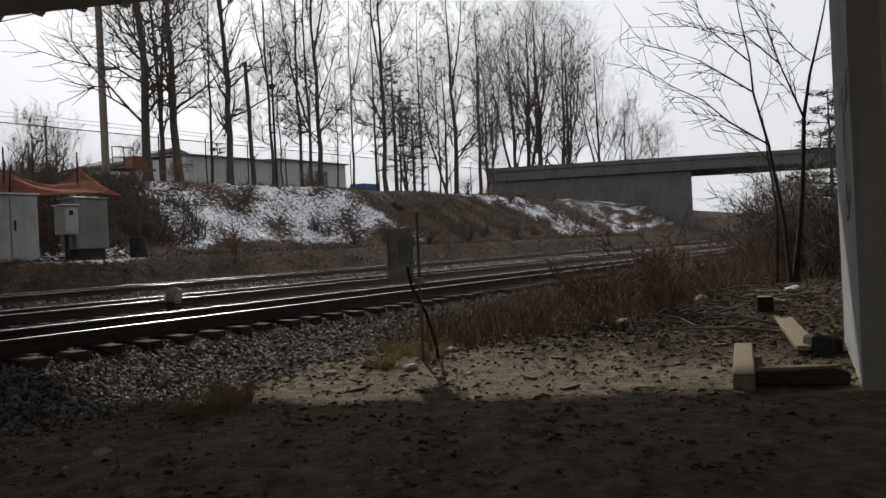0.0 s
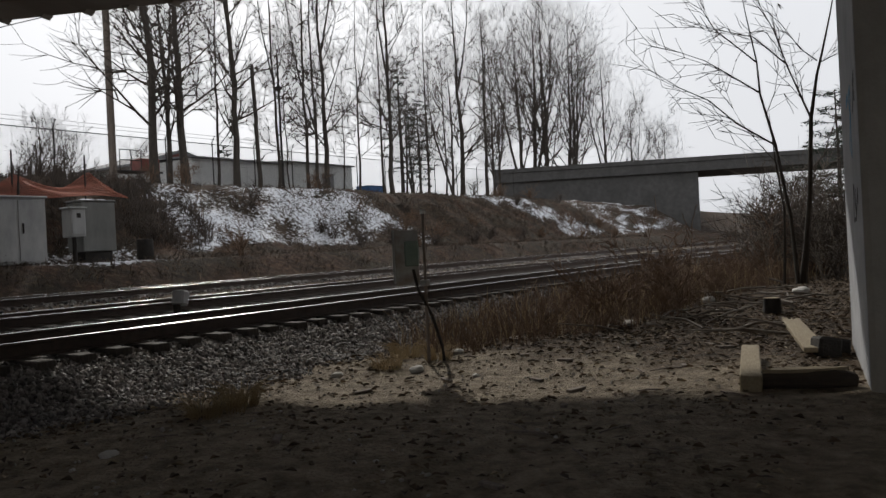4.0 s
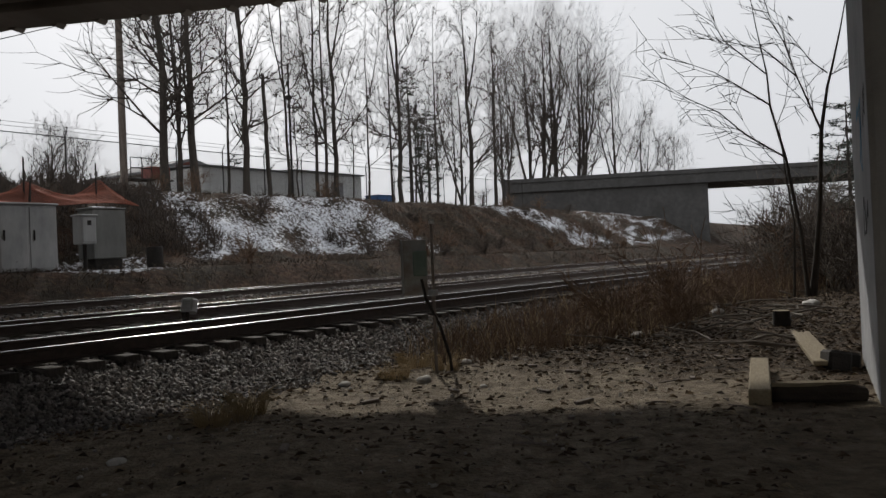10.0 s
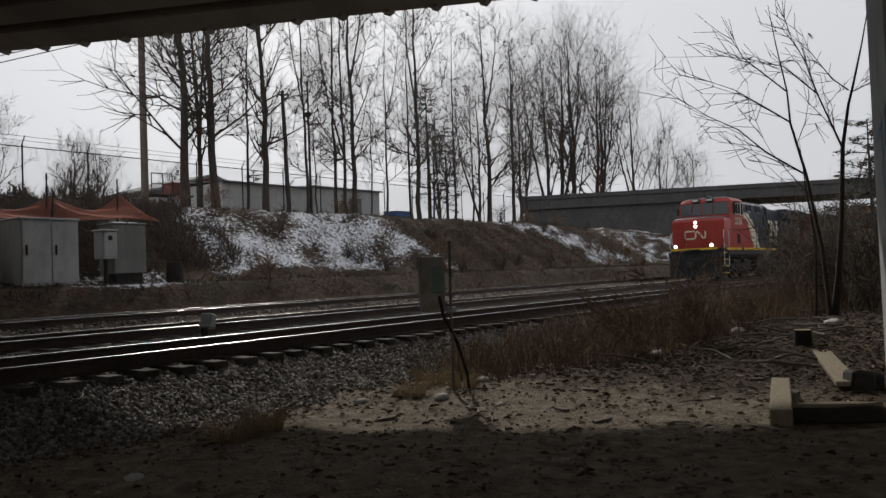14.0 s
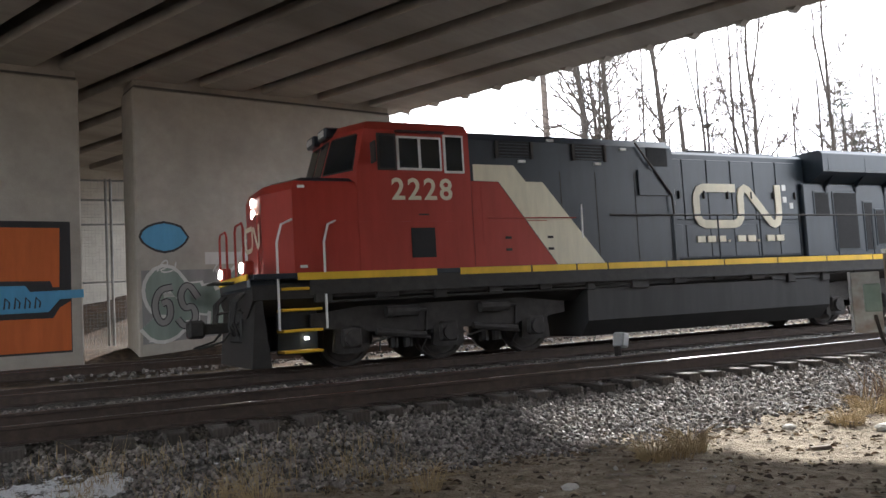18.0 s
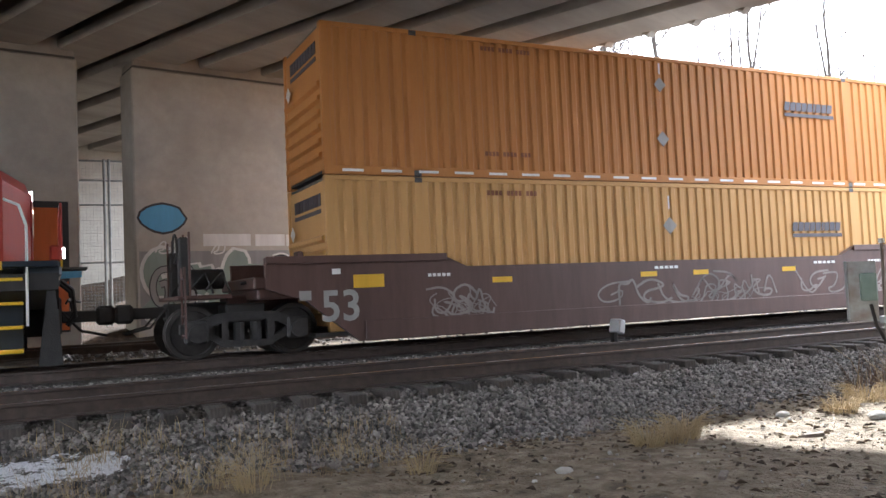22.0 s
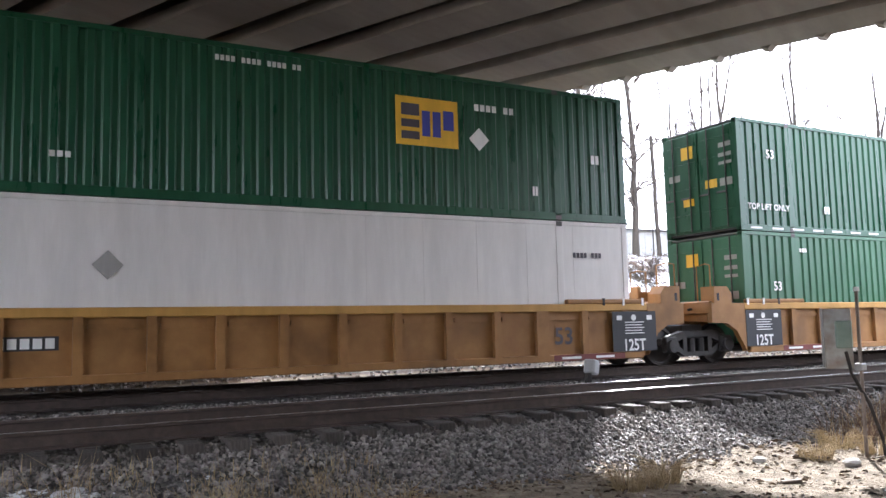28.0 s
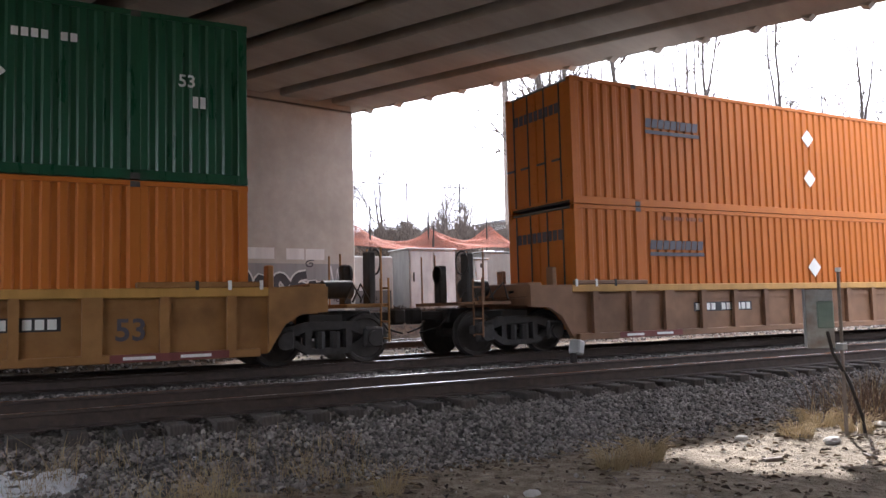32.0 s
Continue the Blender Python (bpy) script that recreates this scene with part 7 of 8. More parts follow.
scatter_stones("ballast_stones", "loose grey crushed-stone ballast beside the near track", "ballast", 34000, ballast_place, (0.014, 0.046), LOOSE_STONE, 1)
scatter_stones("ballast_between_tracks", "loose grey ballast between the tracks", "ballast", 11000, lambda rng, n: np.column_stack([-4 + 34 * rng.beta(1.1, 1.6, n), rng.uniform(11.9, 14.3, n)]), (0.015, 0.042), LOOSE_STONE, 2)
scatter_stones("ballast_in_track", "grey ballast packed between the ties of the near track", "ballast", 9000, lambda rng, n: np.column_stack([-4 + 30 * rng.beta(1.1, 1.7, n), rng.uniform(9.5, 12.0, n)]), (0.012, 0.034), LOOSE_STONE, 6, 0.6)
scatter_stones("verge_pebbles", "dark clods and pebbles on the sandy dirt", "pebbles", 1100, lambda rng, n: np.column_stack([rng.uniform(2, 17, n), rng.uniform(1.3, 7.6, n)]), (0.006, 0.03), surf("dark_clod", (0.09, 0.07, 0.048), (0.19, 0.15, 0.105), 9.0, 0.9), 3, 0.5)
scatter_stones("pale_chips", "pale stone chips on the sandy dirt", "pebbles", 350, lambda rng, n: np.column_stack([rng.uniform(3, 16, n), rng.uniform(3.0, 7.8, n)]), (0.008, 0.03), surf("pale_chip", (0.4, 0.37, 0.32), (0.6, 0.57, 0.52), 9.0, 0.9), 4, 0.4)
scatter_stones("ballast_far", "grey ballast of the back track", "ballast", 4000, lambda rng, n: np.column_stack([rng.uniform(0, 45, n), rng.uniform(17.2, 21.6, n)]), (0.03, 0.07), LOOSE_STONE, 5)

tie_mesh = Geo().box(-0.115, 0.115, -1.3, 1.3, -0.37, -0.192, 0.012).mesh("tie", TIE_WOOD, 0)
plate_mesh = Geo().box(-0.1, 0.1, -0.17, 0.17, -0.194, -0.186).mesh("tie_plate", RAIL_STEEL, 0)
rng = random.Random(8)
for track, x0, x1, step in ((TRACKS[0], -6, 40, 0.52), (TRACKS[1], -4, 46, 0.54), (TRACKS[2], 3, 42, 0.6)):
    x = x0
    while x < x1:
        t = alike("tie", tie_mesh, track, pose(x + rng.uniform(-0.03, 0.03), rng.uniform(-0.06, 0.06), rng.uniform(-0.012, 0.006), 0, 0, rng.uniform(-1.2, 1.2)))
        if track is TRACKS[0] and -2 < x < 24:
            for s in (-1, 1):
                alike("tie_plate", plate_mesh, t, pose(0, s * 0.755, 0))
        x += step

# ---- leaf litter ----
def litter(name, label, n, place, size, seed):
    """Curled dead leaves and chips strewn on the dirt, too many to count."""
    rng = np.random.RandomState(seed)
    xy = place(rng, n)
    n = len(xy)
    r = rng.uniform(size[0], size[1], n)[:, None]
    a, tip = rng.uniform(0, 2 * np.pi, n), rng.uniform(0.05, 0.6, n)[:, None]
    d = np.column_stack([np.cos(a), np.sin(a), rng.uniform(-0.15, 0.15, n)])
    e = np.column_stack([-np.sin(a), np.cos(a), np.zeros(n)])
    up = np.array([[0, 0, 1.0]])
    c = np.column_stack([xy, ground_z(xy[:, 0], xy[:, 1]) + 0.008])
    v = np.stack([c - d * r, c - e * r * 0.5 + up * r * tip, c + d * r * 0.3 - e * r * 0.45 + up * r * tip, c + d * r, c + d * r * 0.3 + e * r * 0.45 + up * r * tip, c - e * -r * 0.5 + up * r * tip, c + up * 0.002], 1).reshape(-1, 3)
    f = (np.array([(0, 1, 6), (1, 2, 6), (2, 3, 6), (3, 4, 6), (4, 5, 6), (5, 0, 6)])[None] + np.arange(n)[:, None, None] * 7).reshape(-1, 3)
    me = bpy.data.meshes.new(name)
    me.from_pydata(v.tolist(), [], f.tolist())
    m = bpy.data.materials.new("dead_leaves")
    m.use_nodes = True
    nn, ll = m.node_tree.nodes, m.node_tree.links
    geo, ramp = nn.new("ShaderNodeNewGeometry"), nn.new("ShaderNodeValToRGB")
    ramp.color_ramp.elements.new(0.55)
    ramp.color_ramp.elements.new(0.88)
    for el, (pos, col) in zip(ramp.color_ramp.elements, ((0.0, (0.055, 0.042, 0.03)), (0.55, (0.125, 0.085, 0.054)), (0.88, (0.21, 0.15, 0.095)), (1.0, (0.42, 0.34, 0.23)))):
        el.position, el.color = pos, (*col, 1)
    ll.new(geo.outputs["Random Per Island"], ramp.inputs["Fac"])
    ll.new(ramp.outputs[0], nn["Principled BSDF"].inputs["Base Color"])
    nn["Principled BSDF"].inputs["Roughness"].default_value = 0.9
    me.materials.append(m)
    return tagged(new(name, me), label, "leaf litter", kind="stuff")


def litter_place(rng, n):
    x, y = 2.2 + 22 * rng.beta(1.2, 1.5, n * 3), rng.uniform(1.2, 8.2, n * 3)
    dense = 0.22 + 0.9 * sstep(8.5, 12.5, x) + 0.45 * sstep(6.2, 7.4, y) + 0.35 * wave_noise(x, y, 61, 1.4)
    return np.column_stack([x, y])[rng.uniform(0, 1.1, n * 3) < dense][:n]


litter("leaf_litter", "brown dead leaves and wood chips strewn on the dirt", 22000, litter_place, (0.012, 0.055), 9)

# ---- small things beside the near track ----
WOOD_PALE = surf("weathered_pale_lumber", (0.26, 0.205, 0.125), (0.40, 0.33, 0.215), 5.0, 0.85, c3=(0.22, 0.17, 0.11), bump=0.4, stretch=(1, 7, 7))
WOOD_GREY = surf("grey_weathered_wood", (0.16, 0.13, 0.11), (0.30, 0.25, 0.21), 6.0, 0.9, c3=(0.09, 0.07, 0.06), bump=0.4, stretch=(5, 5, 0.6))
STEEL_GREY = surf("galvanised_grey", (0.30, 0.31, 0.31), (0.42, 0.43, 0.43), 4.0, 0.5, 0.3, c3=(0.2, 0.16, 0.12), grime=0.5)
CABINET = surf("chalky_grey_cabinet_paint", (0.30, 0.30, 0.295), (0.46, 0.458, 0.446), 2.0, 0.6, c3=(0.14, 0.12, 0.10), grime=0.6, stretch=(1, 1, 0.4))
PLATE_PAINT = surf("chalky_plate_paint", (0.30, 0.29, 0.265), (0.42, 0.41, 0.38), 7.0, 0.75, c3=(0.20, 0.11, 0.06), grime=0.85, gscale=1.5)
BOX_GREEN = surf("grey_green_box_paint", (0.17, 0.23, 0.19), (0.24, 0.30, 0.25), 6.0, 0.6, c3=(0.13, 0.11, 0.08))
LOG_BARK = surf("dark_log_bark", (0.055, 0.042, 0.032), (0.10, 0.078, 0.058), 6.0, 0.9, bump=0.5, stretch=(0.6, 5, 5))
SNOW = surf("old_snow", (0.72, 0.74, 0.78), (0.86, 0.87, 0.9), 8.0, 0.7, bump=0.3)
CONCRETE_PALE = surf("mossy_grey_box_paint", (0.15, 0.15, 0.14), (0.23, 0.23, 0.215), 2.0, 0.8, c3=(0.10, 0.095, 0.08), grime=0.7, stretch=(1, 1, 0.4))
CHARRED = surf("charred_dark_wood", (0.02, 0.018, 0.016), (0.05, 0.042, 0.036), 6.0, 0.9, bump=0.5)
PALE_ROCK = surf("pale_rock", (0.5, 0.48, 0.44), (0.66, 0.64, 0.6), 6.0, 0.85, bump=0.5)
GZ = lambda x, y: float(ground_z(x, y))

sign = thing("signal_post", "weathered signal post with a grey plate and a small junction box", "signal post", "", pose(8.72, 6.25, GZ(8.72, 6.25)))
part("post", Geo().tube([(0, 0, -0.1), (0.01, 0, 0.9), (0.02, 0, 1.92)], [0.022, 0.021, 0.02], 8), WOOD_GREY, sign)
part("cap", Geo().tube([(0.02, 0, 1.9), (0.02, 0, 1.95)], 0.034, 8), RAIL_WHITE, sign)
m = pose(-0.13, 0.17, 1.36, 0, 0, -52)
part("plate", Geo().box(-0.15, 0.15, -0.02, 0.02, -0.36, 0.34, 0.008, m), PLATE_PAINT, sign, "rust-stained pale plate")
part("plate_edge", Geo().box(-0.18, -0.15, -0.03, 0.03, -0.34, 0.35, 0.008, m), STEEL_GREY, sign)
part("junction_box", Geo().box(-0.09, 0.09, -0.10, 0.0, -0.12, 0.2, 0.015, m @ pose(0.06, -0.02, 0)), BOX_GREEN, sign, "pale grey-green junction box")
part("conduit", Geo().tube([(-0.1, 0.1, 1.2), (-0.08, 0.06, 0.95), (0.06, -0.04, 0.6), (0.14, -0.12, 0.2), (0.15, -0.14, -0.05)], 0.02, 8), CHARRED, sign, "black flexible conduit")
part("clamp", Geo().box(-0.05, 0.05, -0.05, 0.05, 0.98, 1.06, 0.01), STEEL_GREY, sign)

post = thing("rail_lubricator", "small pale box on a dark stake between the tracks", "trackside box", "", pose(9.75, 12.6, GZ(9.75, 12.6)))
part("stake", Geo().box(-0.05, 0.05, -0.05, 0.05, -0.1, 0.42, 0.01), CHARRED, post)
part("box", Geo().box(-0.11, 0.11, -0.12, 0.12, 0.40, 0.68, 0.03, pose(0, 0, 0, 0, 14, 20)), CABINET, post, "pale grey box")

beam = thing("lumber", "sawn pale timber lying on the dirt beside the pier", "timber", "loose timber", pose(9.2, 2.42, GZ(9.2, 2.4) + 0.09, 0, 0, 14))
part("plank", Geo().box(-1.12, 1.12, -0.1, 0.1, -0.1, 0.06, 0.012), WOOD_PALE, beam)
log = thing("lumber", "split dark log with a pale top lying near the pier", "timber", "loose timber", pose(8.55, 1.78, GZ(8.55, 1.78) + 0.08, 0, 0, -62))
part("log", Geo().tube([(-0.42, 0, 0), (-0.2, 0.02, 0.01), (0.25, -0.02, 0.0), (0.46, 0, -0.02)], [0.08, 0.10, 0.10, 0.075], 9), LOG_BARK, log)
part("split_face", Geo().prism([(-0.38, -0.03), (-0.2, 0.07), (0.1, 0.085), (0.42, 0.02), (0.2, -0.06), (-0.15, -0.07)], 0.075, 0.108, axis="z"), WOOD_PALE, log)
plank = thing("lumber", "long pale board half buried in the dirt", "timber", "loose timber", pose(12.4, 2.55, GZ(12.4, 2.55) + 0.03, 0, 0, 16))
part("plank", Geo().box(-1.9, 1.9, -0.13, 0.13, -0.03, 0.03, 0.008), WOOD_PALE, plank)
for x, y, sc in ((10.75, 1.95, 0.13), (11.0, 1.85, 0.10)):
    ch = thing("charred_block", "charred wooden block lying on the dirt", "wood block", "charred blocks", pose(x, y, GZ(x, y) + sc * 0.7, 8, 5, 30))
    part("block", Geo().box(-sc * 1.3, sc * 1.3, -sc, sc, -sc, sc, 0.03), CHARRED, ch)
st = thing("tree_stump", "cut stump with a pale sawn top", "stump", "", pose(14.6, 3.4, GZ(14.6, 3.4)))
part("stump", Geo().tube([(0, 0, -0.1), (0, 0, 0.24)], [0.15, 0.135], 12), CHARRED, st)
part("sawn_top", Geo().tube([(0, 0, 0.238), (0, 0, 0.25)], 0.13, 12), WOOD_PALE, st)
for i, (x, y, r, sx) in enumerate(((8.32, 6.15, 0.085, 1.5), (8.25, 5.25, 0.05, 1.0), (4.05, 6.0, 0.06, 1.5), (18.0, 3.6, 0.17, 2.0), (16.4, 5.0, 0.14, 2.0), (13.3, 5.4, 0.1, 1.8), (7.7, 6.9, 0.07, 1.2), (9.6, 6.4, 0.09, 1.4))):
    rk = thing("rock", "pale flat rock lying on the dirt", "rock", "pale rocks", pose(x, y, GZ(x, y) + r * 0.25))
    part("stone", Geo().ball((0, 0, 0), r, i, (sx, 1.0, 0.55)), PALE_ROCK, rk, smooth=50)
rng = random.Random(17)
for i in range(70):
    x, y = rng.uniform(4.5, 17), rng.uniform(2.2, 7.3)
    ln = rng.uniform(0.06, 0.2)
    stick = thing("stick", "broken stick lying on the dirt" if i % 3 else "splintered board scrap lying on the dirt", "stick", "sticks and scraps", pose(x, y, GZ(x, y) + 0.015, 0, 0, rng.uniform(0, 180)))
    if i % 3:
        part("wood", Geo().tube([(-ln, 0, 0), (0, rng.uniform(-0.015, 0.015), 0.008), (ln, 0, 0)], [0.009, 0.010, 0.006], 6), WOOD_GREY, stick)
    else:
        part("wood", Geo().box(-ln * 0.7, ln * 0.7, -0.03, 0.03, -0.012, 0.014, 0.004), WOOD_GREY, stick)
for i in range(34):
    x, y = rng.uniform(12, 22), rng.uniform(3.2, 5.6)
    stick = thing("stick", "pale fallen branch among the weeds", "stick", "sticks and scraps", pose(x, y, GZ(x, y) + 0.05, 0, rng.uniform(-12, 12), rng.uniform(0, 180)))
    ln = rng.uniform(0.4, 1.0)
    part("wood", Geo().tube([(-ln, 0, 0), (0, rng.uniform(-0.1, 0.1), 0.06), (ln, 0.1, 0.02)], [0.02, 0.018, 0.006], 6), PALE_TWIG, stick)

# ---- far side: cabinets, walls, fence, sheds ----
def cabinet(label, x0, x1, y, z0, z1, depth, doors):
    cb = thing("equipment_cabinet", label, "cabinet", "trackside cabinets", pose(x0, y, z0))
    w, h = x1 - x0, z1 - z0
    part("body", Geo().box(0, w, 0, depth, 0, h - 0.06, 0.02), CABINET, cb)
    part("roof", Geo().box(-0.05, w + 0.05, -0.06, depth + 0.05, h - 0.07, h, 0.02), CABINET, cb)
    for i in range(doors):
        a, b = w * i / doors + 0.04, w * (i + 1) / doors - 0.04
        dr = part("door", Geo().box(a, b, -0.025, 0.0, 0.08, h - 0.14, 0.008), CABINET, cb)
        part("handle", Geo().box(a + 0.10, a + 0.14, -0.07, -0.02, h * 0.45, h * 0.6, 0.01), CHARRED, dr)
    return cb


cabinet("tall pale grey trackside equipment cabinet", 12.3, 14.1, 24.5, GZ(13.2, 24.9), 3.07, 1.5, 2)
relay = thing("relay_box", "small pale relay box on a single post", "relay box", "trackside cabinets", pose(14.78, 24.3, GZ(15, 24.5)))
top = 2.74 - GZ(15, 24.5)
part("post", Geo().tube([(0.25, 0.25, -0.2), (0.25, 0.25, top - 0.9)], 0.07, 8), CHARRED, relay)
part("body", Geo().box(0, 0.52, 0, 0.5, top - 0.95, top - 0.05, 0.02), CABINET, relay)
part("lid", Geo().box(-0.05, 0.57, -0.06, 0.55, top - 0.06, top, 0.02), CABINET, relay)
part("door", Geo().box(0.04, 0.48, -0.02, 0.0, top - 0.88, top - 0.1, 0.008), CABINET, relay)
part("label_plate", Geo().box(0.2, 0.34, -0.026, -0.02, top - 0.35, top - 0.2), CHARRED, relay)
shelter = thing("equipment_cabinet", "plain weathered grey box with snow along its top", "cabinet", "trackside cabinets", pose(15.36, 24.6, 0))
part("body", Geo().box(0, 1.2, 0, 0.9, GZ(16, 24.9) + 0.35, 2.94, 0.03), CONCRETE_PALE, shelter)
part("base", Geo().box(0.1, 1.1, 0.1, 0.8, GZ(16, 24.9) - 0.3, GZ(16, 24.9) + 0.36, 0.02), CHARRED, shelter)
part("lid", Geo().box(-0.03, 1.23, -0.03, 0.93, 2.94, 3.0, 0.02), CONCRETE_PALE, shelter)
part("snow_ridge", Geo().ball((0.35, 0.3, 3.0), 0.2, 4, (1.6, 1.0, 0.25)).ball((0.85, 0.3, 3.0), 0.16, 5, (1.6, 1.0, 0.25)), SNOW, shelter, "thin ridge of snow")
low = setting("retaining_wall", Geo().box(9.9, 11.9, 24.9, 25.3, 0.6, 2.8, 0.04), CABINET, "low pale concrete retaining wall beside the pier", "wall")
# raised dark slab for a recess; its shade is put into the colour
part("recess", Geo().box(9.95, 11.8, 24.86, 24.9, 0.7, 1.65), CONCRETE_GREY, low)
br = thing("barrel", "rusty dark drum standing on the snowy verge", "drum", "", pose(17.5, 24.4, GZ(17.5, 24.4)))
part("drum", Geo().tube([(0, 0, 0), (0, 0, 0.03), (0, 0, 0.68), (0, 0, 0.7)], [0.26, 0.28, 0.28, 0.26], 16), CHARRED, br)
post2 = thing("marker_stake", "dark splintered stake on the bank", "stake", "", pose(14.25, 26.4, GZ(14.25, 26.4)))
part("stake", Geo().tube([(0, 0, -0.2), (0.03, 0, 1.6), (0.08, 0, 2.6)], [0.06, 0.05, 0.02], 6), CHARRED, post2)

# orange netting hung along the bank
NET = surf("faded_orange_netting", (0.25, 0.066, 0.036), (0.36, 0.11, 0.06), 3.0, 0.8, c3=(0.2, 0.055, 0.03))
net = thing("safety_netting", "sagging faded orange safety netting heaped on the bank", "netting")


def net_point(u, v):
    """The hanging net: u along the bank, v from its foot to its upper edge, slack between the posts."""
    x = 9.3 + 9.0 * u
    sag = abs(math.sin(math.pi * u * 3.1 + 0.4))
    return (x, 26.2 + 1.5 * v + 0.25 * math.sin(7 * u), 3.2 + 0.95 * v - 0.55 * v * sag + 0.05 * math.sin(26 * u + 9 * v) * v + 0.10 * math.sin(9 * u))


segs = []
for k in range(15):
    row = [net_point(i / 60, k / 14) for i in range(61)]
    segs += [(row[i], row[i + 1], 0.017, 0.017) for i in range(60)]
for i in range(120):
    col = [net_point(i / 119, k / 14) for k in range(15)]
    segs += [(col[k], col[k + 1], 0.014, 0.014) for k in range(14)]
tagged(part("net_mesh", stems_mesh("net_mesh", segs, NET), None, net), kind="stuff")
for x in (10.2, 12.0, 14.4, 17.0):
    part("post", Geo().tube([(x, 27.0, GZ(x, 27) - 0.2), (x + 0.03, 27.0, 4.8)], 0.03, 6), CHARRED, net)

# chain-link fence along the top
fence = thing("chain_link_fence", "tall chain-link fence with barbed wire behind the trees", "fence")
FENCE_Y = 36.0
fx = [12 + 3.05 * i for i in range(18)]
for x in fx:
    zb = GZ(x, FENCE_Y)
    part("fence_post", Geo().tube([(x, FENCE_Y, zb - 0.2), (x, FENCE_Y, 7.35)], 0.04, 6), TRUCK_STEEL, fence)
    part("barb_arm", Geo().tube([(x, FENCE_Y, 7.3), (x, FENCE_Y - 0.25, 7.65)], 0.025, 5), TRUCK_STEEL, fence)
for z, y, r in ((7.2, FENCE_Y, 0.025), (7.45, FENCE_Y - 0.12, 0.01), (7.62, FENCE_Y - 0.24, 0.01)):
    part("fence_wire", Geo().tube([(x, y, z) for x in fx], r, 5), TRUCK_STEEL, fence)
segs = []
for i in range(int((fx[-1] - fx[0]) / 0.16)):
    x = fx[0] + i * 0.16
    for d in (-1, 1):
        segs.append(((x, FENCE_Y, 5.0), (x + d * 2.2, FENCE_Y, 7.2), 0.0035, 0.0035))
tagged(part("fence_mesh", stems_mesh("fence_mesh", segs, TRUCK_STEEL), None, fence), kind="stuff")

pole = thing("utility_pole", "tall grey wooden utility pole with two wires", "utility pole", "", pose(24.0, 35.8, GZ(24.0, 35.8)))
part("pole", Geo().tube([(0, 0, -0.3), (0.02, 0, 8), (0, 0, 17)], [0.19, 0.165, 0.13], 10), WOOD_GREY, pole)
part("cross_arm", Geo().box(-1.1, 1.1, -0.06, 0.06, 15.2, 15.34, 0.01), WOOD_GREY, pole)
for dz in (0.0, 0.32):
    a, b = Vector((0, 0, 9.6 - dz)), Vector((-26.5, 9.2, 0.3 - dz))
    part("wire", Geo().tube([a.lerp(b, i / 12) - Vector((0, 0, 0.5 * math.sin(math.pi * i / 12))) for i in range(13)], 0.022, 5), CHARRED, pole)
thin = thing("utility_pole", "thin dark pole with a round head among the trees", "utility pole", "", pose(34.2, 34.6, GZ(34.2, 34.6)))
part("pole", Geo().tube([(0, 0, -0.2), (0, 0, 8.2)], [0.08, 0.06], 7), CHARRED, thin)
part("head", Geo().ball((0, 0, 6.2), 0.2, 3), CHARRED, thin)

SIDING = surf("pale_metal_siding", (0.58, 0.59, 0.58), (0.70, 0.71, 0.70), 1.5, 0.6, c3=(0.33, 0.32, 0.31), grime=0.5, stretch=(1, 1, 0.3))
ROOFING = surf("grey_roofing", (0.17, 0.17, 0.175), (0.25, 0.25, 0.255), 2.0, 0.8)
RED_PAINT = surf("faded_red_paint", (0.22, 0.07, 0.055), (0.30, 0.10, 0.08), 3.0, 0.7)


def shed(label, x0, x1, y0, y1, z0, z1, slope=0.25):
    sh = thing("shed", label, "shed", "sheds behind the fence")
    part("wall", Geo().box(x0, x1, y0, y1, z0 - 0.4, z1, 0.02), SIDING, sh)
    part("roof", Geo().prism([(y0 - 0.2, z1), (y0 - 0.2, z1 + 0.1), (y1 + 0.2, z1 + slope + 0.1), (y1 + 0.2, z1 + slope)], x0 - 0.15, x1 + 0.15, axis="x"), ROOFING, sh)
    x = x0 + 0.5
    while x < x1 - 0.2:
        part("seam", Geo().box(x, x + 0.05, y0 - 0.03, y0, z0, z1 - 0.05), SIDING, sh)
        x += 1.2
    return sh


shed("long pale metal-sided shed with a flat roof", 30.8, 37.6, 38.4, 43, 4.6, 6.75)
sb = shed("second pale metal-sided shed with a double door", 37.9, 44.3, 38.0, 42, 4.6, 6.85)
part("door", Geo().box(41.2, 42.3, 37.94, 38.0, 4.7, 6.3, 0.01), ROOFING, sb)
hs = thing("gable_house", "house with a shallow gable roof behind the shed", "house")
part("wall", Geo().box(31.8, 38.2, 45, 51, 3.6, 7.1), SIDING, hs)
part("roof", Geo().prism([(31.3, 7.1), (35.0, 8.2), (38.7, 7.1), (38.7, 6.95), (35.0, 8.0), (31.3, 6.95)], 44.6, 51.4), ROOFING, hs)
part("gable", Geo().prism([(31.8, 7.1), (35.0, 8.02), (38.2, 7.1)], 44.95, 45.0), RED_PAINT, hs, "faded red gable")
bin_ = thing("skip_bin", "blue metal bin beside the shed", "bin", "", pose(44.9, 37.0, GZ(45.6, 37.2)))
part("body", Geo().prism([(0.1, 0), (0, 1.05), (1.75, 1.05), (1.65, 0)], 0, 1.2), surf("blue_bin_paint", (0.035, 0.12, 0.30), (0.05, 0.16, 0.38), 3.0, 0.6), bin_)
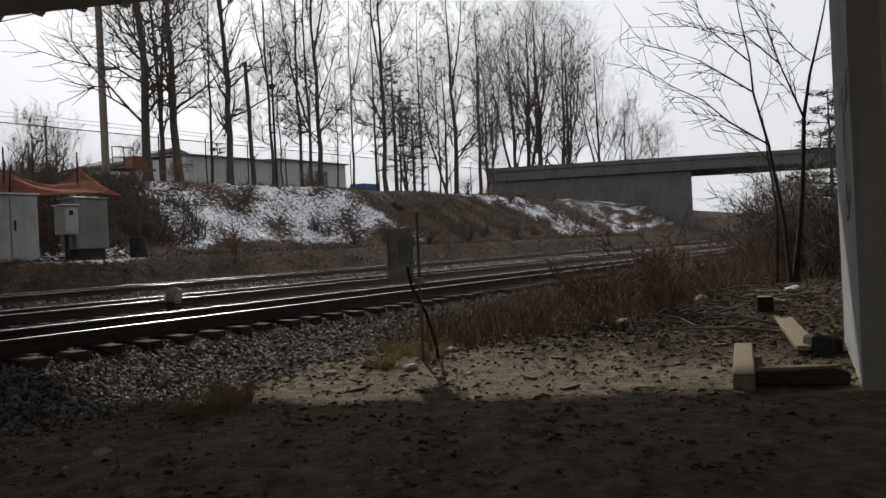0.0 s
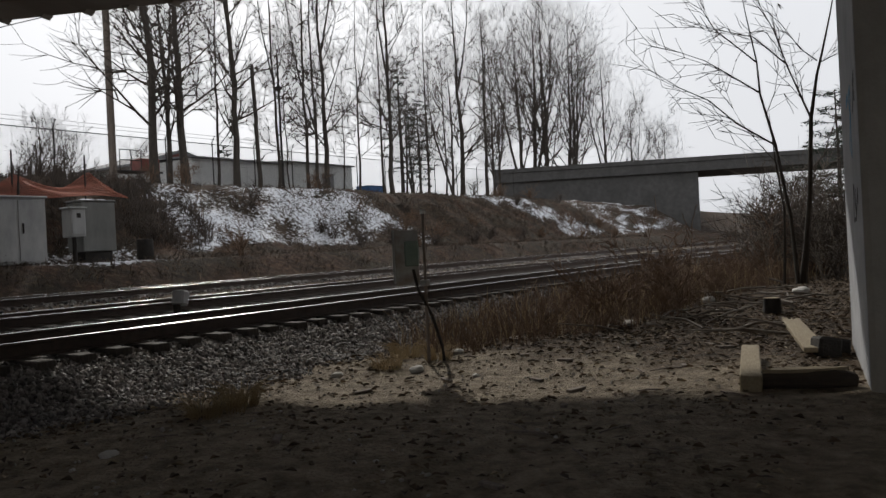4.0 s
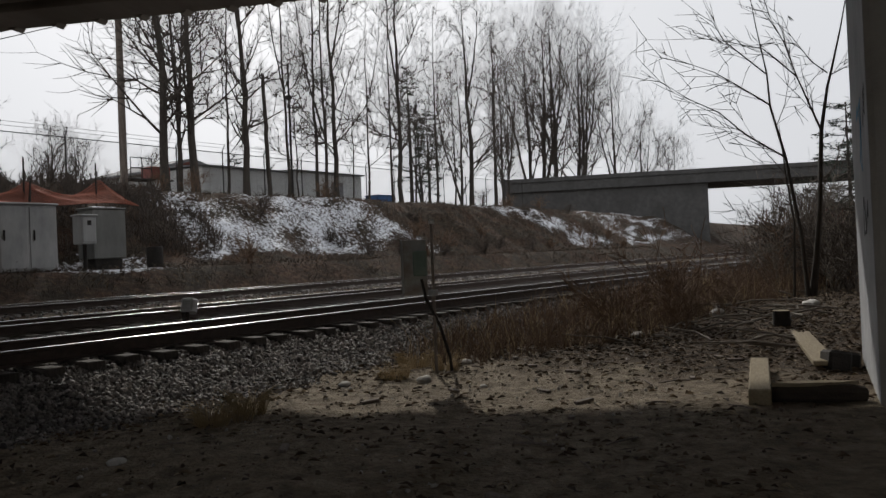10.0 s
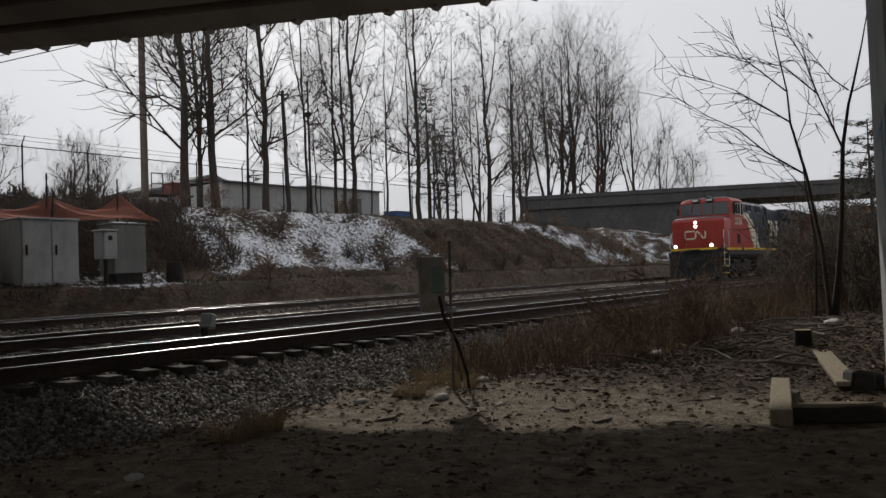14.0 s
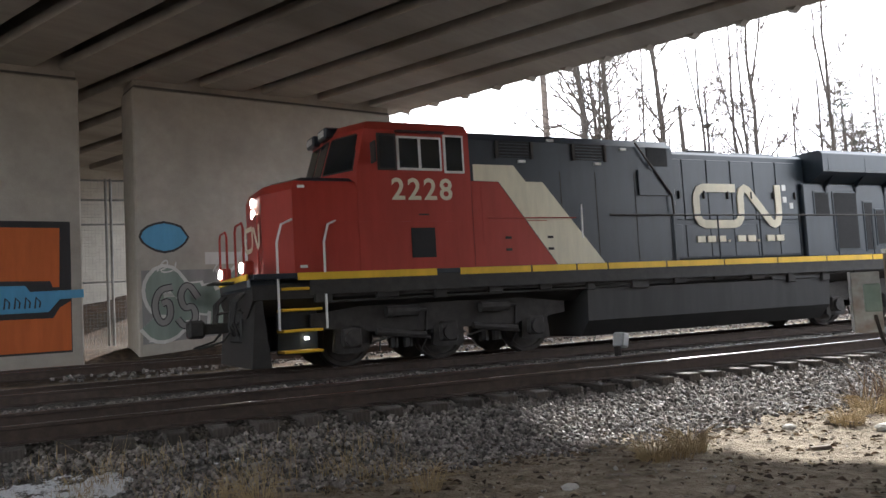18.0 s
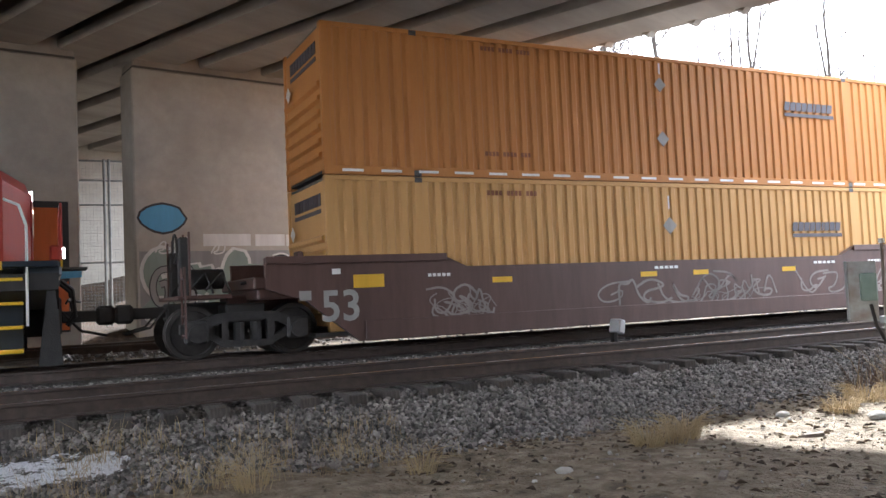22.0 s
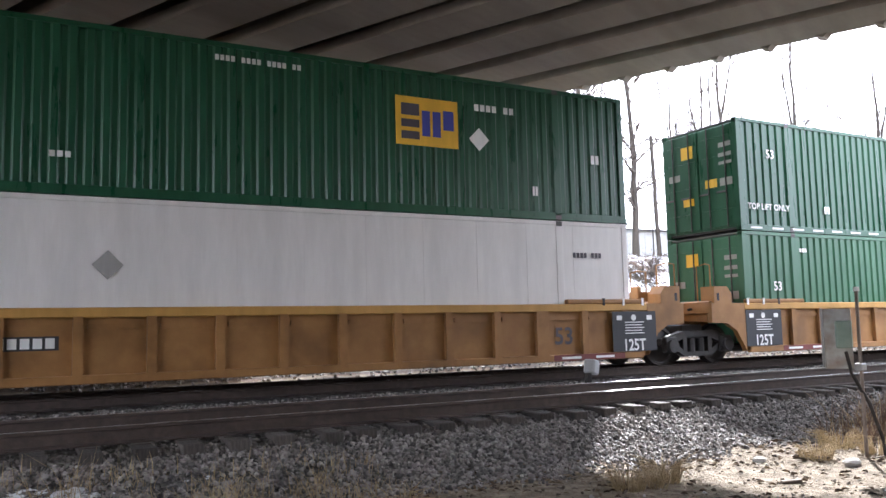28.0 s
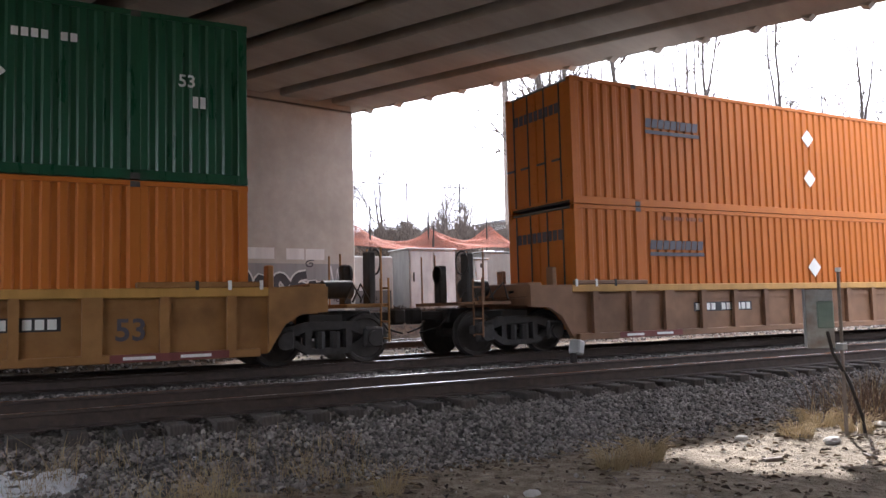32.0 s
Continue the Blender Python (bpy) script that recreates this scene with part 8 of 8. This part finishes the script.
part("rim", Geo().box(-0.04, 1.79, -0.04, 1.24, 1.03, 1.1, 0.01), surf("dark_blue_rim", (0.03, 0.08, 0.2), None, 3.0, 0.6), bin_)
tw = thing("work_platform", "small red work platform with a railing behind the trees", "platform", "", pose(26.8, 38.5, GZ(27.5, 38.5)))
part("base", Geo().box(0.9, 1.7, 0, 0.9, 0, 1.5, 0.03), SIDING, tw)
part("cabin", Geo().box(0.7, 1.9, 0, 1.0, 1.5, 2.2, 0.03), RED_PAINT, tw)
part("deck", Geo().box(-0.6, 2.1, 0, 1.0, 1.42, 1.5, 0.01), TRUCK_STEEL, tw)
g = Geo()
for x in (-0.6, 0.1, 0.7):
    g.tube([(x, 0, 1.5), (x, 0, 2.6)], 0.03, 5)
for z in (2.05, 2.6):
    g.tube([(-0.6, 0, z), (0.7, 0, z)], 0.03, 5)
part("railing", g, TRUCK_STEEL, tw)

# ---- painted walls: patches and sprayed tags ----
TAG_BLACK = paint("black_spray_paint", (0.03, 0.03, 0.033), 0.8, 0.6)
TAG_WHITE = paint("white_spray_paint", (0.55, 0.55, 0.53), 0.7, 0.7)
TAG_GREEN = paint("grey_green_spray_paint", (0.20, 0.25, 0.22), 0.7, 0.7)
TAG_GREY = paint("grey_wash", (0.23, 0.23, 0.225), 0.7, 0.8)
TAG_ORANGE = paint("orange_spray_paint", (0.50, 0.12, 0.03), 0.8, 0.6)
TAG_BLUE = paint("blue_spray_paint", (0.09, 0.30, 0.50), 0.8, 0.6)


def patch(name, wall, poly, material, d, label=""):
    part(name, Geo().prism(poly, -d, -d + 0.003), material, wall, label, smooth=0)


def stroke(name, wall, pts, w, material, d, label=""):
    part(name, ribbon(pts, w, -d, -d + 0.0025), material, wall, label, smooth=0)


def oval(cx, cz, rx, rz, n=18, wob=0.0, seed=0):
    rng = random.Random(seed)
    return [(cx + rx * math.cos(2 * math.pi * i / n) * rng.uniform(1 - wob, 1 + wob), cz + rz * math.sin(2 * math.pi * i / n) * rng.uniform(1 - wob, 1 + wob)) for i in range(n)]


for a, b in ((1.8, 3.16), (3.3, 4.2), (4.25, 5.2), (5.6, 6.2), (6.25, 6.9)):
    patch("white_patch", pier_far, [(a, 2.56), (b, 2.57), (b, 2.9), (a, 2.89)], TAG_WHITE, 0.006, "buff-out patch of white paint")
patch("grey_band", pier_far, [(0.1, 0.5), (7.6, 0.95), (7.7, 2.45), (0.1, 2.42)], TAG_GREY, 0.004, "grey wash behind the tags")
patch("painted_oval", pier_far, oval(0.72, 3.30, 0.64, 0.42, 16, 0.05, 2), TAG_BLACK, 0.006)
patch("painted_oval", pier_far, oval(0.72, 3.30, 0.58, 0.36, 16, 0.05, 2), TAG_BLUE, 0.010, "blue sprayed oval")
def throw_up(wall, x, z, w, h, fill, rim, order, thick, base_d):
    """A row of swollen overlapping letters: dark or pale bodies inside a sprayed outline."""
    rng = random.Random(int(x * 100))
    step = w / len(order)
    for i, gl in enumerate(order):
        ox, oz, hh = x + i * step, z + rng.uniform(-0.06, 0.06), h * rng.uniform(0.9, 1.12)
        pts = round_off([(ox + u * step * 0.92, oz + v * hh) for u, v in GLYPHS[gl]])
        stroke("tag_rim", wall, pts, thick * 1.42, rim, base_d + 0.0012 * i)
        stroke("tag_letter", wall, pts, thick, fill, base_d + 0.007 + 0.0012 * i)


throw_up(pier_far, 3.85, 1.15, 3.15, 0.95, TAG_BLACK, TAG_WHITE, (0, 1, 2, 3, 4), 0.12, 0.008)
throw_up(pier_far, 0.25, 0.75, 3.1, 1.5, TAG_GREEN, TAG_WHITE, (2, 4, 1), 0.22, 0.008)
throw_up(pier_far, 0.35, 0.85, 1.3, 1.1, TAG_GREY, TAG_BLACK, (3, 2), 0.07, 0.024)
for x, z, k in ((0.5, 2.5, 0.5), (2.0, 2.45, 0.4), (6.2, 2.42, 0.35), (3.4, 0.9, 0.5), (7.2, 1.4, 0.4)):
    stroke("tag_scrawl", pier_far, round_off([(x + k * u, z - 0.3 * k + k * 0.7 * v) for u, v in GLYPHS[int(x * 3) % 5]]), 0.018, TAG_WHITE if x < 6 else TAG_BLACK, 0.030)
stroke("tag_scrawl", pier_far, [(7.1, 2.4), (7.25, 1.7), (7.35, 2.3), (7.5, 1.6), (7.6, 2.35), (7.72, 1.75)], 0.03, TAG_WHITE, 0.010)
patch("drip_patch", pier_far, [(0.25, 0.55), (0.9, 0.6), (0.8, 1.0), (0.35, 1.05)], TAG_WHITE, 0.006)
patch("orange_block", pier_left, [(6.6, 0.45), (10.22, 0.45), (10.22, 3.66), (6.6, 3.66)], TAG_BLACK, 0.004, "black sprayed outline")
patch("orange_block", pier_left, [(6.7, 2.25), (9.75, 2.2), (9.8, 2.05), (9.95, 2.05), (9.98, 3.5), (6.7, 3.5)], TAG_ORANGE, 0.008, "orange sprayed block")
patch("orange_block", pier_left, [(6.7, 0.5), (10.2, 0.5), (10.2, 1.7), (9.95, 1.55), (9.8, 1.3), (6.7, 1.3)], TAG_ORANGE, 0.008, "orange sprayed block")
patch("blue_block", pier_left, [(6.7, 1.42), (9.7, 1.45), (9.95, 1.75), (10.5, 1.78), (10.5, 1.98), (9.3, 1.95), (9.2, 2.1), (6.7, 2.1)], TAG_BLUE, 0.011, "pale blue sprayed band")
for i in range(6):
    stroke("tag_line", pier_left, [(8.3 + i * 0.22, 1.55), (8.33 + i * 0.22, 1.82), (8.42 + i * 0.22, 1.70), (8.40 + i * 0.22, 1.56)], 0.018, TAG_BLACK, 0.015)
rng = random.Random(77)
for i, (x, z, w, h) in enumerate(((0.25, 1.8, 0.5, 0.5), (0.9, 1.5, 0.9, 0.9), (0.4, 0.9, 0.9, 0.4))):
    stroke("tag_scrawl", pier_near, [(x + w * rng.random(), z + h * rng.random()) for k in range(9)], 0.025, TAG_BLUE if i == 1 else TAG_BLACK, -0.010)


# ---- the wire gate seen between the piers ----
gate = thing("wire_gate", "galvanised wire-mesh gate in the gap between the piers", "gate")
GAL = surf("dull_galvanised_steel", (0.22, 0.22, 0.22), (0.32, 0.32, 0.32), 6.0, 0.6, 0.4)
gz = GZ(1.8, 27.0)
for x in (0.3, 1.72, 1.86, 3.3):
    part("post", Geo().tube([(x, 27.0, gz - 0.2), (x, 27.0, 5.6)], 0.045, 7), GAL, gate)
for z in (2.4, 4.18, 4.94, 5.55):
    part("crossbar", Geo().tube([(0.3, 27.0, z), (3.3, 27.0, z)], 0.03, 6), GAL, gate)
segs = []
for i in range(30):
    x = 0.3 + i * 0.1
    segs.append(((x, 27.0, gz), (x, 27.0, 5.55), 0.003, 0.003))
for i in range(44):
    segs.append(((0.3, 27.0, 1.0 + i * 0.1), (3.3, 27.0, 1.0 + i * 0.1), 0.003, 0.003))
tagged(part("mesh_infill", stems_mesh("mesh_infill", segs, GAL), None, gate), kind="stuff")


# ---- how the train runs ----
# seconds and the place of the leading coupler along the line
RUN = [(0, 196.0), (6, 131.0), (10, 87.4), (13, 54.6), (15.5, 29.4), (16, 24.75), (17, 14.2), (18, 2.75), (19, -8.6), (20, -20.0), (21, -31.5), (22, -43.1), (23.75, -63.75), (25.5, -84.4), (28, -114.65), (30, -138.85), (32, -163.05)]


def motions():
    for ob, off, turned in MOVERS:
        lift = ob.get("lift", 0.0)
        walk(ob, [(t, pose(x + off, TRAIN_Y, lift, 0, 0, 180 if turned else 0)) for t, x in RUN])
    # wheels roll with the distance run, in turns of less than a quarter
    times = [32.0 * i / 584 for i in range(585)]
    run = np.interp(times, [t for t, x in RUN], [x for t, x in RUN])
    turned_things = {ob.name: turned for ob, off, turned in MOVERS}
    for wheel, car, r in WHEELS:
        m, d = wheel.matrix_basis.copy(), -1 if turned_things[car.name] else 1
        walk(wheel, [(t, m @ Matrix.Rotation(d * (x - run[0]) / r, 4, "Y")) for t, x in zip(times, run)])


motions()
